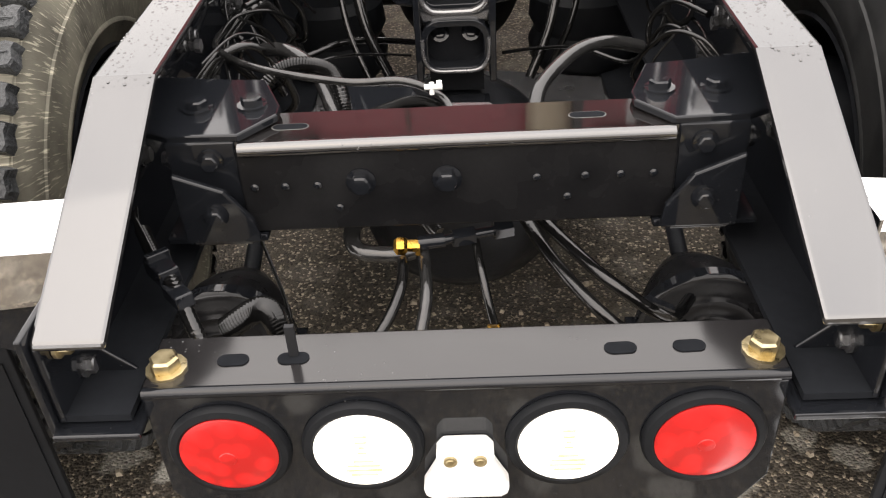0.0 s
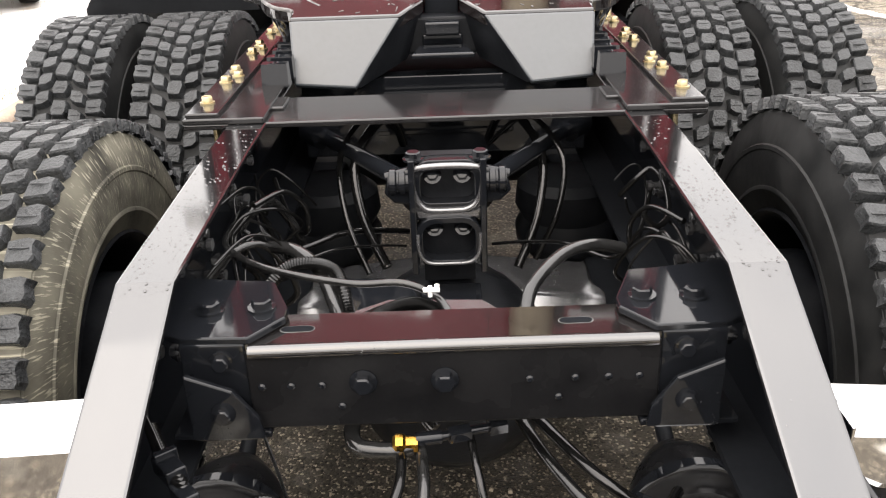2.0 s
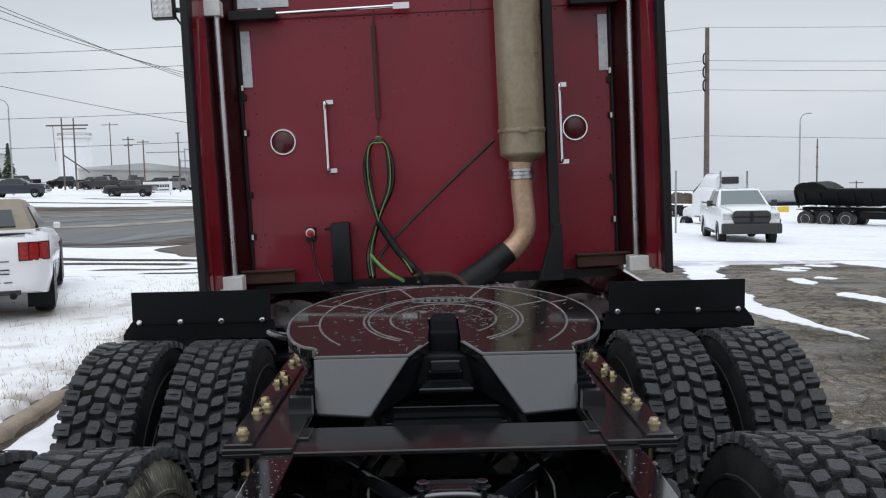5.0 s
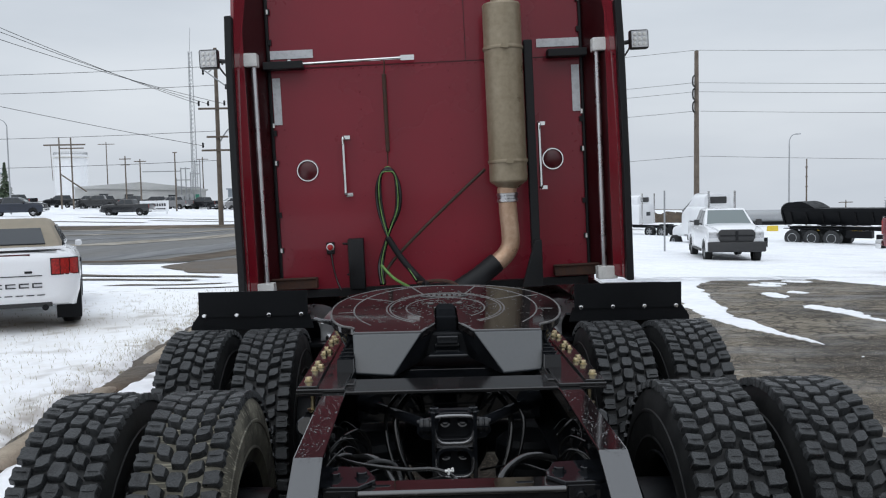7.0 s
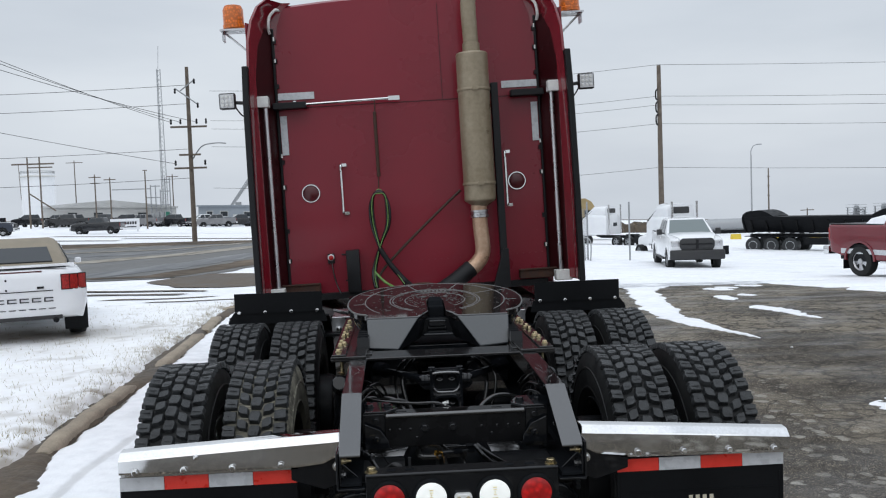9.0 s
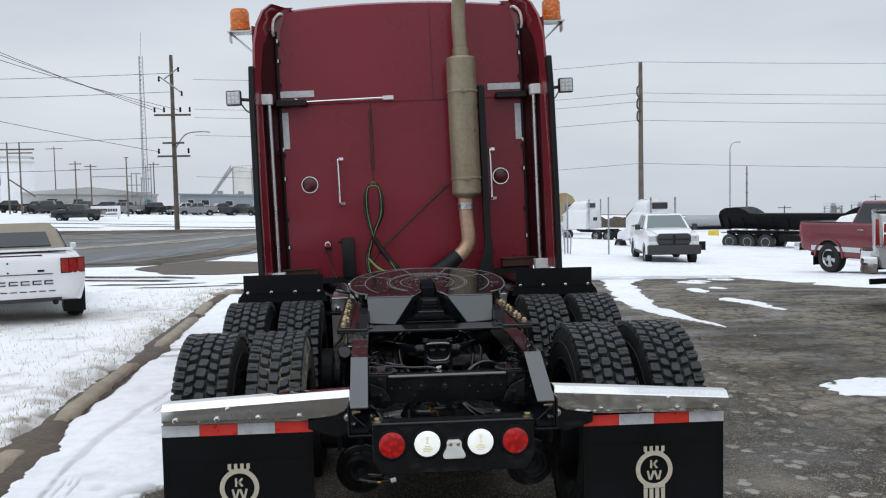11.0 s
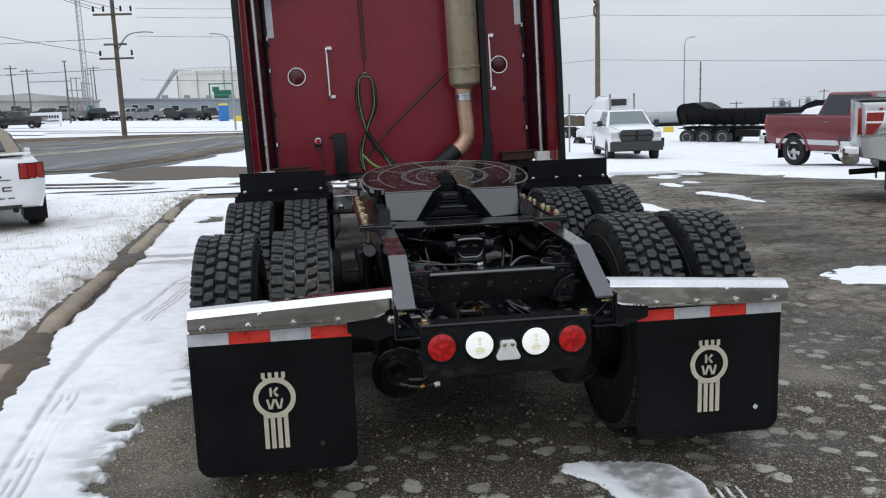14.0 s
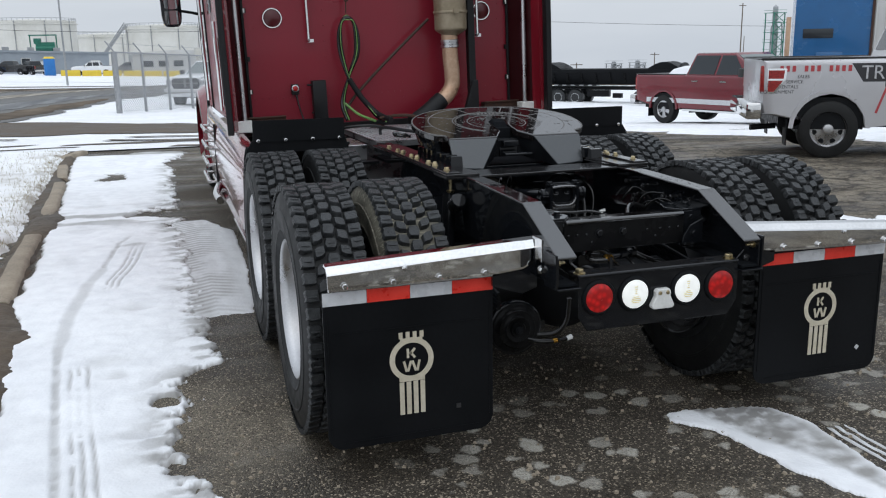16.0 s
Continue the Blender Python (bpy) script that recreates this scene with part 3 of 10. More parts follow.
def mesh_of(name, shape, material, bevel=0.0, smooth=38):
    me = bpy.data.meshes.new(name)
    me.from_pydata(shape.v, [], shape.f)
    bm = bmesh.new()
    bm.from_mesh(me)
    bmesh.ops.recalc_face_normals(bm, faces=bm.faces)
    if bevel:
        sharp = [e for e in bm.edges if len(e.link_faces) == 2 and e.calc_face_angle(0) > radians(40)]
        bmesh.ops.bevel(bm, geom=sharp, offset=bevel, offset_type="OFFSET", segments=2, profile=0.5, affect="EDGES", clamp_overlap=True)
    bm.to_mesh(me)
    bm.free()
    me.polygons.foreach_set("use_smooth", [True] * len(me.polygons))
    me.set_sharp_from_angle(angle=radians((12 if bevel < 0.009 else min(smooth, 25)) if bevel else smooth))
    me.materials.append(material)
    return me


def part(name, shape, material, parent=None, label="", bevel=0.0, smooth=38):
    first = None
    for s in shape.pieces() if name in SINGLES else (shape,):
        ob = new(name, mesh_of(name, s, material, bevel, smooth))
        ob.parent = parent
        first = first or tagged(ob, label)
        tagged(ob, label)
    return first


def thing(name, label, category, m=None, group="", kind=""):
    ob = new(name)
    ob.empty_display_size = 0.2
    if m is not None:
        ob.matrix_basis = m
    return tagged(ob, label, category, group, kind)


def again(ob, parent, m):
    """The same mesh once more, as another part of parent, with its own parts."""
    twin = ob.copy()
    scene.collection.objects.link(twin)
    twin.parent, twin.matrix_basis = parent, m
    for child in ob.children:
        again(child, twin, child.matrix_basis.copy())
    return twin


def mirrored(poly, side):
    return [(side * x, y) for x, y in poly]


# value noise on arrays, for the ground
_grid = np.random.RandomState(7).rand(256, 256)


def vnoise(x, y, scale=1.0, octaves=4):
    total, amp, norm = 0.0, 1.0, 0.0
    for o in range(octaves):
        u, v = np.asarray(x) * scale + 17.3 * o, np.asarray(y) * scale + 9.1 * o
        i, j = np.floor(u).astype(int), np.floor(v).astype(int)
        a, b = u - i, v - j
        a, b = a * a * (3 - 2 * a), b * b * (3 - 2 * b)
        g = lambda p, q: _grid[p % 256, q % 256]
        total = total + amp * ((g(i, j) * (1 - a) + g(i + 1, j) * a) * (1 - b) + (g(i, j + 1) * (1 - a) + g(i + 1, j + 1) * a) * b)
        norm, amp, scale = norm + amp, amp * 0.5, scale * 2
    return total / norm


def smoothstep(a, b, x):
    t = np.clip((np.asarray(x, float) - a) / (b - a), 0, 1)
    return t * t * (3 - 2 * t)


def land(x, y):
    """The height of the ground: level round the truck, falling away gently beyond."""
    x, y = np.asarray(x, float), np.asarray(y, float)
    return smoothstep(4, 24, y) * (-0.033 * x - 0.015 * y) - 0.25 * smoothstep(18, 32, y) * smoothstep(0, 10, x)


def height_mesh(name, xs, ys, zfun, material, keep=None, slush=None):
    X, Y = np.meshgrid(xs, ys, indexing="ij")
    Z = zfun(X, Y)
    nx, ny = X.shape
    idx = np.arange(nx * ny).reshape(nx, ny)
    q = np.stack([idx[:-1, :-1], idx[1:, :-1], idx[1:, 1:], idx[:-1, 1:]], -1).reshape(-1, 4)
    if keep is not None:
        ok = keep(X, Y).ravel()
        q = q[ok[q].any(1)]
    used = np.unique(q)
    remap = np.zeros(nx * ny, int)
    remap[used] = np.arange(len(used))
    verts = np.stack([X.ravel(), Y.ravel(), Z.ravel()], 1)[used]
    me = bpy.data.meshes.new(name)
    me.from_pydata(verts.tolist(), [], remap[q].tolist())
    me.polygons.foreach_set("use_smooth", [True] * len(me.polygons))
    me.materials.append(material)
    if slush is not None:
        me.attributes.new("slush", "FLOAT", "POINT").data.foreach_set("value", np.asarray(slush(X, Y), float).ravel()[used])
    return new(name, me)


# ---------------------------------------------------------------- ground
def graded(lo, hi, step, far, growth=1.25):
    mid = list(np.arange(lo, hi + step / 2, step))
    left, right, s = [lo], [hi], step
    while right[-1] < far:
        s *= growth
        right.append(right[-1] + s)
        left.append(left[-1] - s)
    return np.array(left[:0:-1] + mid + right[1:])


ground = height_mesh("ground", graded(-4, 14, 0.5, 1500), graded(-8, 30, 0.5, 1500), land, ASPHALT)
tagged(ground, "worn wet brown-grey asphalt yard", "ground", kind="structure")


EDGE_Y = (-9, -3, 0.3, 0.65, 0.95, 1.25, 1.58, 1.84, 2.2, 2.6, 3.3, 4.6, 5.85, 6.4, 7.0, 7.9, 10.9, 14.0)
EDGE_X = (-2.6, -2.1, -1.63, -1.72, -1.76, -1.68, -1.69, -1.50, -1.53, -1.50, -1.55, -1.57, -1.64, -1.52, -1.60, -1.61, -1.57, -1.15)
RUT_Y = (-3, 0.5, 1.15, 1.72, 2.3, 2.95, 3.77, 4.18, 5.17, 5.5, 9.0)
RUT_X = (-1.9, -2.21, -2.27, -2.32, -2.37, -2.37, -2.31, -2.23, -2.13, -2.03, -1.7)
BANK_Y = (-9, -0.4, 0.1, 1.4, 2.2, 2.9, 3.4, 5.5, 7.1, 9.8, 11.4, 14)
BANK_X = (-3.2, -3.2, -2.54, -2.57, -2.64, -2.68, -2.75, -2.79, -2.83, -2.94, -3.05, -3.1)


def kerb_x(X, Y):
    """The place across the kerb, which runs slightly off the truck's line."""
    return X + 0.02 * np.clip(np.asarray(Y, float), -4, 14)


def strip_cover(X, Y):
    """How much of the ground between kerb and truck is under snow, 0 to 1."""
    edge = np.interp(Y, EDGE_Y, EDGE_X) + 0.14 * (vnoise(X, Y, 5.5, 6) - 0.5) + 0.16 * (vnoise(X, Y, 16, 4) - 0.5) + 0.07 * (vnoise(X, Y, 48, 2) - 0.5)
    bank = np.interp(Y, BANK_Y, BANK_X) + 0.14 * (vnoise(X, Y + 30, 4, 5) - 0.5)
    m = smoothstep(-0.01, 0.05, edge - X) * smoothstep(-0.03, 0.05, X - bank)
    m = m * smoothstep(14.3, 13.4, Y + vnoise(X, Y, 1.1, 3))
    for cx, cy, rx, ry in ((-2.37, 9.7, 0.20, 0.5), (-1.78, 6.65, 0.42, 0.34), (-1.80, 1.30, 0.07, 0.09), (-1.72, 0.55, 0.10, 0.05), (-1.5, 11.3, 0.2, 0.7)):
        d = ((X - cx) / rx) ** 2 + ((Y - cy) / ry) ** 2 + 2.6 * (vnoise(X * 0.8, Y, 6, 5) - 0.5)
        m = m * smoothstep(0.35, 0.95, d)
    thin = smoothstep(0.58, 0.66, vnoise(X * 0.6, Y + 60, 6.5, 6)) * smoothstep(0.16, 0.02, edge - X)
    return m * np.clip(1 - 0.95 * thin, 0, 1)


def tyre_wedge(X, Y):
    """The thin grey print that the truck's tyres pressed, 0 to 1."""
    wide = np.interp(Y, (2.6, 4.0, 5.4, 6.3), (-1.22, -1.14, -1.11, -1.42)) + 0.05 * (vnoise(X, Y, 9, 4) - 0.5)
    return smoothstep(-1.72, -1.66, X) * smoothstep(0.0, 0.04, wide - X) * smoothstep(2.60, 2.72, Y + 0.14 * (vnoise(X, Y, 7, 4) - 0.5)) * smoothstep(6.4, 5.9, Y)


def strip_tracks(X, Y):
    """One rut with rows of tread lines."""
    off = X - np.interp(Y, RUT_Y, RUT_X) - 0.014 * (vnoise(X, Y, 6, 3) - 0.5)
    band = smoothstep(2.0, 2.6, Y) * smoothstep(4.3, 4.1, Y)
    t = (0.42 + 0.25 * smoothstep(0.4, 0.6, vnoise(X, Y, 12, 3)) * (1 - band)) * np.exp(-(((off - 0.012 * band) / (0.020 + 0.022 * band)) ** 4)) * smoothstep(5.6, 5.2, Y)
    seen = np.maximum(smoothstep(2.0, 1.85, Y) * smoothstep(0.30, 0.45, vnoise(X * 0.02 + 3, Y, 2.2, 2)), smoothstep(3.55, 3.70, Y) * smoothstep(5.2, 4.5, Y))
    apart = 0.075 * smoothstep(2.2, 3.6, Y)
    for k in (0.065, 0.105, 0.150):
        t = t + 0.75 * seen * smoothstep(0.26, 0.36, vnoise(X * 0.02 + 9 * k, Y, 9, 3)) * np.exp(-(((off - k - apart) / 0.0085) ** 2))
    return np.clip(t, 0, 1)


def strip_slush(X, Y):
    """Where the snow is trodden to grey slush, 0 to 1."""
    m, w = strip_cover(X, Y), tyre_wedge(X, Y)
    rib = 0.5 + 0.5 * np.sin((Y + 0.6 * np.abs(X + 1.46)) * 2 * math.pi / 0.09)
    ribbed = 0.36 + 0.50 * smoothstep(-1.24, -1.40, X) * rib * smoothstep(0.25, 0.5, vnoise(X, Y, 3, 3)) + 0.5 * (vnoise(X * 3, Y * 0.4, 3, 4) - 0.5)
    s = 0.85 * strip_tracks(X, Y) + 0.9 * smoothstep(0.85, 0.45, m)
    edge = np.interp(Y, EDGE_Y, EDGE_X) - X
    s = s + 0.75 * smoothstep(0.30, 0.02, edge) * smoothstep(0.46, 0.62, vnoise(X * 0.7, Y * 1.3 + 4, 9, 5))
    s = s + 0.75 * smoothstep(0.42, 0.62, vnoise(X * 0.6, Y * 1.6 + 20, 3.0, 6)) * smoothstep(7.6, 6.6, Y) * smoothstep(5.7, 6.4, Y)
    for cx, cy, rx, ry, k in ((-1.89, 0.96, 0.16, 0.045, 0.30), (-2.04, 1.76, 0.06, 0.07, 0.30), (-2.12, 1.98, 0.09, 0.11, 0.22), (-1.93, 3.0, 0.10, 0.08, 0.15), (-1.80, 0.70, 0.16, 0.05, 0.35), (-2.01, 5.05, 0.10, 0.08, 0.5), (-1.82, 1.35, 0.13, 0.10, 0.3)):
        s = s + k * np.exp(-((((X - cx) / rx) ** 2 + ((Y - cy) / ry) ** 2 + 1.5 * (vnoise(X, Y, 8, 4) - 0.5)).clip(0) ** 2))
    s = s + 0.10 * smoothstep(0.5, 0.7, vnoise(X, Y * 0.5, 4, 5))
    return np.clip(np.where((m < 0.5) & (w > 0.05), ribbed, s), 0, 0.95)


def snow_strip(X, Y):
    m, w = strip_cover(X, Y), tyre_wedge(X, Y)
    h = 0.010 + 0.018 * vnoise(X, Y, 1.7, 4) + 0.012 * (vnoise(X, Y, 12, 5) - 0.5) - 0.014 * strip_tracks(X, Y)
    for cx, cy in ((-1.89, 0.96), (-2.04, 1.76), (-1.93, 3.0), (-2.1, -0.2)):  # old footmarks
        h = h - 0.014 * np.exp(-((((X - cx) / 0.10) ** 2 + ((Y - cy) / 0.06) ** 2) ** 2))
    deep = m * (np.maximum(h, 0.004) + 0.012)
    return land(X, Y) + np.maximum(deep, w * (0.0155 + 0.004 * vnoise(X, Y, 20, 3))) - 0.012 - 0.02 * ((m <= 0) & (w <= 0))


snow = height_mesh("snow_strip", np.arange(-3.25, -1.0, 0.010), np.concatenate([np.arange(-9, -1.0, 0.08), np.arange(-1.0, 6.5, 0.020), np.arange(6.5, 14.6, 0.04)]), snow_strip, SNOW, lambda X, Y: snow_strip(X, Y) > land(X, Y) - 0.02, strip_slush)
tagged(snow, "trampled snow with tyre tracks beside the truck", "snow", kind="stuff")


def snow_blobs(blobs, thick=0.022, torn=3.6):
    def z(X, Y):
        m = 0
        for cx, cy, rx, ry, turn in blobs:
            c, s = math.cos(radians(turn)), math.sin(radians(turn))
            u, v = ((X - cx) * c + (Y - cy) * s) / rx, (-(X - cx) * s + (Y - cy) * c) / ry
            d = u * u + v * v + torn * (vnoise(X, Y, 2.4, 6) - 0.5) + 0.9 * (vnoise(X + 3, Y, 8, 5) - 0.5)
            m = np.maximum(m, smoothstep(1.0, 0.62, d))
        return land(X, Y) + m * (thick + 0.014 * vnoise(X, Y, 5, 4) + 0.010 * vnoise(X, Y, 24, 3)) - 0.012
    return z


side_blobs = snow_blobs([(2.32, 0.42, 0.40, 0.15, 35), (4.05, 3.65, 0.55, 0.36, 15), (4.9, 3.4, 0.6, 0.3, -20)], 0.006, 1.0)


def icy_patch(X, Y):
    """A thawing patch with straight sides and tyre lines: its cover, and how icy it is."""
    ragged = 0.07 * (vnoise(X, Y, 8, 5) - 0.5) + 0.03 * (vnoise(X, Y, 30, 3) - 0.5)
    left = np.interp(Y, (-1.6, -1.2, -0.48, -0.17, 0.15, 0.23, 0.32, 0.41), (1.0, 0.84, 0.56, 0.47, 0.41, 0.37, 0.30, 0.34))
    right = np.interp(Y, (-1.6, -1.0, -0.38, 0.06, 0.18, 0.28, 0.32, 0.36, 0.41), (1.0, 0.92, 0.83, 0.88, 0.86, 0.82, 0.76, 0.60, 0.36))
    band = np.interp(Y, (-1.2, -0.49, -0.33, -0.16, 0.05, 0.26, 0.36), (0.86, 0.70, 0.67, 0.62, 0.52, 0.47, 0.45))
    m = smoothstep(0.0, 0.03, X - left + ragged) * smoothstep(0.0, 0.03, right - X + 0.6 * ragged) * smoothstep(0.42, 0.39, Y + ragged)
    lines = sum(np.exp(-(((X - c - 0.010 * np.sin(9 * Y)) / 0.0075) ** 2)) for c in (0.897, 0.938, 0.985)) * smoothstep(0.08, 0.0, Y) * smoothstep(-1.5, -1.2, Y) * smoothstep(0.12, 0.28, vnoise(X, Y, 9, 3))
    icy = smoothstep(-0.02, 0.05, X - band + 0.08 * (vnoise(X, Y, 9, 4) - 0.5)) * smoothstep(-0.01, 0.05, right - X - 0.02) * (0.58 + 1.5 * (vnoise(X, Y * 1.4, 12, 6) - 0.45) + 0.5 * smoothstep(0.05, 0.30, Y) * smoothstep(0.46, 0.58, vnoise(X + 4, Y * 1.6, 22, 4)))
    return np.maximum(m, lines), icy * (1 - np.clip(lines, 0, 1))


def zf(X, Y):
    m, icy = icy_patch(X, Y)
    return np.maximum(side_blobs(X, Y), land(X, Y) + m * (0.020 + 0.006 * vnoise(X, Y, 16, 4) - 0.004 * np.clip(icy, 0, 1)) - 0.012)


def near_slush(X, Y):
    m, icy = icy_patch(X, Y)
    thin = smoothstep(0.003, -0.008, zf(X, Y) - land(X, Y))
    return np.clip(np.where(X > 1.4, 0.9 * thin, icy + 0.8 * smoothstep(0.7, 0.3, m)), 0, 0.9)


tagged(height_mesh("snow_patch", np.concatenate([np.arange(0.2, 1.2, 0.0085), np.arange(1.2, 5.8, 0.03)]), np.concatenate([np.arange(-1.7, 0.5, 0.012), np.arange(0.5, 4.6, 0.03)]), zf, SNOW, lambda X, Y: zf(X, Y) > land(X, Y) - 0.011, near_slush),
       "melting grey-white snow patches on the asphalt", "snow", kind="stuff")
mid_blobs = [(6.9, 16.8, 0.34, 0.5, 0), (6.55, 14.8, 0.30, 0.40, 5), (6.95, 15.3, 0.24, 0.34, 8), (7.7, 15.9, 0.32, 0.45, 8), (7.95, 17.0, 0.36, 0.6, 0), (5.82, 12.5, 0.20, 0.55, -8), (6.45, 13.0, 0.20, 0.26, 0), (5.70, 10.1, 0.20, 0.85, 10), (5.72, 9.3, 0.10, 0.55, 6)]
blobs_z = snow_blobs(mid_blobs, 0.012, 1.0)


def zm(X, Y):
    """Separate melting patches and one winding strip where a wheel pushed the snow aside."""
    at = np.interp(Y, (7.2, 8.0, 8.8, 9.6, 11.4, 14.3, 16.4, 18.5), (4.22, 4.04, 3.92, 3.86, 4.16, 4.82, 5.45, 5.9))
    wide = np.interp(Y, (7.0, 7.6, 8.4, 9.5, 11.4, 14.3, 16.4, 18.5), (0.0, 0.08, 0.20, 0.30, 0.34, 0.32, 0.6, 1.0))
    d = np.abs(X - at + 0.20 * (vnoise(X, Y, 1.1, 5) - 0.5)) / np.maximum(wide, 1e-3) + 0.9 * (vnoise(X * 1.4, Y * 0.7, 3.0, 5) - 0.5)
    m = smoothstep(1.0, 0.65, d)
    strip = land(X, Y) + m * (0.016 + 0.014 * vnoise(X, Y, 5, 4)) - 0.012
    return np.maximum(strip, blobs_z(X, Y))


tagged(height_mesh("snow_patch", np.arange(2.6, 9.0, 0.05), np.arange(6.0, 17.5, 0.05), zm, SNOW, lambda X, Y: zm(X, Y) > land(X, Y) - 0.011,
                   lambda X, Y: np.clip(0.95 * smoothstep(0.004, -0.007, zm(X, Y) - land(X, Y)), 0, 0.9)),
       "broken strips of melting snow on the yard", "snow", kind="stuff")


def snow_field(X, Y):
    """The snow over the far yard and the verges."""
    right = (Y - np.interp(X, (4.6, 5.6, 6.4, 7.4, 8.1, 8.5, 8.9, 12, 40), (19.6, 18.6, 18.8, 19.4, 18.4, 16.6, 13.0, 5.0, -40))) * 0.6 + 1.3 * (vnoise(X, Y, 0.8, 6) - 0.5)
    right = np.where(X < 4.5, -(4.5 - X) * 2 + np.minimum(right, 2), right)
    right = np.where(Y > 30, 5.0, right)
    m = smoothstep(0.0, 0.5, right)
    tracks = vnoise(X * 0.12, Y * 1.2, 1.0, 4)
    h = 0.03 + 0.05 * vnoise(X, Y, 0.7, 4) - 0.07 * smoothstep(0.60, 0.70, tracks) * smoothstep(50, 30, Y)
    return land(X, Y) + m * (h + 0.02) - 0.03


def field_keep(X, Y):
    return (snow_field(X, Y) > land(X, Y) - 0.028)


tagged(height_mesh("snow_field", np.arange(2.0, 44.0, 0.16), np.arange(6.0, 62.0, 0.18), snow_field, SNOW, field_keep), "flattened snow over the far yard", "snow", kind="stuff")


def plain_sheet(name, poly, z, material, label, category, ragged=0.0):
    """A flat outline laid on the land, its edge torn by noise."""
    if ragged:
        fine = []
        for (x0, y0), (x1, y1) in zip(poly, poly[1:] + poly[:1]):
            n = max(1, min(120, int(math.hypot(x1 - x0, y1 - y0) / 0.35)))
            for k in range(n):
                x, y = x0 + (x1 - x0) * k / n, y0 + (y1 - y0) * k / n
                fine.append((x + ragged * float(vnoise(x + 5, y, 0.6, 4) - 0.5), y + 2 * ragged * float(vnoise(x, y + 50, 0.6, 5) - 0.5)))
        poly = fine
    me = bpy.data.meshes.new(name)
    bm = bmesh.new()
    bm.faces.new([bm.verts.new((x, y, 0)) for x, y in poly])
    bmesh.ops.triangulate(bm, faces=bm.faces)
    for k in range(61):
        for co, no in (((0, 4 + 0.5 * k, 0), (0, 1, 0)), ((-0.5 + 0.5 * k, 0, 0), (1, 0, 0)))[: 2 if k < 23 else 1]:
            bmesh.ops.bisect_plane(bm, geom=bm.verts[:] + bm.edges[:] + bm.faces[:], plane_co=co, plane_no=no)
    bmesh.ops.triangulate(bm, faces=bm.faces)
    for v in bm.verts:
        v.co.z = float(land(v.co.x, v.co.y)) + z
    bm.normal_update()
    bm.to_mesh(me)
    bm.free()
    me.materials.append(material)
    return tagged(new(name, me), label, category, kind="structure")


# snow over everything far off, laid above the asphalt
plain_sheet("snow_ground", [(-600, 15.5), (-9, 15.2), (-1.2, 14.6), (0.5, 18), (2.5, 30), (6, 61), (44, 61), (44, 24), (600, -60), (900, 900), (-900, 900)], 0.012, SNOW, "snow-covered flat land", "snow")
road = plain_sheet("road", [(-300, 22), (-40, 21.0), (-14, 20.5), (-8, 21.0), (-6.2, 22.4), (-5.2, 27), (-4.4, 35), (-3.0, 46), (2, 62), (14, 86), (40, 140), (24, 140), (2, 96), (-5.0, 75), (-12.5, 66), (-20, 58.5), (-24, 55.5), (-60, 62), (-300, 90)], 0.03, ROAD, "wet grey road with worn lanes", "road", 0.7)


def ribbon(line, w):
    """The outline of a band of width w along a line, tapering at its ends."""
    a, b = [], []
    for i, (x, y) in enumerate(line):
        (x0, y0), (x1, y1) = line[max(0, i - 1)], line[min(len(line) - 1, i + 1)]
        d = math.hypot(x1 - x0, y1 - y0)
        k = w / 2 * (0.25 if i in (0, len(line) - 1) else 1.0)
        a.append((x - (y1 - y0) / d * k, y + (x1 - x0) / d * k))
        b.append((x + (y1 - y0) / d * k, y - (x1 - x0) / d * k))
    return a + b[::-1]


for line, w, z, mat, label in (([(-60, 47), (-30, 47), (-21, 50.5), (-15.8, 57), (-11, 64), (-5, 70)], 7.0, 0.036, ROAD_MUD, "brown muddy far lane of the road"),
                               ([(-60, 24), (-30, 25), (-16, 27.2), (-12.2, 31), (-10.0, 40), (-8.8, 50), (-6.5, 62), (3, 82)], 1.3, 0.042, ROAD_DRY, "pale salt-dried strip between the lanes"),
                               ([(-60, 34), (-24, 36), (-16.5, 40), (-12.6, 46), (-10.6, 59), (-6, 70)], 0.7, 0.046, ROAD_DRY, "thin pale salt line on the far lane"),
                               ([(-30, 41), (-21, 43.5), (-17, 48), (-13.5, 56)], 0.9, 0.046, ROAD_DRY, "thin pale salt line on the far lane"),
                               ([(-40, 30), (-22, 31), (-15.5, 34), (-12.6, 40), (-11.4, 48)], 1.5, 0.040, ROAD_WET, "dark wet wheel track on the road"),
                               ([(-14, 21.6), (-9.4, 22.6), (-8.2, 27), (-7.2, 36), (-5.6, 48), (0, 64)], 1.5, 0.040, ROAD_WET, "dark wet wheel track on the road"),
                               ([(-10.5, 21.0), (-7.2, 22.6), (-6.2, 27.5), (-5.2, 36), (-4.0, 45)], 1.3, 0.038, ROAD_MUD, "muddy worn edge of the road")):
    plain_sheet("road_strip", ribbon(line, w), z, mat, label, "road", 0.5)
plain_sheet("driveway", [(-6.8, 20.4), (-5.6, 18.6), (-4.6, 18.2), (-3.4, 19.0), (-1.6, 18.8), (1.8, 18.6), (1.8, 22.4), (-0.6, 22.9), (-2.6, 23.6), (-4.6, 24.2), (-6.4, 23.6)], 0.026, MUD, "muddy driveway crossing the verge", "driveway", 0.9)
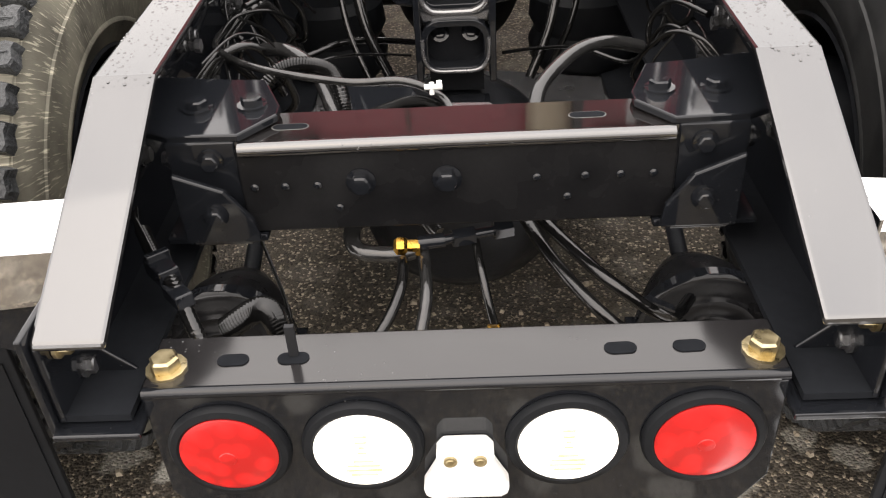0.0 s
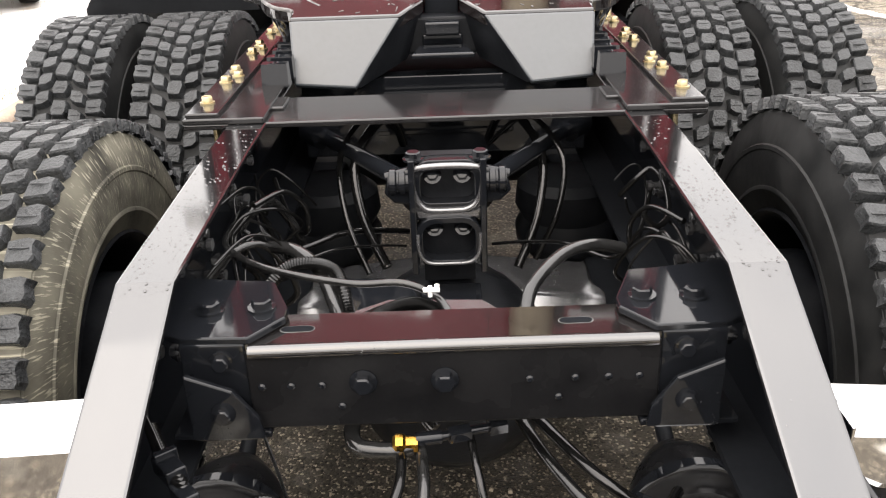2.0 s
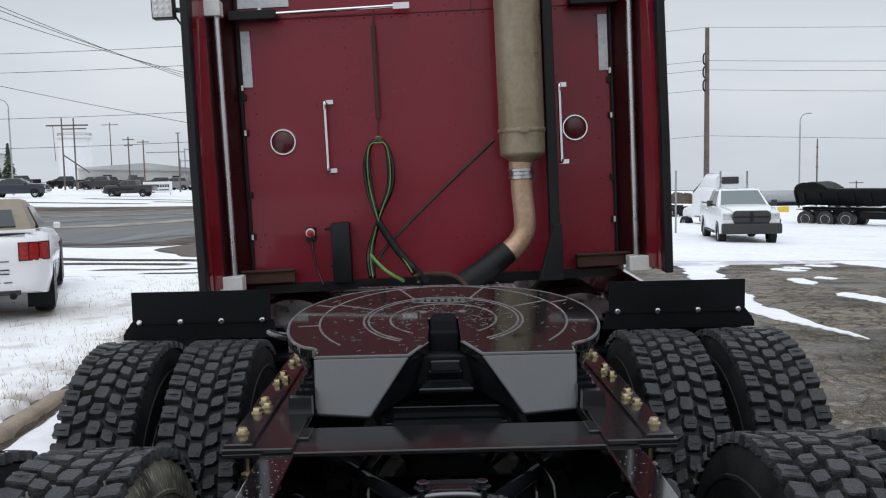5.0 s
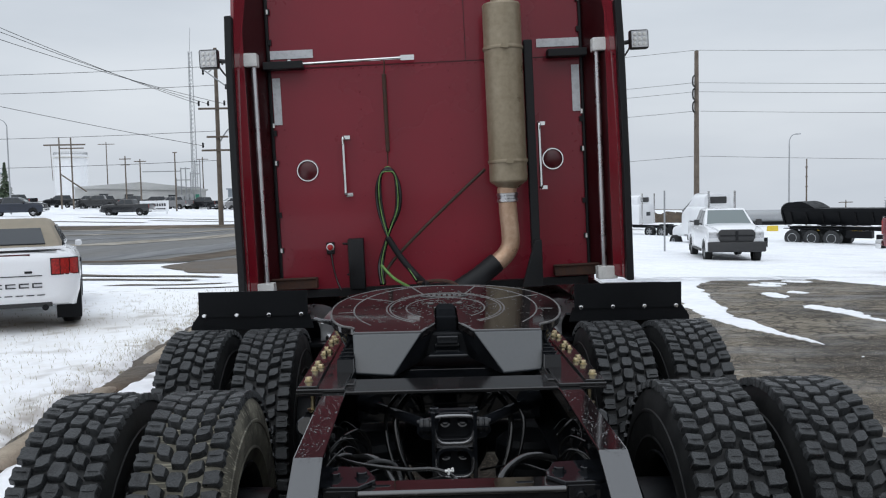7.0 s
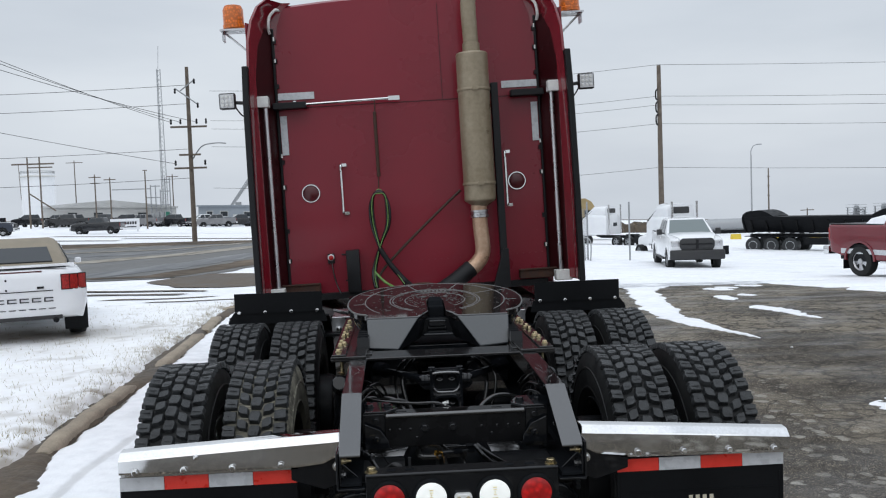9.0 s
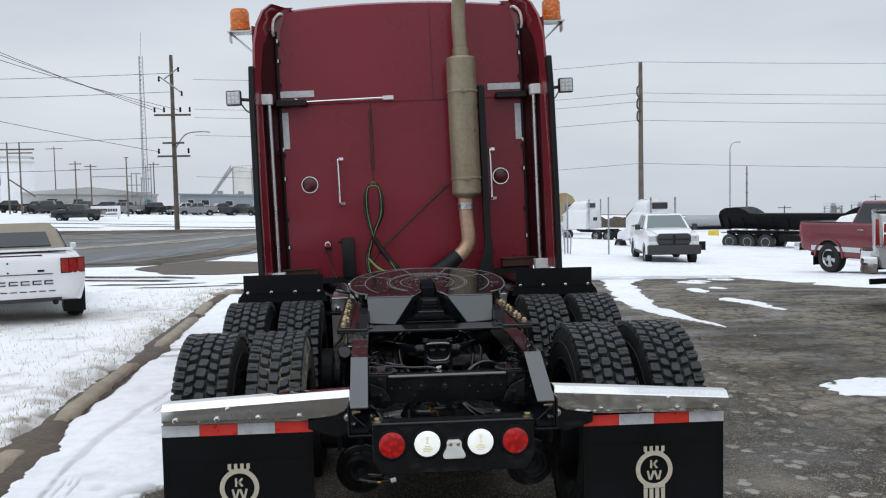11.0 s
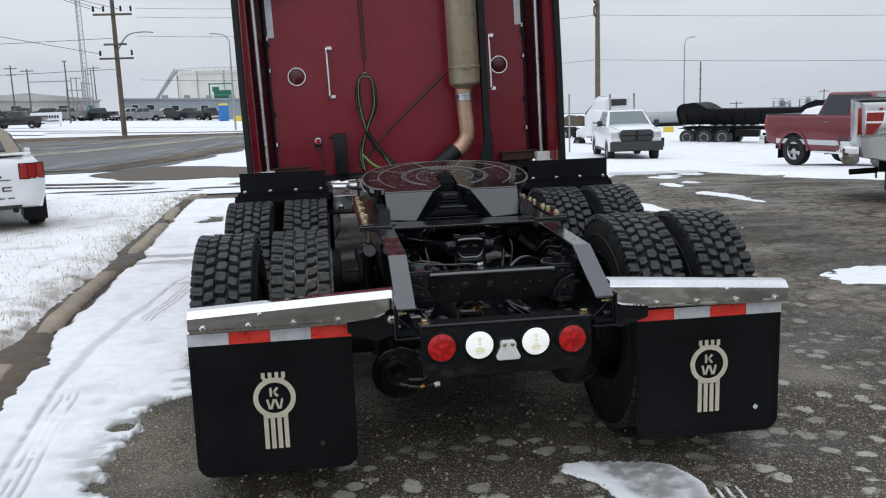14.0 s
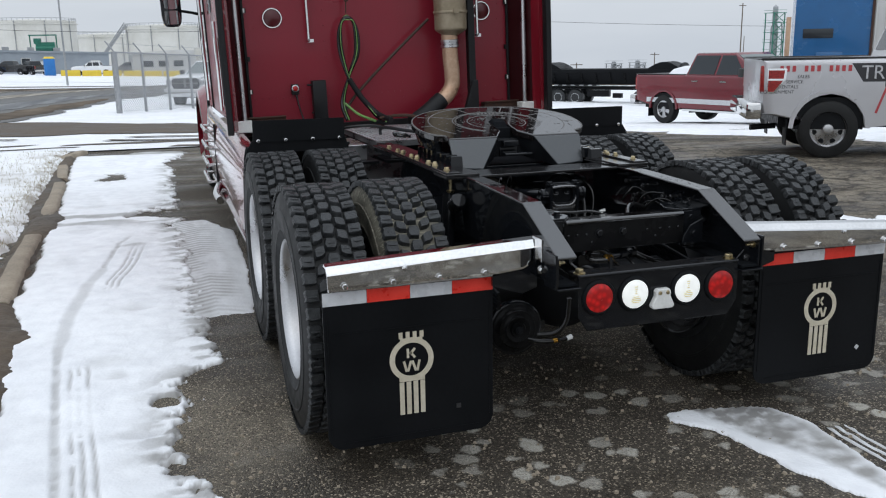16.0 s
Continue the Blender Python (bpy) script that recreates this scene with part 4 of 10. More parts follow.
for poly in ([(-6.4, 15.0), (-4.2, 15.3), (-3.9, 15.55), (-6.0, 15.3)], [(-3.6, 14.9), (-1.2, 15.4), (0.6, 15.2), (0.4, 15.6), (-1.5, 15.75), (-3.4, 15.2)], [(-2.9, 16.2), (-0.6, 15.9), (-0.4, 16.15), (-2.7, 16.5)], [(-9.5, 16.3), (-5.0, 16.2), (-4.8, 16.45), (-9.2, 16.6)], [(-1.6, 14.2), (0.4, 14.0), (0.5, 14.5), (-1.4, 14.6)], [(-24, 74), (-12, 73), (-2, 82), (-3, 84), (-13, 75.5), (-24, 76)], [(-40, 66), (-22, 66), (-22, 68), (-40, 69)], [(-34, 84), (-20, 82), (-20, 84), (-34, 87)], [(-8.6, 17.3), (-4.6, 17.0), (-4.5, 17.25), (-8.4, 17.7)], [(-5.2, 14.4), (-3.2, 14.5), (-3.1, 14.65), (-5.0, 14.6)], [(-2.4, 17.2), (1.2, 17.0), (1.2, 17.3), (-2.2, 17.5)]):
    plain_sheet("mud_streak", poly, 0.034, MUD, "dark wet wheel streak in the snow", "mud", 0.35)
plain_sheet("snow_verge", [(-12, 14.2), (-2.9, 13.9), (1.5, 14.6), (1.5, 15.3), (-3, 15.6), (-12, 15.9)], 0.024, SNOW, "snow beside the driveway", "snow")


# kerb: separate concrete lengths, and the snowy lawn behind it
def lawn_z(X, Y):
    rise = smoothstep(-2.86, -3.04, kerb_x(X, Y)) * smoothstep(14.4, 13.4, Y)
    bare = smoothstep(0.46, 0.60, vnoise(X, Y, 7, 5)) * np.exp(-(((kerb_x(X, Y) + 2.98) / 0.12) ** 2))
    return land(X, Y) + rise * (0.076 + 0.020 * vnoise(X, Y, 0.9, 4) + 0.016 * vnoise(X, Y, 11, 5)) - 0.02 - 0.045 * bare


# the mask's last term is a darker brown oval beneath the convertible
lawn = height_mesh("lawn", np.concatenate([np.arange(-120, -30, 5.0), np.arange(-30, -6, 0.5), np.arange(-6, -2.8, 0.045)]), np.concatenate([np.arange(-60, -10, 2.0), np.arange(-10.0, 14.5, 0.06)]), lawn_z, SNOW_LAWN, None,
                   lambda X, Y: np.clip(0.35 * smoothstep(0.60, 0.78, vnoise(X + 3, Y, 3.1, 6)) + 0.7 * smoothstep(-3.40, -3.0, kerb_x(X, Y)) * smoothstep(0.48, 0.66, vnoise(X, Y, 6.0, 5)) + 0.8 * np.exp(-(((X + 5.5) / 1.5) ** 2 + ((Y - 9.6) / 0.7) ** 2)), 0, 0.9))
tagged(lawn, "snow-covered lawn with dry grass showing through", "lawn", kind="structure")
KERB_Y, KERB_X = (-10, 0, 2.2, 4.5, 7.0, 9.8, 11.5, 14), (-2.74, -2.76, -2.77, -2.84, -2.89, -3.0, -3.13, -3.2)


def verge_z(X, Y):
    """Bare earth hugging the kerb, spilling over it where the concrete is broken."""
    mid = np.interp(Y, (-10, 2.6, 3.4, 5.6, 6.1, 6.7, 7.0, 14), (-2.78, -2.78, -2.86, -2.90, -2.87, -2.86, -2.96, -3.22))
    half = np.interp(Y, (-10, -0.4, 0.2, 2.6, 3.3, 5.6, 6.1, 6.7, 7.6, 9.5, 12, 14), (0.06, 0.06, 0.24, 0.24, 0.13, 0.105, 0.15, 0.17, 0.15, 0.11, 0.09, 0.08)) + 0.10 * (vnoise(X, Y + 9, 5, 5) - 0.5)
    return land(X, Y) - 0.06 * smoothstep(0.2, -0.3, Y) + 0.050 * (1 - np.abs((X - mid) / half) ** 3) + 0.030 * (vnoise(X, Y, 7, 5) - 0.5) + 0.014 * (vnoise(X, Y, 30, 3) - 0.5)


earth = height_mesh("verge_earth", np.arange(-3.60, -2.40, 0.016), np.arange(-10.0, 13.4, 0.032), verge_z, MUD, lambda X, Y: verge_z(X, Y) > land(X, Y) - 0.03)
tagged(earth, "bare brown earth along the kerb", "earth", kind="structure")
kerb = thing("kerb", "broken tan concrete kerb along the lawn", "kerb", kind="structure")
_rnd = random.Random(3)
for y0, y1, yaw in ((-0.1, 1.35, 2), (1.75, 2.55, 4), (3.35, 5.72, 1.5), (6.75, 9.35, 2.0), (9.7, 11.3, 4.5), (12.1, 13.6, -14)):
    ln, yc = y1 - y0, (y0 + y1) / 2
    rings, count = [], 11
    for k in range(count):
        u = k / (count - 1)
        end = k in (0, count - 1)
        w, h, dx = 0.072 + _rnd.uniform(-0.008, 0.005) - (0.012 if end else 0), 0.082 + _rnd.uniform(-0.010, 0.006) - (0.03 if end else 0), 0.012 * math.sin(3 * u + y0)
        y = ln * (u - 0.5) + (_rnd.uniform(-0.05, 0.05) if not end else 0)
        rings.append([(dx - w, y, -0.08), (dx - w, y, h * 0.5), (dx - w * 0.86, y, h * 0.95), (dx - w * 0.2, y, h), (dx + w * 0.66, y, h * 0.95), (dx + w * 0.93, y, h * 0.66), (dx + w, y, -0.08)])
    piece = part("kerb_stone", Shape().loft(rings), CONCRETE, kerb, smooth=50)
    piece.matrix_basis = pose(float(np.interp(yc, KERB_Y, KERB_X)), yc, float(land(-2.8, yc)) + _rnd.uniform(-0.012, 0.008), _rnd.uniform(-0.4, 0.4), _rnd.uniform(-4, 4), yaw)

blades = Shape()
for k in range(7500):
    y = _rnd.uniform(-2.5, 13.6)
    x = -2.93 - 0.02 * y - abs(_rnd.gauss(0, 1.6 if k % 3 else 0.16))
    if k % 3 and _rnd.random() > 1.6 * float(vnoise(x, y, 1.3, 3)) ** 2 + 0.1:
        continue
    z, h, a = float(lawn_z(x, y)) - 0.005, _rnd.uniform(0.02, 0.07), _rnd.uniform(0, 6.28)
    dx, dy, lx, ly = 0.003 * math.cos(a), 0.003 * math.sin(a), _rnd.uniform(-0.03, 0.03), _rnd.uniform(-0.03, 0.03)
    blades.add([(x - dx, y - dy, z), (x + dx, y + dy, z), (x + lx, y + ly, z + h)], [(0, 1, 2)])
tagged(part("grass_tufts", blades, GRASS), "dry straw-coloured grass blades poking through snow", "grass", kind="stuff")
pebbles = Shape()
for k in range(1500):
    x, y, r = _rnd.uniform(-2.0, 3.2), _rnd.uniform(-2.2, 1.2), _rnd.uniform(0.003, 0.010)
    pebbles.box((x, y, r * 0.4), (r * 2, r * 1.6, r * 1.2), pose(0, 0, 0, _rnd.uniform(-20, 20), _rnd.uniform(-20, 20), _rnd.uniform(0, 180)).to_3x3(), taper=(0.6, 0.7))
tagged(part("loose_gravel", pebbles, CONCRETE), "loose grit and pebbles on the asphalt", "gravel", kind="stuff")


# ---------------------------------------------------------------- the semi truck
truck = thing("semi_truck", "dark red sleeper semi truck with black bare chassis parked on asphalt", "truck")
REAR_AXLE, FRONT_AXLE, WHEEL_R = 0.86, 2.17, 0.535


def frame_rail(side):
    o, i = 0.428 * side, 0.351 * side
    lo, w = min(o, i), abs(o - i)
    web = [(-0.052, 0.884), (0.26, 1.034), (0.75, 1.046), (6.8, 1.046), (6.8, 0.78), (0.22, 0.78), (-0.052, 0.781)]
    s = Shape()
    s.prism(web, Matrix.Translation((o - (0.008 if side > 0 else 0), 0, 0)) @ YZ, 0.008)
    top = [(-0.052, 0.888), (0.26, 1.038), (0.75, 1.051), (6.8, 1.051), (6.8, 1.042), (0.75, 1.042), (0.262, 1.029), (-0.052, 0.878)]
    bottom = [(-0.05, 0.781), (0.22, 0.78), (6.8, 0.78), (6.8, 0.789), (0.22, 0.789), (-0.05, 0.790)]
    rail = part("frame_rail", s, CHASSIS, truck, "glossy black steel channel with a sloping rear end", bevel=0.0028)
    part("top_flange", Shape().prism([(a, b + 0.001) for a, b in top], Matrix.Translation((lo, 0, 0)) @ YZ, w), RAIL, rail, "wet top flange of the channel", bevel=0.004)
    part("lower_flange", Shape().prism([(a, b - 0.001) for a, b in bottom], Matrix.Translation((lo, 0, 0)) @ YZ, w), MATT, rail, "dirty black lower flange")
    b = Shape()
    for y, z in ((0.02, 0.80), (0.32, 0.90), (0.42, 0.96), (0.42, 0.84), (0.62, 0.95), (0.70, 0.86), (0.80, 0.97), (0.88, 0.90)):
        b.bolt((side * 0.419, y, z), (-side, 0, 0), 0.011, 0.012)
    part("bolt", b, SHINE, rail)
    e = Shape().box((side * 0.386, -0.03, 0.772), (0.094, 0.075, 0.008)).box((side * 0.433, -0.01, 0.835), (0.008, 0.10, 0.13)).prism([(side * 0.424, 0.785), (side * 0.36, 0.785), (side * 0.424, 0.845)], Matrix.Translation((0, 0.02, 0)) @ XZ, 0.006)
    part("end_bracket", e, CHASSIS, rail, bevel=0.002)
    drops, dr = Shape(), random.Random(31 + side)
    while len(drops.v) < 5200:
        y = 0.24 + abs(dr.gauss(0, 0.42))
        if y > 1.2 or abs(vnoise(y * 9, side * 3.0, 1.0, 2) - 0.5) > dr.uniform(0.1, 0.6):
            continue
        x, r = dr.uniform(0.356, 0.424) * side, dr.choice((0.0007, 0.001, 0.0014, 0.0022))
        z = float(np.interp(y, (-0.052, 0.26, 0.75, 6.8), (0.889, 1.039, 1.052, 1.052)))
        drops.lathe([(r * dr.uniform(0.9, 1.3), 0), (r * 0.8, r * 0.35), (0.0001, r * 0.5)], Matrix.Translation((x, y, z)), 6)
    tagged(part("melt_water", drops, WET_FLANGE, rail, "beads of melt water", smooth=80), kind="stuff")
    n = Shape()
    n.bolt((side * 0.418, -0.02, 0.862), (-side, 0, 0), 0.010, 0.016)
    n.rod((side * 0.418, -0.02, 0.862), (side * 0.385, -0.02, 0.862), 0.006)
    part("zinc_bolt", n, ZINC, rail, "zinc-plated bolt")


for sd in (-1, 1):
    frame_rail(sd)

# rear crossmember with gussets
cm = Shape().box((0, 0.229, 0.8925), (0.535, 0.008, 0.119))
crossmember = part("crossmember", cm, SATIN, truck, "glossy black folded steel crossmember", bevel=0.003)
part("top_flange", Shape().box((0, 0.275, 0.9515), (0.535, 0.082, 0.009), pose(0, 0, 0, -2.0).to_3x3()), FLANGE, crossmember, "wet mirror-black top flange")
part("lower_flange", Shape().box((0, 0.264, 0.834), (0.535, 0.06, 0.008)), CHASSIS, crossmember, bevel=0.002)
for x in (-0.205, 0.163):
    oval = lambda grow, z: [(x + 0.024 * math.copysign(1, math.cos(a)) * 0.5 + (0.010 + grow) * math.cos(a), 0.272 + (0.0075 + grow) * math.sin(a), z) for a in np.linspace(0, 2 * math.pi, 17)[:-1]]
    hole = part("slot", Shape().loft([oval(0, 0.9540), oval(0, 0.9571)]), MATT, crossmember, "dark slotted hole")
    part("slot_rim", Shape().loft([oval(0.0014, 0.9540), oval(0.0014, 0.9566)]), WORN_RIDGE, hole, "bare edge of the slot")
edge = Shape().tube([(-0.262, 0.2265, 0.9505), (0, 0.2285, 0.9505), (0.262, 0.2285, 0.9505)], 0.0095, 14)
part("folded_edge", edge, RAIL, crossmember)
fb = Shape()
for x in (-0.118, -0.012):
    fb.bolt((x, 0.225, 0.902), (0, -1, 0), 0.013, 0.016)
part("bolt", fb, CHASSIS, crossmember)
fs = Shape()
for x, z in ((-0.25, 0.899), (-0.212, 0.899), (-0.172, 0.899), (-0.148, 0.866), (0.098, 0.899), (0.157, 0.899), (0.2, 0.899), (0.24, 0.899), (0.136, 0.87)):
    fs.lathe([(0.0055, 0), (0.0055, 0.003), (0.003, 0.005)], Matrix.Translation((x, 0.2255, z)) @ pose(0, 0, 0, 90), 10)
part("stud", fs, CHASSIS, crossmember)
for sd in (-1, 1):
    outline = [(0.412, 0.42), (0.30, 0.40), (0.255, 0.395), (0.222, 0.31), (0.222, 0.285), (0.262, 0.232), (0.35, 0.236), (0.412, 0.27)]
    g = Shape().prism(mirrored(outline, sd), Matrix.Translation((0, 0, 0.9575)), 0.011)
    g.box((sd * 0.31, 0.236, 0.885), (0.085, 0.010, 0.15))
    g.prism(mirrored([(0.345, 0.83), (0.25, 0.83), (0.255, 0.862), (0.285, 0.905), (0.345, 0.93)], sd), Matrix.Translation((0, 0.205, 0)) @ XZ, 0.010)
    g.box((sd * 0.31, 0.27, 0.826), (0.13, 0.10, 0.010))
    gus = part("gusset_plate", g, CHASSIS, truck, "glossy black bolted corner plate", bevel=0.0025)
    gb = Shape()
    for x, y in ((0.258, 0.312), (0.327, 0.308)):
        gb.bolt((sd * x, y, 0.9685), (0, 0, 1), 0.0135, 0.014)
    for x, z in ((0.30, 0.935), (0.30, 0.872)):
        gb.bolt((sd * x, 0.205 if z < 0.9 else 0.231, z), (0, -1, 0), 0.011, 0.012)
    part("bolt", gb, CHASSIS, gus)

# lamp bar
lb = Shape()
lb.prism([(-0.338, 0.815), (0.338, 0.815), (0.338, 0.66), (0.30, 0.603), (-0.30, 0.603), (-0.338, 0.66)], Matrix.Translation((0, 0.0, 0)) @ XZ, 0.006)
lamp_bar = part("lamp_bar", lb, CHASSIS, truck, "glossy black steel tail lamp bar", bevel=0.0024)
lamp_bar.matrix_basis = pose(0, -0.042, -0.003)
part("top_flange", Shape().box((0, 0.045, 0.8125), (0.676, 0.084, 0.006)), SLIDER, lamp_bar, "wet folded top of the lamp bar", bevel=0.0024)
part("folded_edge", Shape().tube([(-0.336, 0.002, 0.8115), (0, 0.002, 0.8115), (0.336, 0.002, 0.8115)], 0.0065, 10), CHASSIS, lamp_bar)
hs = Shape()
for x in (-0.248, -0.182, 0.17, 0.243):
    hs.loft([[(x + 0.015 * math.copysign(1, math.cos(a)) * 0.5 + 0.010 * math.cos(a), 0.045 + 0.0095 * math.sin(a), z) for a in np.linspace(0, 2 * math.pi, 17)[:-1]] for z in (0.814, 0.8168)])
part("slot", hs, MATT, lamp_bar)
zb = Shape()
for x in (-0.318, 0.318):
    zb.bolt((x, 0.035, 0.8155), (0, 0, 1), 0.0155, 0.018)
part("flange_bolt", zb, ZINC, lamp_bar, "gold zinc flange bolt")
tie = Shape().box((-0.182, 0.05, 0.835), (0.010, 0.006, 0.045)).rod((-0.19, 0.05, 0.80), (-0.17, 0.05, 0.80), 0.006)
part("cable_tie", tie, TRIM_BLACK, lamp_bar)
FACE = Matrix.Translation((0, 0, 0)) @ pose(0, 0, 0, 90)


LAMP_Z = 0.7275


def round_lamp(x, material, white):
    at = Matrix.Translation((x, -0.001, LAMP_Z)) @ FACE
    ring = part("grommet", Shape().lathe([(0.054, 0.0), (0.054, 0.008), (0.057, 0.010), (0.064, 0.008), (0.0675, 0.003), (0.0675, 0.0)], at, 40, close=False), FLAP, lamp_bar, "black rubber lamp grommet")
    dome = [(0.0545, 0.004), (0.0540, 0.009), (0.045, 0.0125), (0.025, 0.0145), (0.0001, 0.015)]
    part("lamp_lens", Shape().lathe(dome, at, 40), material, ring, "clear reversing lamp lens" if white else "red tail lamp lens")
    if white:
        d = Shape()
        for k, (w, z) in enumerate(((0.022, -0.009), (0.036, -0.016), (0.040, -0.023), (0.030, -0.030), (0.010, 0.004), (0.006, 0.012), (0.012, 0.020), (0.014, 0.029))):
            d.box((x, -0.0165, LAMP_Z + z), (w, 0.001, 0.003))
        part("bulb_mark", d, BULB, ring, "yellow bulb reflection bars")
    else:
        d = Shape()
        for a in range(6):
            t = a * math.pi / 3 + 0.3
            d.lathe([(0.010, 0.0), (0.009, 0.001), (0.0001, 0.002)], Matrix.Translation((x + 0.030 * math.cos(t), -0.0128, LAMP_Z + 0.030 * math.sin(t))) @ FACE, 12)
        d.lathe([(0.010, 0.0), (0.009, 0.001), (0.0001, 0.002)], Matrix.Translation((x, -0.0155, LAMP_Z)) @ FACE, 12)
        part("diode", d, LENS_RED, ring)


for x, mat, w in ((-0.2575, LENS_RED, 0), (-0.111, LENS_WHITE, 1), (0.111, LENS_WHITE, 1), (0.2575, LENS_RED, 0)):
    round_lamp(x, mat, w)
pl = Shape().prism([(-0.024, 0.728), (0.024, 0.728), (0.031, 0.718), (0.030, 0.700), (0.036, 0.688), (0.047, 0.666), (0.046, 0.657), (0.038, 0.652), (-0.038, 0.652), (-0.046, 0.657), (-0.047, 0.666), (-0.036, 0.688), (-0.030, 0.700), (-0.031, 0.718)], Matrix.Translation((0, -0.026, 0)) @ XZ, 0.026)
pl.v = [(x, y, z + 0.012) for x, y, z in pl.v]
plate_lamp = part("plate_lamp", pl, WHITE, lamp_bar, "white number plate lamp", bevel=0.004)
sb = Shape()
for x in (-0.016, 0.016):
    sb.bolt((x, -0.026, 0.726), (0, -1, 0), 0.005, 0.004)
part("screw", sb, ZINC, plate_lamp)

# mud flaps on polished hangers
EMBLEM_RING = np.linspace(0, 2 * math.pi, 41)[:-1]


def hanger(side):
    rings = []
    for x, t, b in ((0.438, 0.904, 0.830), (0.50, 0.901, 0.800), (0.60, 0.897, 0.790), (0.8, 0.888, 0.790), (1.0, 0.879, 0.790), (1.15, 0.872, 0.792), (1.24, 0.868, 0.794)):
        prof = [(0.225, t + 0.002), (0.186, t), (0.182, t - 0.001), (0.160, t - 0.023), (0.157, t - 0.028), (0.1560, b + 0.006), (0.158, b - 0.002), (0.163, b), (0.164, t - 0.032), (0.186, t - 0.010), (0.225, t - 0.008)]
        rings.append([(side * x, y, z) for y, z in prof])
    h = part("flap_hanger", Shape().loft(rings), CHROME, truck, "polished stainless tapered mud flap hanger", smooth=14)
    cl = Shape().box((side * 0.915, 0.170, 0.800), (0.645, 0.010, 0.044))
    part("clamp_strip", cl, CHROME, h, bevel=0.002)
    part("end_plate", Shape().box((side * 0.436, 0.170, 0.868), (0.006, 0.085, 0.088)), CHROME, h, bevel=0.002)
    arm = Shape().prism([(side * 0.44, 0.86), (side * 0.62, 0.82), (side * 0.62, 0.74), (side * 0.50, 0.70), (side * 0.44, 0.72)], Matrix.Translation((0, 0.165, 0)) @ XZ, 0.012)
    part("hanger_arm", arm, CHASSIS, h)
    bs = Shape()
    for k in range(4):
        bs.bolt((side * (0.655 + 0.175 * k), 0.155, 0.800), (0, -1, 0), 0.010, 0.012)
    bs.lathe([(0.010, 0), (0.010, 0.004), (0.0001, 0.009)], Matrix.Translation((side * 0.96, 0.1555, 0.846)) @ FACE, 14)
    bs.bolt((side * 0.447, 0.11, 0.80), (0, -1, 0), 0.012, 0.014)
    part("bolt", bs, CHROME, h)
    out = [(-0.32, 0.79), (0.32, 0.79), (0.32, 0.245)]
    out += [(0.26 + 0.06 * math.cos(a), 0.25 + 0.06 * math.sin(a)) for a in np.linspace(0, -math.pi / 2, 7)[1:]]
    out += [(-0.26 + 0.06 * math.cos(a), 0.25 + 0.06 * math.sin(a)) for a in np.linspace(-math.pi / 2, -math.pi, 7)]
    fl = Shape().prism(out, Matrix.Translation((side * 0.915, 0.150, 0)) @ XZ, 0.009)
    flap = part("mud_flap", fl, FLAP, truck, "black rubber mud flap with cream emblem", bevel=0.0015)
    h.scale = (0.985, 1, 0.985)  # the left hanger sits a little higher, the right one sags outwards
    h.location, h.rotation_euler = ((0, -0.055, 0.0345), (0, 0, 0)) if side < 0 else ((0, -0.055, 0.031), (0, 0.022, 0))
    sag = 0.030 if side < 0 else 0.005
    rib = Shape().box((side * 0.915, 0.1492, 0.632), (0.56, 0.003, 0.005)).box((side * 0.915, 0.1492, 0.215), (0.52, 0.003, 0.004))
    for x in (-0.305, 0.305):
        rib.box((side * 0.915 + x, 0.1492, 0.47), (0.003, 0.003, 0.44))
    part("moulded_rib", rib, FLAP, flap)
    first_white = side < 0
    for k in range(4):
        x0 = (-1.235 if side < 0 else 0.595) + 0.16 * k
        white = (k % 2 == 0) == first_white
        t = Shape().box((x0 + 0.08, 0.1480, 0.735 + sag), (0.1585, 0.0018, 0.048))
        part("reflective_tape", t, TAPE_WHITE if white else TAPE_RED, flap, "silver-white reflective tape" if white else "red reflective tape")
    e, cx, cz, yy = Shape(), side * 0.915, 0.508, 0.1472
    outer = [(cx + 0.084 * math.cos(a), yy, cz + 0.084 * math.sin(a)) for a in EMBLEM_RING]
    inner = [(cx + 0.064 * math.cos(a), yy, cz + 0.064 * math.sin(a)) for a in EMBLEM_RING]
    n = len(outer)
    e.add(outer + inner + [(p[0], yy + 0.0025, p[2]) for p in outer + inner],
          [(i, (i + 1) % n, n + (i + 1) % n, n + i) for i in range(n)] + [(i, (i + 1) % n, 2 * n + (i + 1) % n, 2 * n + i) for i in range(n)] + [(n + i, n + (i + 1) % n, 3 * n + (i + 1) % n, 3 * n + i) for i in range(n)])
    eb = Shape()
    for k in range(4):
        x = cx + (k - 1.5) * 0.0265
        eb.box((x, yy + 0.001, 0.3585), (0.0175, 0.0025, 0.127))
        eb.box((x, yy + 0.001, 0.602), (0.0145, 0.0025, 0.024))
    e.box((cx, yy + 0.001, 0.432), (0.097, 0.0025, 0.016)).box((cx, yy + 0.001, 0.584), (0.084, 0.0025, 0.012))
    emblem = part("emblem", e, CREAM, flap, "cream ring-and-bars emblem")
    part("emblem_bar", eb, CREAM, emblem)
    w = Shape().box((cx - 0.014, yy + 0.001, cz + 0.024), (0.009, 0.0025, 0.036))
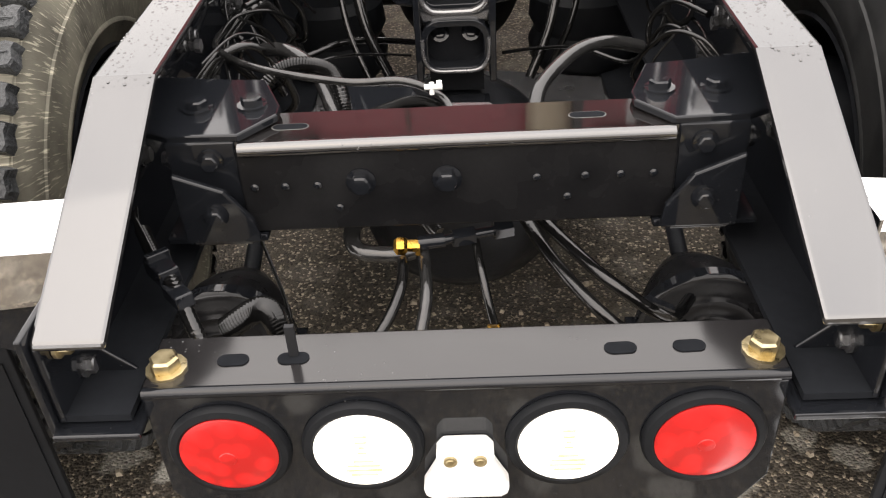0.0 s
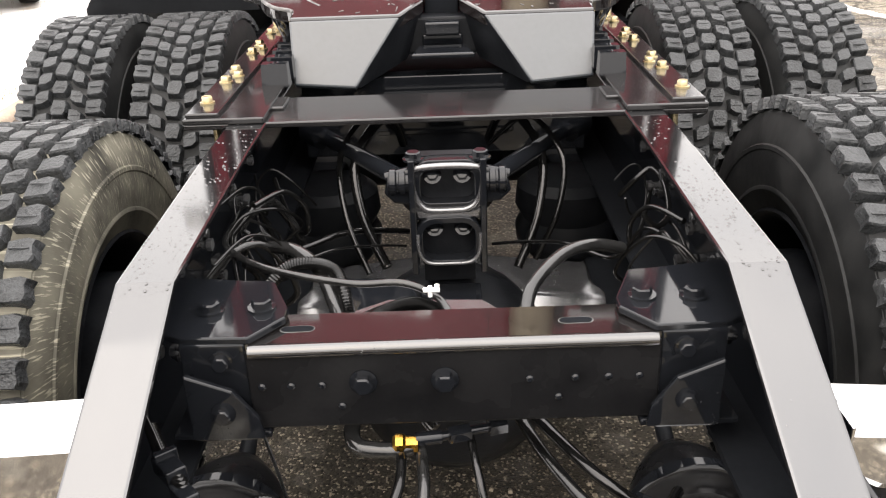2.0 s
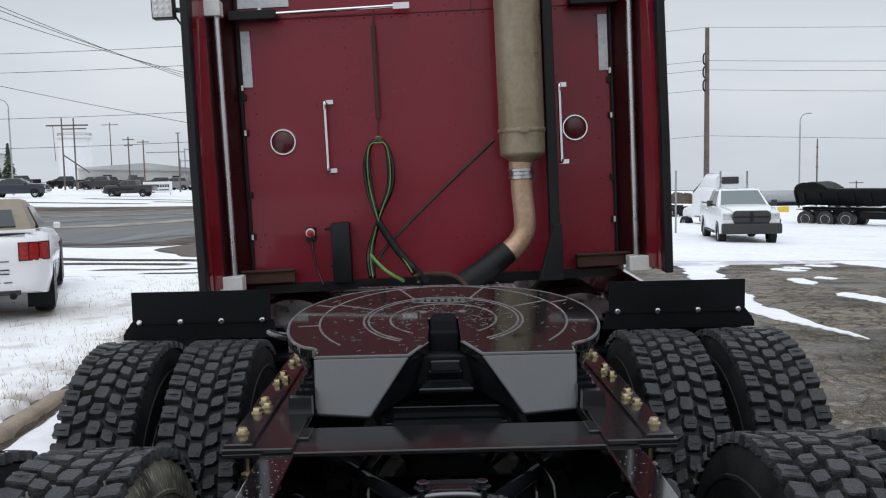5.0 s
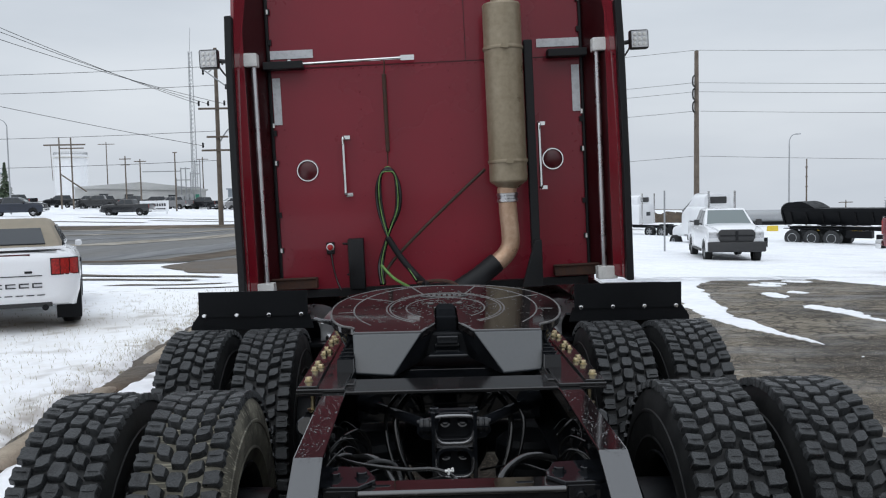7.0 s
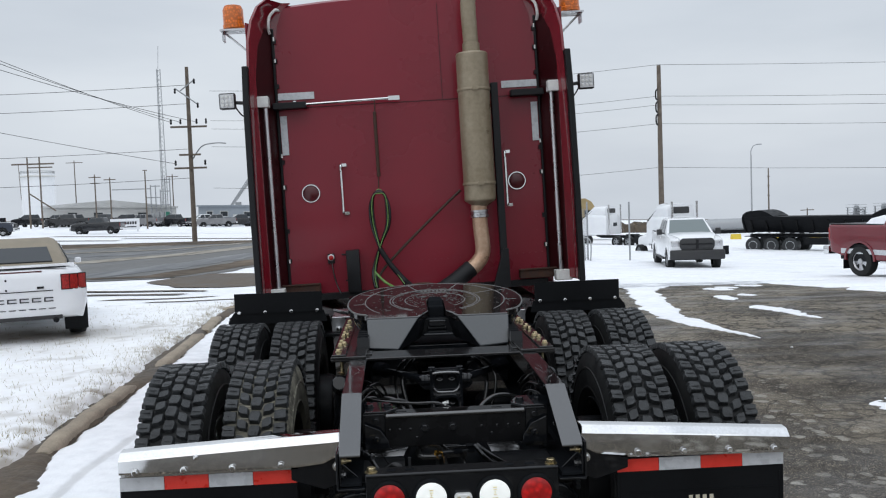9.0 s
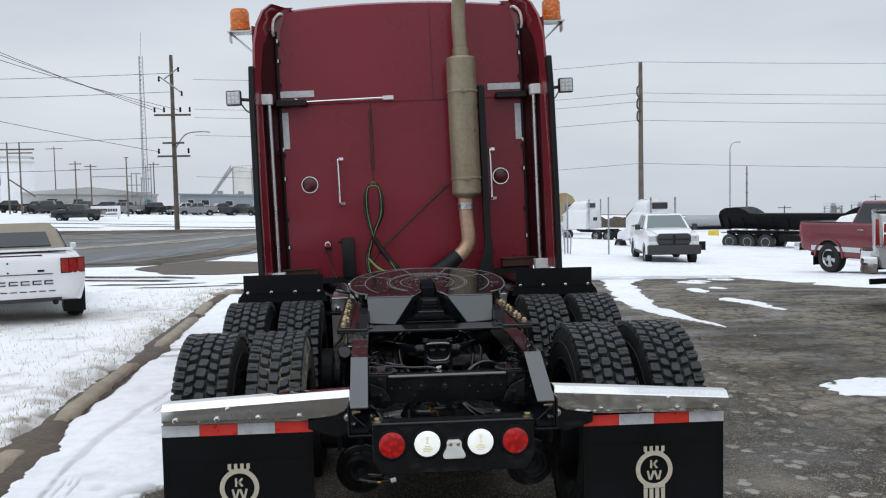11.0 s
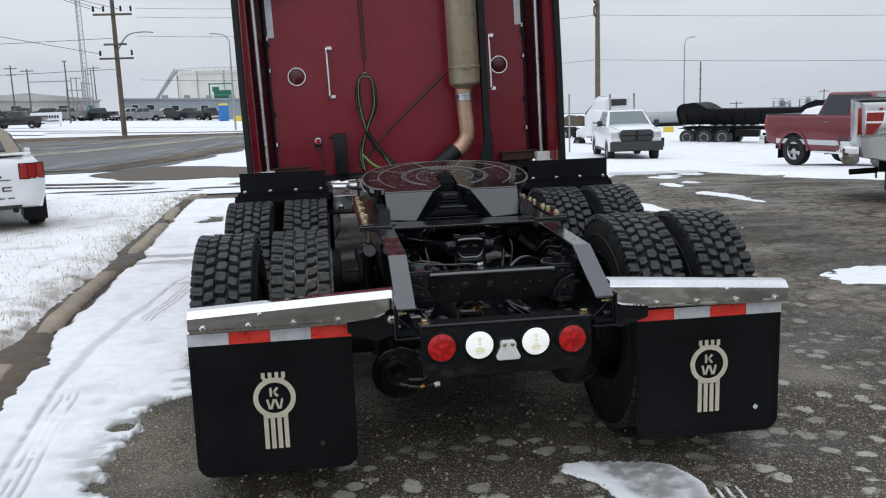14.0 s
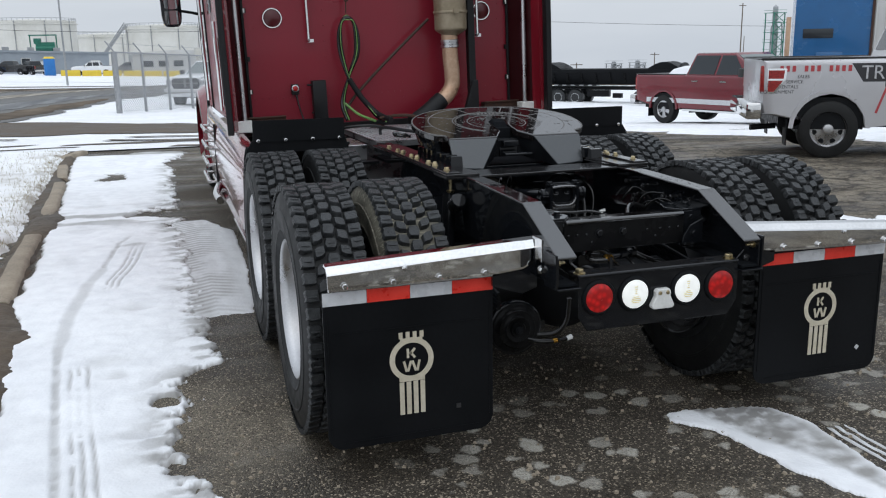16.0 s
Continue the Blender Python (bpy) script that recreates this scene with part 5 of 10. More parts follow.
    for x, z, a, ln in ((0.004, 0.031, 40, 0.028), (0.004, 0.017, -40, 0.028), (-0.025, -0.026, -14, 0.042), (-0.009, -0.026, 18, 0.042), (0.009, -0.026, -18, 0.042), (0.025, -0.026, 14, 0.042)):
        w.box((cx + x, yy + 0.001, cz + z), (0.009, 0.0025, ln), pose(0, 0, 0, 0, a, 0).to_3x3())
    part("emblem_mark", w, CREAM, emblem)
    d = Shape().box((1.13 if side > 0 else -0.735, 0.1475, 0.30), (0.018, 0.002, 0.018), pose(0, 0, 0, 0, 40 if side > 0 else 0, 0).to_3x3())
    part("small_sticker", d, TAPE_WHITE if side > 0 else PLASTIC, flap)


for sd in (-1, 1):
    hanger(sd)


# wheels
def tyre_shapes():
    tread, wall = Shape(), Shape()
    prof = [(0.292, -0.100), (0.305, -0.118), (0.340, -0.131), (0.343, -0.135), (0.349, -0.135), (0.352, -0.133), (0.40, -0.1385), (0.425, -0.1375), (0.428, -0.140), (0.436, -0.140), (0.439, -0.136), (0.45, -0.135), (0.492, -0.126), (0.505, -0.121), (0.505, 0.121), (0.492, 0.126), (0.45, 0.135), (0.439, 0.136), (0.436, 0.140), (0.428, 0.140), (0.425, 0.1375), (0.40, 0.1385), (0.352, 0.133), (0.349, 0.135), (0.343, 0.135), (0.340, 0.131), (0.305, 0.118), (0.292, 0.100)]
    wall.lathe(prof, pose(0, 0, 0, 0, 90), 72, close=False)
    wall.lathe([(0.500, -0.1225), (0.508, -0.117), (0.511, -0.10), (0.511, 0.10), (0.508, 0.117), (0.500, 0.1225)], pose(0, 0, 0, 0, 90), 72, close=False)
    SHOULDER = ((-0.5, -0.96), (0.40, -1.0), (0.5, -0.55), (0.42, 0.30), (0.5, 0.80), (0.20, 1.0), (-0.5, 0.92))
    SLANT = ((-0.5, -1.0), (0.18, -0.80), (0.5, -0.30), (0.46, 0.98), (-0.10, 0.84), (-0.52, 0.34))
    CENTRE = ((-0.36, -1.0), (0.40, -0.90), (0.52, -0.30), (0.44, 0.55), (0.30, 0.96), (-0.42, 0.90), (-0.54, 0.25), (-0.44, -0.50))
    rows = ((-0.102, 0.054, 50, 0.0, 0.72, SHOULDER), (-0.0505, 0.040, 50, 0.46, 0.74, SLANT), (0.0, 0.047, 50, 0.02, 0.78, CENTRE), (0.0505, 0.040, 50, 0.54, 0.74, SLANT), (0.102, 0.054, 50, 0.10, 0.72, SHOULDER))
    rr = random.Random(11)
    for cx, w, count, shift, fill, outline in rows:
        edge, flip = abs(cx) > 0.09, -1 if cx > 0 else 1
        for k in range(count):
            a0 = 2 * math.pi * (k + shift + rr.uniform(-0.05, 0.05)) / count
            da = math.pi / count * fill * rr.uniform(0.94, 1.08)
            jag = 0 if edge else rr.uniform(-0.002, 0.002)
            top = 0.5355 + rr.uniform(-0.002, 0.001)
            rings = []
            for r, shrink in ((0.5095, 1.10), (top - 0.004, 0.97), (top, 0.88)):
                ring = []
                for u, v in outline:
                    x = cx + jag - flip * u * w * shrink
                    outward = edge and u < 0
                    rad = r - (0.007 if outward and r > 0.52 else 0.032 if outward else 0)
                    if outward and r < 0.52:
                        x += math.copysign(0.009, cx)
                    ang = a0 + v * da * shrink
                    ring.append((x, rad * math.sin(ang), rad * math.cos(ang)))
                rings.append(ring)
            n, base = len(outline), len(tread.v)
            for ring in rings:
                tread.v += ring
            for j in (0, 1):
                tread.f += [(base + j * n + i, base + j * n + (i + 1) % n, base + (j + 1) * n + (i + 1) % n, base + (j + 1) * n + i) for i in range(n)]
            tread.f.append(tuple(base + 2 * n + i for i in range(n)))
            if k % 5 < 2 or edge and k % 2:  # a thin cut across the block, seen as a raised dark lip
                v0, sr = rr.uniform(-0.25, 0.25), top + 0.0012
                tread.add([(cx + jag + u * w, q * math.sin(a0 + v * da), q * math.cos(a0 + v * da)) for u, v, q in ((-0.30, v0 - 0.04, sr), (0.28, v0 - 0.07, sr), (0.28, v0 + 0.02, sr), (-0.30, v0 + 0.06, sr), (-0.33, v0 - 0.10, sr - 0.003), (0.31, v0 - 0.13, sr - 0.003), (0.31, v0 + 0.08, sr - 0.003), (-0.33, v0 + 0.12, sr - 0.003))], [(0, 1, 2, 3), (0, 1, 5, 4), (1, 2, 6, 5), (2, 3, 7, 6), (3, 0, 4, 7)])
    return tread, wall


def make_wheel(material, label):
    prof = [(0.300, 0.112), (0.304, 0.118), (0.298, 0.122), (0.286, 0.112), (0.278, 0.085), (0.272, 0.03), (0.262, -0.05), (0.235, -0.082), (0.19, -0.088), (0.165, -0.080), (0.145, -0.050), (0.14, 0.03), (0.12, 0.05), (0.0001, 0.055)]
    back = [(0.300, -0.112), (0.298, -0.122), (0.284, -0.112), (0.280, -0.085), (0.262, -0.055)]
    s = Shape().lathe(prof, pose(0, 0, 0, 0, 90), 48, close=False).lathe(back, pose(0, 0, 0, 0, 90), 48, close=False)
    wheel = part("wheel", s, material, truck, label)
    nuts = Shape()
    for k in range(10):
        a = k * math.pi / 5
        nuts.lathe([(0.017, 0), (0.016, 0.025), (0.008, 0.03)], Matrix.Translation((-0.088, 0.212 * math.sin(a), 0.212 * math.cos(a))) @ pose(0, 0, 0, 0, 90), 6)
    part("wheel_nut", nuts, CHROME if material == ALU else CHASSIS_DULL, wheel)
    return wheel


_tread, _wall = tyre_shapes()
TYRE_ME = mesh_of("tread", _tread, RUBBER, smooth=20)
WALL_ME = mesh_of("tyre", _wall, SIDEWALL)
bright, dark = make_wheel(ALU, "polished deep-dish aluminium wheel"), make_wheel(CHASSIS_DULL, "black steel inner wheel")
for w in (bright, dark):
    tyre = new("tyre", WALL_ME)
    tyre.parent = w
    tagged(tyre, "scuffed black truck tyre")
    tr = new("tread", TYRE_ME)
    tr.parent = tyre
first = True
wr = random.Random(5)
for y in (REAR_AXLE, FRONT_AXLE):
    for side in (-1, 1):
        for outer in (True, False):
            base = bright if outer else dark
            x = side * (1.132 if outer else 0.795)
            turn = (180 if side < 0 else 0) if outer else (0 if side < 0 else 180)
            m = pose(x, y, WHEEL_R, 0, 0, turn) @ pose(0, 0, 0, wr.uniform(0, 40))
            if y == REAR_AXLE and side == -1:
                base.matrix_basis = m
            else:
                again(base, truck, m)

for ob in dark.children:  # the inner tyre that was dragged through straw and dust
    if ob.data == WALL_ME:
        ob.data = WALL_ME.copy()
        ob.data.materials[0] = DUSTY_WALL
        tagged(ob, "truck tyre with straw-coloured dusty sidewall")
ax = Shape()
for y in (REAR_AXLE, FRONT_AXLE):
    ax.rod((-0.66, y, WHEEL_R), (0.66, y, WHEEL_R), 0.075, seg=20)
    ax.lathe([(0.0001, -0.22), (0.11, -0.20), (0.19, -0.12), (0.215, 0.0), (0.19, 0.10), (0.13, 0.18), (0.10, 0.26), (0.0001, 0.27)], Matrix.Translation((0, y, WHEEL_R)) @ pose(0, 0, 0, -90), 28)
    for side in (-1, 1):
        ax.lathe([(0.21, 0), (0.215, 0.02), (0.215, 0.14), (0.19, 0.16), (0.0001, 0.165)], Matrix.Translation((side * 0.60, y, WHEEL_R)) @ pose(0, 0, 0, 0, 90 * side), 32)
part("drive_axle", ax, CHASSIS_DULL, truck, "black tandem drive axles with brake drums")
for side in (-1, 1):
    # added matt black beam that keeps the underside dark and hides the ground
    beam = Shape().loft([[(side * x, y, z0), (side * (x + 0.15), y, z0), (side * (x + 0.15), y, z1), (side * x, y, z1)] for x, y, z0, z1 in ((0.34, 1.02, 0.42, 0.56), (0.33, 1.12, 0.37, 0.60), (0.33, 1.45, 0.36, 0.60), (0.35, 1.70, 0.36, 0.60), (0.33, 2.50, 0.38, 0.54))])
    part("equaliser_beam", beam, MATT, truck, "black filler block hiding the ground under the chassis", bevel=0.012)
    part("gear_cover", Shape().loft([[(side * 0.03, y, z - 0.10), (side * 0.36, y, z - 0.10), (side * 0.36, y, z - 0.01), (side * 0.27, y, z), (side * 0.10, y, z + 0.02), (side * 0.03, y, z + 0.02)] for y, z in ((0.98, 0.52), (1.04, 0.59), (1.20, 0.60), (1.40, 0.50), (1.46, 0.46))]), CAST, truck, "wet black gear housing flank", bevel=0.012)
    # added black plate, likewise only there to fill the dark underside
    part("brake_plate", Shape().box((side * 0.47, 1.45, 0.62), (0.04, 0.9, 0.30)), MATT, truck, bevel=0.01)
part("wet_bracket", Shape().prism([(-0.15, 0.425), (0.06, 0.425), (0.075, 0.455), (0.05, 0.49), (-0.10, 0.50), (-0.16, 0.46)], Matrix.Translation((0, 0, 0.865)), 0.012), CAST, truck, "wet grey-shining bracket plate", bevel=0.003)
shaft = Shape().rod((0, 1.1, 0.60), (0, 1.95, 0.60), 0.055, seg=16).rod((0, 2.4, 0.62), (0, 6.5, 0.75), 0.06, seg=16)
part("drive_shaft", shaft, CHASSIS_DULL, truck)

# suspension, brake chambers, tower
for side in (-1, 1):
    for y in (0.46, 1.70):
        m = Matrix.Translation((side * 0.396, y, 0.490)) @ pose(0, 0, 0, -90)
        c = Shape().lathe([(0.0001, -0.100), (0.018, -0.100), (0.020, -0.090), (0.030, -0.092), (0.034, -0.084), (0.052, -0.088), (0.058, -0.080), (0.078, -0.080), (0.083, -0.068), (0.098, -0.066), (0.108, -0.060), (0.112, -0.052), (0.112, -0.040), (0.098, -0.036), (0.094, 0.02), (0.080, 0.05), (0.05, 0.10), (0.0001, 0.12)], m, 40)
        ch = part("brake_chamber", c, SATIN, truck, "black spring brake chamber with pressed rings", smooth=60)
        part("clamp_band", Shape().lathe([(0.110, -0.060), (0.116, -0.056), (0.116, -0.038), (0.110, -0.034)], m, 40).box((side * 0.280, y - 0.047, 0.492), (0.03, 0.022, 0.03)), CHASSIS, ch)
        cr = Shape().rod((side * 0.392, y + 0.10, 0.500), (side * 0.41, y + 0.36, 0.52), 0.016).bolt((side * 0.396, y - 0.100, 0.490), (0, -1, 0), 0.012, 0.012)
        part("push_rod", cr, CHASSIS_DULL, ch)
    sp = Shape()
    for k in range(4):
        sp.tube([(side * 0.49, 0.35, 0.60 + 0.018 * k), (side * 0.49, 1.5, 0.70 + 0.018 * k), (side * 0.49, 2.7, 0.60 + 0.018 * k)], 0.010, 6, 8)
    part("leaf_spring", sp, CHASSIS_DULL, truck)
    bag = Shape().lathe([(0.10, 0), (0.125, 0.03), (0.13, 0.07), (0.115, 0.10), (0.13, 0.13), (0.125, 0.18), (0.10, 0.20)], Matrix.Translation((side * 0.30, 1.32, 0.58)), 24)
    part("air_spring", bag, FLAP, truck, "black rubber air spring")
    arm = Shape().rod((side * 0.09, 0.82, 0.965), (side * 0.285, 1.19, 0.945), 0.018, seg=14).rod((side * 0.27, 1.17, 0.946), (side * 0.31, 1.23, 0.943), 0.036, seg=14).lathe([(0.018, 0), (0.025, 0.004), (0.025, 0.014), (0.019, 0.017), (0.026, 0.022), (0.026, 0.032), (0.017, 0.036)], Matrix.Translation((side * 0.075, 0.80, 0.965)) @ pose(0, 0, 0, 0, 90 * side), 18).rod((side * 0.06, 0.80, 0.965), (side * 0.11, 0.80, 0.965), 0.022, seg=14)
    part("torque_rod", arm, CHASSIS, truck)
    damp = Shape().rod((side * 0.47, 1.02, 0.96), (side * 0.50, 0.98, 0.60), 0.030, seg=16).lathe([(0.036, 0), (0.036, 0.03), (0.03, 0.035), (0.036, 0.04), (0.036, 0.07), (0.03, 0.075)], Matrix.Translation((side * 0.475, 0.93, 0.92)) @ pose(0, 0, 0, 60), 16)
    part("shock_absorber", damp, CHASSIS, truck)
tw = Shape()
tw.box((0, 0.83, 0.88), (0.10, 0.03, 0.26))
tower = part("suspension_tower", tw, CHASSIS_DULL, truck, "black cast suspension tower with two windows")


def ring_path(x, z, w, h, y0, r):
    pts = []
    for cx, cz, a0 in ((w - r, h - r, 0), (-w + r, h - r, 90), (-w + r, -h + r, 180), (w - r, -h + r, 270)):
        for a in (0, 22.5, 45, 67.5, 90):
            t = radians(a0 + a)
            pts.append((x + cx + r * math.cos(t), y0, z + cz + r * math.sin(t)))
    return pts + [pts[0]]


def flat_frame(s, z, w, h, y, r, wide, thick):
    """A flat cast rim round a rounded window."""
    outer, inner = ring_path(0, z, w + wide / 2, h + wide / 2, y, r + wide / 2)[:-1], ring_path(0, z, w - wide / 2, h - wide / 2, y, max(0.004, r - wide / 2))[:-1]
    rings = [[o, i, (i[0], y + thick, i[2]), (o[0], y + thick, o[2])] for o, i in zip(outer, inner)]
    s.loft(rings + rings[:1], caps=False)


tf = Shape()
flat_frame(tf, 0.958, 0.060, 0.042, 0.785, 0.026, 0.020, 0.035)
flat_frame(tf, 0.852, 0.056, 0.044, 0.770, 0.030, 0.013, 0.035)
tf.prism([(-0.066, 0.925), (-0.045, 0.912), (0.045, 0.912), (0.066, 0.925), (0.062, 0.892), (-0.062, 0.892)], Matrix.Translation((0, 0.784, 0)) @ XZ, 0.03)
tf.box((-0.066, 0.80, 0.90), (0.012, 0.06, 0.23)).box((0.066, 0.80, 0.90), (0.012, 0.06, 0.23))
part("window_frame", tf, CHASSIS, tower, "glossy black casting face", bevel=0.002)
part("speckled_panel", Shape().prism([(-0.060, 0.914), (-0.04, 0.908), (0.04, 0.908), (0.060, 0.914), (0.056, 0.899), (-0.056, 0.899)], Matrix.Translation((0, 0.7795, 0)) @ XZ, 0.006), CAST, tower, "wet speckled casting between the windows")
lips = Shape()
upper = [(0.030, 0.912), (0.048, 0.920), (0.060, 0.938), (0.066, 0.965), (0.064, 0.992), (0.045, 0.998), (0.0, 1.000)]
lips.tube([(x, 0.783, z) for x, z in upper] + [(-x, 0.783, z) for x, z in reversed(upper[:-1])] + [(0.030, 0.783, 0.912)], 0.0062, 10, 4)
under = [(0.059, 0.868), (0.058, 0.838), (0.050, 0.818), (0.034, 0.809), (0.0, 0.808)]
lips.tube([(x, 0.768, z) for x, z in under] + [(-x, 0.768, z) for x, z in reversed(under[:-1])], 0.0036, 10, 4)
part("rolled_lip", lips, CAST, tower, "wet speckled rounded lip")
ears = Shape()
for sx in (-1, 1):
    ears.prism([(sx * 0.07, 0.985), (sx * 0.105, 0.975), (sx * 0.12, 0.945), (sx * 0.10, 0.925), (sx * 0.07, 0.92)], Matrix.Translation((0, 0.79, 0)) @ XZ, 0.05)
part("ear", ears, CHASSIS, tower, bevel=0.005)
tb = Shape()
for x in (-0.028, 0.028):
    for z in (0.972, 0.865):
        tb.bolt((x, 0.812, z), (0, -1, 0.6), 0.012, 0.014)
for x in (-0.062, 0.062):
    tb.bolt((x, 0.80, 1.008), (0, 0, 1), 0.014, 0.016)
    tb.rod((x * 1.05, 0.80, 0.985), (x * 1.05 + math.copysign(0.05, x), 0.80, 0.975), 0.010)
part("bolt", tb, CHASSIS, tower)
mid = Shape().box((0, 1.40, 0.93), (0.70, 0.06, 0.20)).box((0, 1.30, 0.99), (0.30, 0.12, 0.012))
for z in (0.86, 0.90, 0.95):
    mid.box((0, 1.366, z + 0.03), (0.34, 0.008, 0.014))
part("middle_crossmember", mid, CHASSIS, truck, bevel=0.003)
lower = Shape().box((0, 0.66, 0.72), (0.12, 0.30, 0.05)).box((-0.11, 0.58, 0.80), (0.14, 0.22, 0.02), pose(0, 0, 0, 8, 12, 20).to_3x3())
part("lower_bracket", lower, CHASSIS, truck, bevel=0.004)

# hoses and wiring in the chassis
def hose(name, pts, r, material=HOSE, label="", ribs=0.0, steps=8, parent=None):
    return part(name, Shape().tube(pts, r, 10, steps, ribs), material, parent or truck, label)


hose("long_air_hose", [(-0.385, 0.70, 0.93), (-0.36, 0.55, 0.955), (-0.28, 0.465, 0.955), (-0.15, 0.405, 0.955), (-0.07, 0.40, 0.955), (-0.02, 0.37, 0.945), (0.0, 0.33, 0.93)], 0.0055, HOSE_GREY, "thin wet air hose across the frame")
hose("bent_hose", [(0.105, 0.36, 0.90), (0.12, 0.42, 0.93), (0.175, 0.50, 0.945), (0.23, 0.545, 0.94), (0.285, 0.57, 0.92)], 0.0105, HOSE_GREY, "thick grey wet hose")
hose("bent_hose", [(-0.30, 0.60, 0.93), (-0.25, 0.55, 0.945), (-0.205, 0.50, 0.93), (-0.17, 0.42, 0.89)], 0.011, HOSE_GREY, "thick grey wet hose")
hose("corrugated_loom", [(-0.30, 0.46, 0.90), (-0.25, 0.49, 0.945), (-0.18, 0.48, 0.94), (-0.155, 0.42, 0.89)], 0.010, HOSE, "black corrugated wiring loom", 0.14, 34)
hose("corrugated_loom", [(-0.16, 0.36, 0.90), (-0.10, 0.375, 0.92), (-0.05, 0.38, 0.93), (-0.01, 0.36, 0.92)], 0.011, HOSE, "black corrugated wiring loom", 0.14, 34)
hose("coolant_hose", [(-0.03, 0.27, 0.79), (-0.06, 0.295, 0.81), (-0.11, 0.295, 0.815), (-0.142, 0.27, 0.805), (-0.135, 0.238, 0.79), (-0.09, 0.228, 0.788), (-0.06, 0.232, 0.79)], 0.0115, HOSE_GREY, "looped grey hose")
fit_b = Shape().lathe([(0.012, 0), (0.016, 0.004), (0.016, 0.014), (0.012, 0.018), (0.012, 0.034)], Matrix.Translation((-0.086, 0.232, 0.795)) @ pose(0, 0, 0, 0, 90), 6)
part("brass_elbow", fit_b, BRASS, truck, "bright brass pipe elbow")
fit_c = Shape().rod((-0.055, 0.235, 0.80), (-0.02, 0.24, 0.80), 0.010, seg=10).rod((-0.02, 0.24, 0.80), (0.07, 0.265, 0.80), 0.007, seg=10).lathe([(0.013, 0), (0.013, 0.03)], Matrix.Translation((-0.01, 0.242, 0.80)) @ pose(0, 0, 0, 0, 90, 15), 6).lathe([(0.013, 0), (0.013, 0.025)], Matrix.Translation((0.045, 0.257, 0.80)) @ pose(0, 0, 0, 0, 90, 15), 6)
part("air_manifold", fit_c, CHASSIS, truck)
hose("air_line", [(-0.075, 0.235, 0.79), (-0.078, 0.17, 0.77), (-0.11, 0.11, 0.74), (-0.17, 0.08, 0.71), (-0.24, 0.09, 0.70)], 0.0075)
hose("air_line", [(-0.05, 0.25, 0.79), (-0.045, 0.16, 0.76), (-0.07, 0.09, 0.70), (-0.12, 0.04, 0.62)], 0.0085, HOSE_GREY)
hose("air_line", [(0.02, 0.25, 0.79), (0.03, 0.19, 0.76), (0.045, 0.15, 0.70)], 0.006)
part("brass_plug", Shape().rod((0.04, 0.158, 0.722), (0.043, 0.148, 0.70), 0.009, seg=10), BRASS, truck, "small brass plug")
hose("brake_hose", [(0.08, 0.34, 0.79), (0.12, 0.25, 0.76), (0.18, 0.16, 0.73), (0.24, 0.15, 0.69), (0.31, 0.24, 0.64)], 0.009)
hose("brake_hose", [(0.09, 0.35, 0.79), (0.14, 0.28, 0.765), (0.20, 0.20, 0.745), (0.27, 0.19, 0.70), (0.33, 0.30, 0.64)], 0.009)
cl = Shape()
for p, q in (((0.215, 0.142, 0.712), (0.245, 0.152, 0.688)), ((0.24, 0.19, 0.722), (0.272, 0.198, 0.70))):
    cl.rod(p, q, 0.0125, seg=8)
part("hose_ferrule", cl, CHASSIS, truck)
hose("wiring_loom", [(-0.395, 0.20, 0.86), (-0.37, 0.16, 0.84), (-0.33, 0.10, 0.84), (-0.29, 0.04, 0.80), (-0.25, 0.02, 0.76), (-0.22, 0.03, 0.70)], 0.0085, HOSE, "corrugated rear lamp wiring loom", 0.14, 26)
hose("wiring_loom", [(-0.29, 0.12, 0.76), (-0.24, 0.12, 0.79), (-0.21, 0.08, 0.78), (-0.20, 0.05, 0.72)], 0.015, HOSE, "thick corrugated loom", 0.14, 30)
con = Shape().box((-0.355, 0.135, 0.842), (0.026, 0.055, 0.022), pose(0, 0, 0, -8, 0, 38).to_3x3()).box((-0.325, 0.09, 0.838), (0.022, 0.045, 0.018), pose(0, 0, 0, -8, 0, 38).to_3x3()).box((-0.365, 0.155, 0.842), (0.030, 0.012, 0.026), pose(0, 0, 0, -8, 0, 38).to_3x3())
part("wiring_plug", con, CHASSIS, truck, "black plastic wiring connector", bevel=0.002)
for k in range(4):
    hose("wire", [(-0.41, 0.20 + 0.012 * k, 0.87), (-0.395, 0.19, 0.885 - 0.012 * k), (-0.37, 0.16, 0.85)], 0.0022, HOSE)
hose("wire", [(-0.30, 0.34, 0.80), (-0.24, 0.22, 0.74), (-0.20, 0.12, 0.72), (-0.13, 0.10, 0.73)], 0.0025)
vr = random.Random(21)
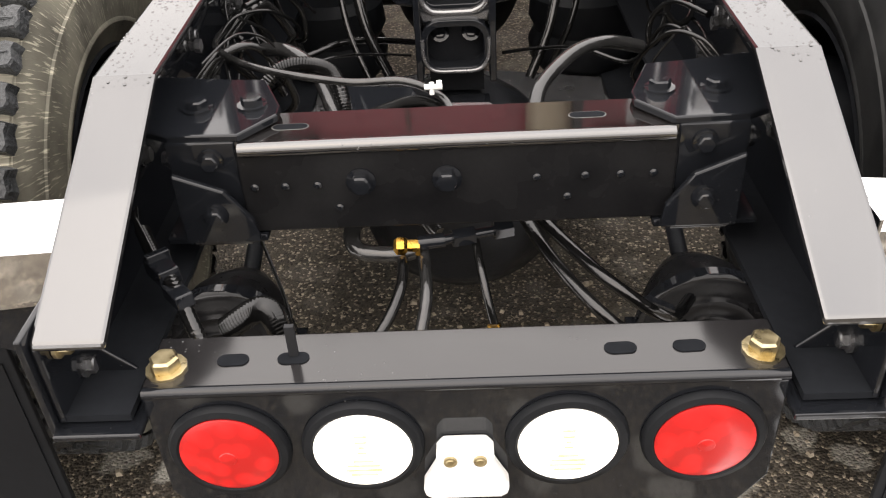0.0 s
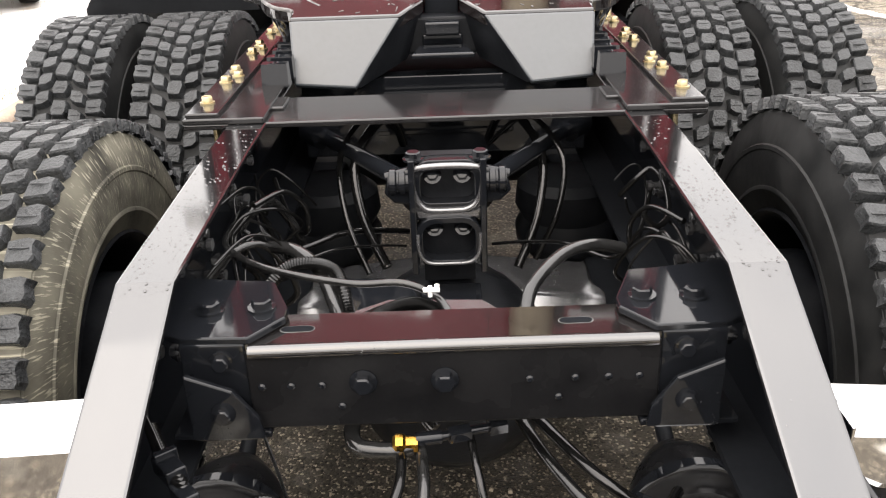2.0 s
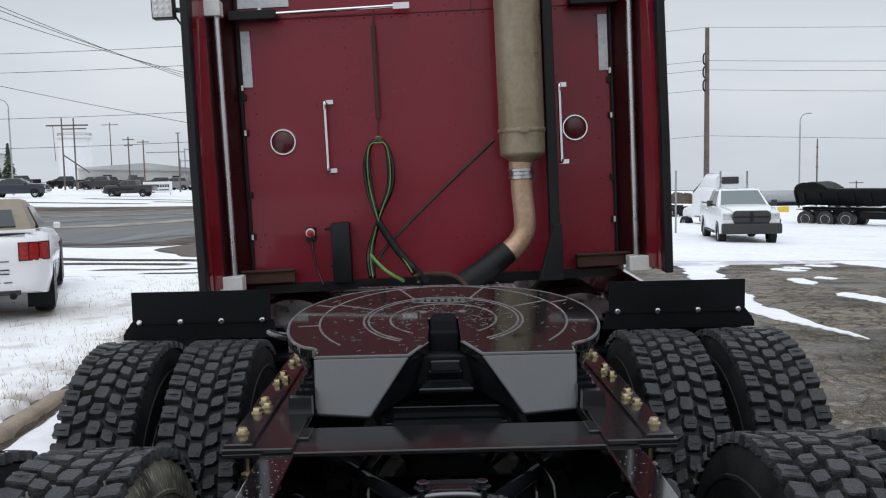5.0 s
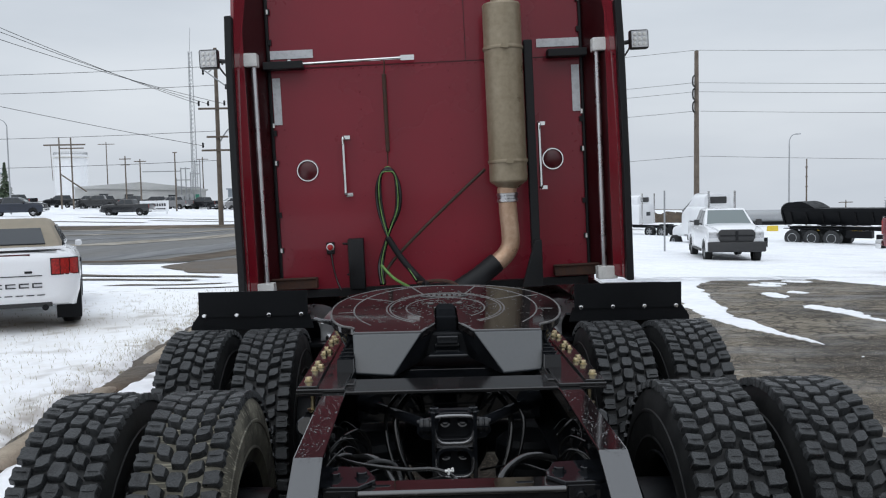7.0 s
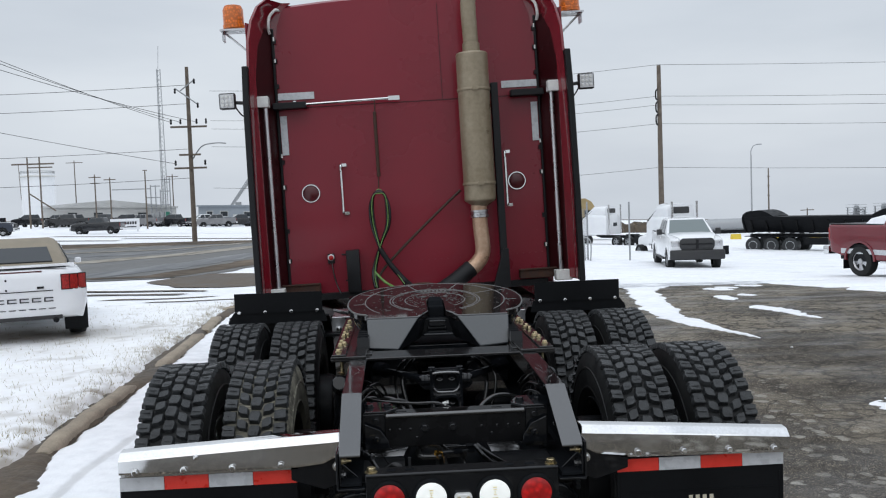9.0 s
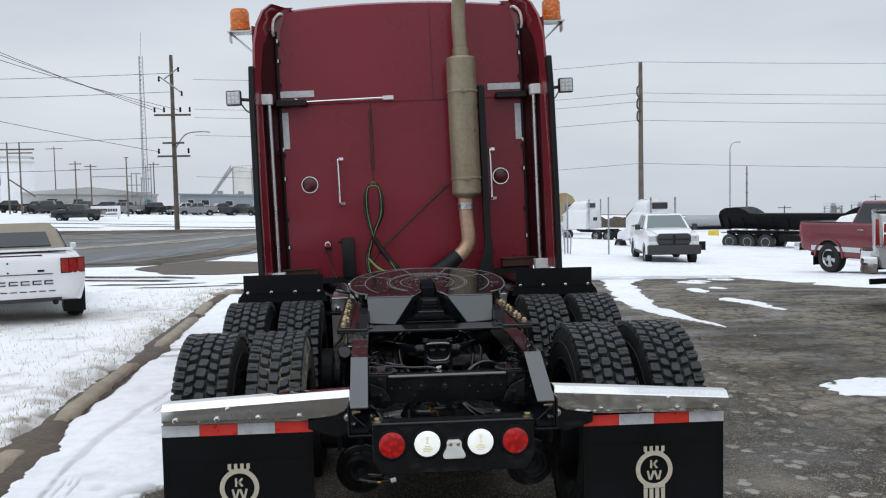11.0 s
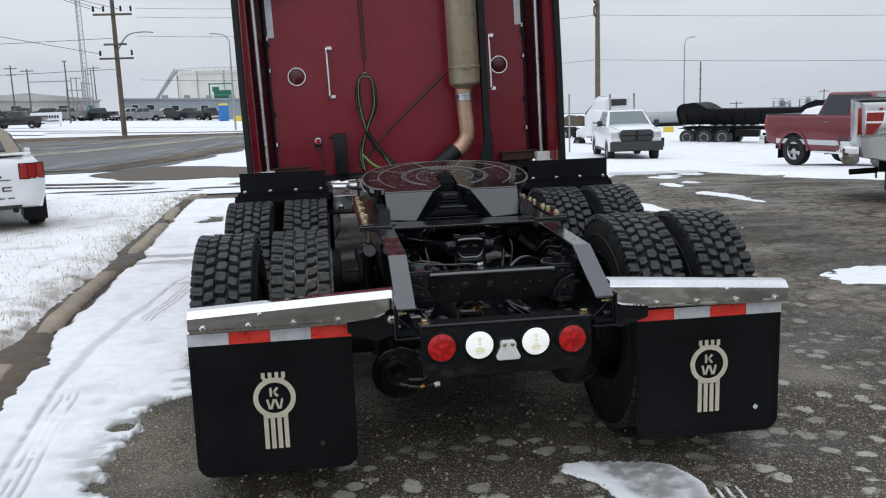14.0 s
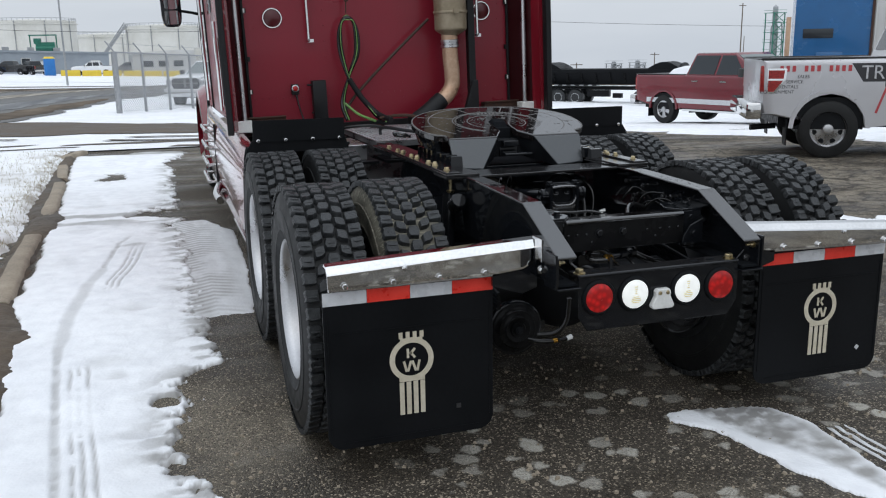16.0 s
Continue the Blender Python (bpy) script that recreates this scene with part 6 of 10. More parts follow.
for k in range(10):
    side, j = (-1, k) if k < 7 else (1, k - 7)
    x0, y0, z0 = 0.385, 0.46 + 0.045 * j, 0.93 - 0.012 * (j % 4)
    bow, drop = vr.uniform(0.03, 0.09), vr.uniform(0.02, 0.10)
    pts = [(side * x0, y0, z0), (side * (x0 - 0.03), y0 + 0.03, z0 + 0.03), (side * (x0 - bow), y0 + 0.08, z0 + 0.02), (side * (x0 - bow - 0.03), y0 + 0.15, z0 - drop), (side * (x0 - bow + 0.03), y0 + 0.20, z0 - drop - 0.07), (side * (x0 - 0.02), y0 + 0.24, z0 - drop - 0.12)]
    if j % 3 == 2:
        pts = pts[:4] + [(side * 0.22, y0 + 0.22, z0 - drop), (side * 0.15, y0 + 0.30, z0 - drop - 0.03), (side * 0.09, y0 + 0.36, z0 - drop - 0.06)]
    hose("cable", pts, vr.choice((0.0025, 0.003, 0.0035, 0.006, 0.009)), HOSE_GREY if j % 5 == 1 else HOSE, ribs=vr.choice((0, 0, 0.12)), steps=14)
for k in range(14):
    side, j = (-1, k) if k < 9 else (1, 1.6 * (k - 9))
    y0, z0, amp = 0.40 + 0.042 * j + vr.uniform(-0.02, 0.02), vr.uniform(0.84, 0.98), vr.uniform(0.02, 0.06)
    pts, x0, ph = [], 0.405 - vr.uniform(0, 0.05), vr.uniform(0, 6)
    for i in range(7):
        u = i / 6
        pts.append((side * (x0 - amp * (1 + math.sin(ph + 5 * u))), y0 + 0.26 * u + 0.03 * math.sin(ph + 9 * u), z0 - 0.05 * u + amp * math.cos(ph + 6 * u)))
    hose("thin_wire", pts, vr.choice((0.002, 0.0025, 0.0035, 0.005)), HOSE, ribs=vr.choice((0, 0, 0, 0.14)), steps=10)
for side, dx, dy, rad in ((-1, 0.0, 0.0, 0.010), (-1, 0.035, 0.03, 0.006), (1, 0.01, 0.02, 0.009), (1, 0.05, -0.02, 0.006)):
    hose("corrugated_loom", [(side * 0.10, 1.24 + dy, 0.90), (side * (0.115 + dx), 1.14 + dy, 0.99), (side * (0.15 + dx), 1.06 + dy, 1.0), (side * (0.19 + dx), 0.99 + dy, 0.94), (side * (0.175 + dx), 0.93, 0.84), (side * (0.13 + dx), 0.90 - dy, 0.74)], rad, HOSE, "black corrugated wiring loom", 0.14, 20)
fit_w = Shape()
for side in (-1, 1):
    for y, z in ((0.55, 0.96), (0.60, 0.88), (0.74, 0.985), (0.83, 0.93), (0.90, 0.985)):
        fit_w.lathe([(0.010, 0), (0.010, 0.012), (0.007, 0.014), (0.007, 0.026), (0.011, 0.028), (0.011, 0.036), (0.004, 0.038)], Matrix.Translation((side * 0.418, y, z)) @ pose(0, 0, 0, 0, -90 * side), 8)
part("hose_ferrule", fit_w, SHINE, truck)
tee = Shape().rod((-0.040, 0.365, 0.960), (-0.016, 0.365, 0.960), 0.0038).rod((-0.030, 0.365, 0.950), (-0.030, 0.365, 0.966), 0.0034).rod((-0.020, 0.365, 0.960), (-0.020, 0.365, 0.968), 0.0038)
part("tee_fitting", tee, WHITE, truck, "pale plastic tee fitting")
hose("trailer_hose", [(-0.26, 0.19, 0.66), (-0.265, 0.20, 0.57), (-0.30, 0.22, 0.515), (-0.36, 0.26, 0.50)], 0.011)
hose("trailer_hose", [(-0.40, 0.26, 0.485), (-0.36, 0.22, 0.485), (-0.315, 0.20, 0.488)], 0.009)
part("hose_end", Shape().rod((-0.322, 0.20, 0.488), (-0.305, 0.20, 0.49), 0.010, seg=10), BRASS, truck)
hose("trailer_hose", [(-0.30, 0.20, 0.49), (-0.28, 0.20, 0.491), (-0.262, 0.20, 0.492)], 0.008)
part("hose_cap", Shape().rod((-0.262, 0.20, 0.492), (-0.240, 0.20, 0.498), 0.010, seg=10), WHITE, truck, "white hose end cap")

# fifth wheel on its slider
tilt = Matrix.Translation((0, 1.345, 1.181)) @ pose(0, 0, 0, 10.9)
half = [(0.10, 0.0), (0.358, 0.0), (0.362, 0.055), (0.41, 0.085), (0.445, 0.14), (0.464, 0.22), (0.462, 0.31), (0.435, 0.395), (0.38, 0.47), (0.30, 0.53), (0.20, 0.567), (0.10, 0.583)]
smooth_half = half[:2]
for i in range(2, len(half)):
    p0, p1, p2, p3 = half[i - 2 if i > 2 else 1], half[i - 1], half[i], half[i + 1] if i + 1 < len(half) else (-0.0, 0.587)
    for k in range(1, 5):
        u = k / 4
        smooth_half.append(tuple(0.5 * (2 * b + (c - a) * u + (2 * a - 5 * b + 4 * c - d) * u * u + (3 * b - a - 3 * c + d) * u**3) for a, b, c, d in zip(p0, p1, p2, p3)))
half = smooth_half
top_out = half + [(0.0, 0.587)] + [(-x, y) for x, y in reversed(half)] + [(-0.045, 0.10), (-0.042, 0.28), (0.0, 0.295), (0.042, 0.28), (0.045, 0.10)]
fw = Shape().prism(top_out, tilt @ Matrix.Translation((0, 0, -0.035)), 0.035)
fifth = part("fifth_wheel", fw, PLATE, truck, "greasy black fifth wheel plate tilted back", bevel=0.006)
wear, wr = Shape(), random.Random(5)
for k in range(520):
    a, r = wr.uniform(0, 6.28), abs(wr.gauss(0, 0.16)) if k % 3 else wr.uniform(0.1, 0.44)
    x, y = r * math.cos(a), 0.30 + 0.75 * r * math.sin(a)
    if 0.02 < y < 0.55 and (abs(x) > 0.06 or y > 0.32):
        wear.box((0, 0, 0), (wr.uniform(0.003, 0.016) * (1 if k % 7 else 2.2), wr.uniform(0.0012, 0.003), 0.0012), (tilt @ Matrix.Translation((x, y, 0.0005)) @ pose(0, 0, 0, 0, 0, wr.gauss(0, 50))).to_3x3())
        c = tilt @ Vector((x, y, 0.0005))
        wear.v[-8:] = [tuple(Vector(v) + c) for v in wear.v[-8:]]
tagged(part("wear_mark", wear, WORN_RIDGE, fifth, "pale scrapes in the grease"), kind="stuff")
part("mounting_plate", Shape().box((0, 1.90, 0.975), (0.69, 1.0, 0.02)), MATT, truck, "dark plate under the fifth wheel")
skirt = Shape()
rim_in = [(x * 0.97, 0.29 + (y - 0.29) * 0.97) for x, y in half[8:]] + [(0, 0.570)]
for side in (-1, 1):
    line = [(side * x, y) for x, y in rim_in]
    skirt.loft([[tilt @ Vector((x, y, 0.0 - 0.036)), tilt @ Vector((x * 0.96, 0.29 + (y - 0.29) * 0.96, -0.036)), tilt @ Vector((x * 0.93, 0.29 + (y - 0.29) * 0.93, -0.10)), tilt @ Vector((x * 0.95, 0.29 + (y - 0.29) * 0.95, -0.10))] for x, y in line])
part("skirt", skirt, CHASSIS, fifth)
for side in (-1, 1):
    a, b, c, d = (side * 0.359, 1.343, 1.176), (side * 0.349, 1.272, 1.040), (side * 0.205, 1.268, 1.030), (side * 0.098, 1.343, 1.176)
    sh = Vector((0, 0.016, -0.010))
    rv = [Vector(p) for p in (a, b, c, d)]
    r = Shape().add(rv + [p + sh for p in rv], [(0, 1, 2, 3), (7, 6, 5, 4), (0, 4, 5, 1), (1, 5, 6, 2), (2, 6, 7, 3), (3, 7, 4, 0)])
    part("ramp", r, RAMP, fifth, "sloping pick-up ramp with sky sheen in its colour", bevel=0.005)
    inner = Shape().add([(side * 0.205, 1.272, 1.030), (side * 0.098, 1.345, 1.174), (side * 0.045, 1.45, 1.20), (side * 0.042, 1.62, 1.235), (side * 0.050, 1.62, 1.10), (side * 0.09, 1.42, 1.06), (side * 0.195, 1.285, 1.026)], [(0, 1, 2, 5, 6), (2, 3, 4, 5)])
    part("throat_wall", inner, CHASSIS_DULL, fifth)
thr = Shape().prism([(-0.075, 1.30), (0.075, 1.30), (0.055, 1.40), (-0.055, 1.40)], Matrix.Translation((0, 0, 1.085)), 0.012)
thr.box((0, 1.42, 1.135), (0.085, 0.04, 0.03)).box((0, 1.50, 1.09), (0.10, 0.12, 0.05))
part("yoke", thr, CHASSIS, fifth, bevel=0.004)
jaw = Shape().add([tilt @ Vector(p) for p in ((-0.040, 0.20, -0.01), (0.040, 0.20, -0.01), (0.040, 0.29, 0.0), (-0.040, 0.29, 0.0), (-0.034, 0.222, 0.012), (0.034, 0.222, 0.012), (0.028, 0.278, 0.018), (-0.028, 0.278, 0.018))], [(4, 5, 6, 7), (0, 1, 5, 4), (1, 2, 6, 5), (2, 3, 7, 6), (3, 0, 4, 7)])
jaw.box((0, 1.56, 1.18), (0.085, 0.10, 0.06))
part("jaw", jaw, MATT, fifth, "black locking jaw", bevel=0.006)
gro = Shape()
ctr = (0.0, 0.272)
for r, spans in ((0.160, ((-52, 232),)), (0.226, ((-58, 238),)), (0.240, ((-58, 238),)), (0.372, ((-38, 218),))):
    for a0, a1 in spans:
        pts = [tilt @ Vector((ctr[0] + r * math.cos(radians(a)), ctr[1] + 0.84 * r * math.sin(radians(a)), -0.0046)) for a in np.linspace(a0, a1, max(3, int((a1 - a0) / 9)))]
        gro.tube(pts, 0.006, 10, 2)
for a in (28, 68, 112, 152):
    c, s = math.cos(radians(a)), math.sin(radians(a))
    gro.tube([tilt @ Vector((ctr[0] + r * c, ctr[1] + 0.84 * r * s, -0.0046)) for r in (0.240, 0.31, 0.372)], 0.006, 10, 2)
for a in (-6, 24, 156, 186):
    c, s = math.cos(radians(a)), math.sin(radians(a))
    gro.tube([tilt @ Vector((ctr[0] + r * c, ctr[1] + 0.84 * r * s, -0.0046)) for r in (0.372, 0.40, 0.435)], 0.006, 10, 2)
gro.tube([tilt @ Vector((x * 0.992, 0.29 + (y - 0.29) * 0.992, -0.0035)) for x, y in half[4:] + [(0.0, 0.586)] + [(-x, y) for x, y in reversed(half[4:])]], 0.005, 8, 1)
part("grease_groove", gro, WORN_RIDGE, fifth, "worn shiny ridge")
mk = Shape().lathe([(0.012, -0.001), (0.012, 0.003), (0.006, 0.003)], tilt @ Matrix.Translation((-0.06, 0.33, 0)), 14).lathe([(0.012, -0.001), (0.012, 0.003), (0.006, 0.003)], tilt @ Matrix.Translation((0.06, 0.33, 0)), 14)
for k in range(7):
    mk.box(tilt @ Vector(((k - 3) * 0.022, 0.435, 0.001)), (0.013, 0.016, 0.004), tilt.to_3x3())
mk.tube([tilt @ Vector((0.10 * math.cos(a), 0.435 + 0.020 * math.sin(a), 0.0008)) for a in np.linspace(0, 2 * math.pi, 17)], 0.003, 6, 2)
part("raised_mark", mk, WORN_RIDGE, fifth, "raised cast maker's mark bars")
ped = Shape().box((0, 1.62, 1.11), (0.60, 0.34, 0.09)).box((-0.36, 1.60, 1.12), (0.05, 0.16, 0.16)).box((0.36, 1.60, 1.12), (0.05, 0.16, 0.16))
part("pedestal", ped, CHASSIS_DULL, fifth, bevel=0.006)
rel = Shape().tube([(-0.46, 1.78, 1.16), (-0.52, 1.76, 1.17), (-0.545, 1.70, 1.19), (-0.52, 1.64, 1.19), (-0.47, 1.66, 1.17)], 0.008, 8)
part("release_handle", rel, SHINE, fifth, "bent steel release handle")
base = Shape().box((0, 1.02, 1.0465), (1.03, 0.19, 0.012))
for side in (-1, 1):
    base.box((side * 0.435, 1.62, 1.0585), (0.16, 1.40, 0.012)).box((side * 0.478, 1.58, 1.068), (0.065, 1.30, 0.010)).box((side * 0.405, 1.055, 1.0555), (0.15, 0.085, 0.008))
slider = part("slider_base", base, SLIDER, truck, "glossy black slider base plate", bevel=0.003)
teeth = Shape()
for side in (-1, 1):
    for k in range(8):
        teeth.box((side * 0.375, 1.20 + 0.075 * k, 1.085), (0.06, 0.042, 0.05), taper=(0.95, 0.7))
part("rack_tooth", teeth, CHASSIS, slider)
zb = Shape()
for side in (-1, 1):
    for y in (1.01, 1.185, 1.29, 1.49, 1.59, 1.76, 1.86, 2.05):
        zb.bolt((side * 0.484, y, 1.073), (0, 0, 1), 0.0108, 0.015)
    for y in (1.24, 1.54, 1.80):
        zb.bolt((side * 0.468, y, 1.073), (0, 0, 1), 0.0100, 0.013)
part("zinc_bolt", zb, ZINC, slider, "gold zinc-plated bolt")
under = Shape()
for side in (-1, 1):
    under.tube([(side * 0.47, 1.0, 1.03), (side * 0.47, 1.0, 0.97)], 0.008).bolt((side * 0.47, 1.0, 0.98), (0, 0, -1), 0.014)
part("bolt_tail", under, ZINC, slider)

# black half guards ahead of the front pair of wheels
for side in (-1, 1):
    g = Shape().box((side * 0.938, 2.404, 1.168), (0.540, 0.008, 0.125))
    g.prism([(side * 0.66, 1.112), (side * 1.215, 1.112), (side * 1.25, 1.06), (side * 1.25, 1.04), (side * 0.64, 1.04)], Matrix.Translation((0, 2.409, 0)) @ XZ, 0.006)
    rings = []
    for a in np.linspace(69, 8, 9):
        y, z = FRONT_AXLE + 0.05 + 0.60 * math.cos(radians(a)), WHEEL_R + 0.575 * math.sin(radians(a))
        rings.append([(side * 0.63, y, z), (side * 1.25, y, z), (side * 1.25, y + 0.008, z + 0.008), (side * 0.63, y + 0.008, z + 0.008)])
    g.loft(rings)
    guard = part("wheel_guard", g, FLAP, truck, "flat black quarter fender")
    b = Shape()
    for k in range(4):
        b.bolt((side * (0.70 + 0.16 * k), 2.399, 1.112), (0, -1, 0), 0.0078, 0.007)
    part("bolt", b, CHROME, guard)

# deck plate, steps, tanks and skirts
deck = Shape().box((0, 3.17, 1.054), (0.86, 1.18, 0.008)).box((0, 2.583, 1.040), (0.86, 0.006, 0.034))
for side in (-1, 1):
    deck.box((side * 0.427, 3.17, 1.040), (0.006, 1.18, 0.034))
dk = part("deck_plate", deck, ALU, truck, "perforated aluminium deck plate")
tr = Shape()
for i in range(25):
    for j in range(30):
        tr.box((-0.405 + i * 0.034, 2.61 + j * 0.038, 1.0595), (0.020, 0.007, 0.004), pose(0, 0, 0, 0, 0, 45 if (i + j) % 2 else -45).to_3x3())
tagged(part("raised_tread", tr, ALU, dk), kind="stuff")
for side in (-1, 1):
    step = part("battery_box", Shape().prism([(side * 0.505, 2.52), (side * 0.62, 2.50), (side * 0.62, 2.95), (side * 0.505, 2.98)], Matrix.Translation((0, 0, 0.955)), 0.095), ALU, truck, "small bare aluminium step box", bevel=0.004)
    part("cap", Shape().lathe([(0.0001, 0.03), (0.016, 0.028), (0.019, 0.02), (0.019, 0)], Matrix.Translation((side * 0.575, 2.50, 0.975)) @ FACE, 16), CHROME, step, "round bright cap")
    part("step_bracket", Shape().box((side * 0.56, 2.60, 0.945), (0.22, 0.34, 0.016)), CHASSIS_DULL, step)
hose("deck_handle", [(-0.30, 2.98, 1.06), (-0.30, 2.98, 1.10), (-0.28, 2.90, 1.115), (-0.22, 2.72, 1.11), (-0.14, 2.66, 1.10)], 0.011, TRIM_BLACK, "black bent handle", parent=dk)
chas = Shape().box((0, 3.3, 0.92), (0.86, 0.5, 0.20)).box((0, 3.0, 0.95), (0.84, 0.10, 0.16))
part("front_crossmember", chas, CHASSIS_DULL, truck)
for side in (-1, 1):
    t = Shape().lathe([(0.0001, 0), (0.28, 0.0), (0.30, 0.03), (0.30, 1.5), (0.28, 1.53), (0.0001, 1.53)], Matrix.Translation((side * 0.86, 4.15, 0.66)) @ pose(0, 0, 0, -90), 28)
    part("fuel_tank", t, ALU, truck, "cylindrical aluminium fuel tank")
    st = Shape().box((side * 1.10, 4.6, 0.45), (0.22, 0.9, 0.03)).box((side * 1.10, 4.6, 0.80), (0.22, 0.9, 0.03))
    part("cab_step", st, CHROME, truck, "chrome tread step")
    sk = Shape()
    rings = []
    for y, top, low, bulge in ((2.84, 0.98, 0.62, 0.0), (2.90, 1.00, 0.50, 0.015), (3.1, 1.02, 0.38, 0.03), (3.6, 1.04, 0.32, 0.04), (4.6, 1.06, 0.31, 0.04), (5.6, 1.07, 0.31, 0.035), (7.0, 1.08, 0.34, 0.02)):
        mid_z = (top + low) / 2
        rings.append([(side * x, y, z) for x, z in ((1.165, top), (1.200 + bulge * 0.4, top - 0.04), (1.205 + bulge, mid_z + 0.10), (1.205 + bulge * 0.9, mid_z - 0.12), (1.195 + bulge * 0.3, low + 0.05), (1.16, low), (1.14, low), (1.165, mid_z), (1.14, top))])
    sk.loft(rings)
    skirt = part("side_skirt", sk, RED_GLOSS, truck, "glossy dark red side fairing", smooth=60)
    tr = Shape().box((side * 1.214, 4.9, 0.36), (0.016, 3.6, 0.03))
    part("skirt_trim", tr, CHROME, skirt)
    for k in range(4):
        z = 0.42 + 0.16 * k
        part("step_rung", Shape().rod((side * 1.30, 5.75, z), (side * 1.30, 6.55, z), 0.018).rod((side * 1.22, 5.78, z), (side * 1.31, 5.78, z), 0.014).rod((side * 1.22, 6.52, z), (side * 1.31, 6.52, z), 0.014), CHROME, skirt, "chrome step rung")
    part("tank_strap_pipe", Shape().tube([(side * 1.23, 5.5, 0.42), (side * 1.27, 5.3, 0.38), (side * 1.26, 5.0, 0.36)], 0.035, 12), CHROME, skirt, "short chrome pipe")
    seam = Shape()
    seam.box((side * 1.232, 5.6, 0.70), (0.022, 0.006, 0.56))
    part("panel_seam", seam, TRIM_BLACK, skirt)

# ---- cab and sleeper; the body leans a little on its springs
LEAN = Matrix.Translation((0, 0, 1.1)) @ pose(0, 0, 0, 0, -1.7, 0) @ Matrix.Translation((0, 0, -1.1))


def body_ring(y, half_w, low, high, r_top=0.22, crown=0.06):
    pts = [(-half_w, y, low), (-half_w, y, low + 0.3)]
    for a in np.linspace(180, 100, 6):
        pts.append((-half_w + r_top + r_top * math.cos(radians(a)), y, high - r_top + r_top * math.sin(radians(a))))
    for x in np.linspace(-half_w + r_top, half_w - r_top, 7)[1:-1]:
        pts.append((x, y, high + crown * (1 - (x / (half_w - r_top)) ** 2)))
    for a in np.linspace(80, 0, 6):
        pts.append((half_w - r_top + r_top * math.cos(radians(a)), y, high - r_top + r_top * math.sin(radians(a))))
    return pts + [(half_w, y, low + 0.3), (half_w, y, low)]


cab = Shape().loft([body_ring(3.99, 1.06, 1.07, 3.36, 0.10, 0.05), body_ring(4.02, 1.09, 1.05, 3.38, 0.12, 0.05), body_ring(4.6, 1.19, 1.02, 3.42), body_ring(6.0, 1.19, 1.02, 3.46), body_ring(6.4, 1.16, 1.0, 3.1), body_ring(7.3, 1.08, 1.0, 2.75), body_ring(7.55, 1.02, 1.0, 2.1)])
cab_ob = part("cab", cab, RED, truck, "dark red sleeper cab body", smooth=30)
cab_ob.matrix_basis = LEAN
hood = Shape().loft([body_ring(7.5, 0.98, 0.95, 1.9, 0.25, 0.05), body_ring(8.4, 0.80, 0.9, 1.75, 0.25, 0.05), body_ring(9.3, 0.68, 0.8, 1.6, 0.25, 0.05)])
part("hood", hood, RED, cab_ob)
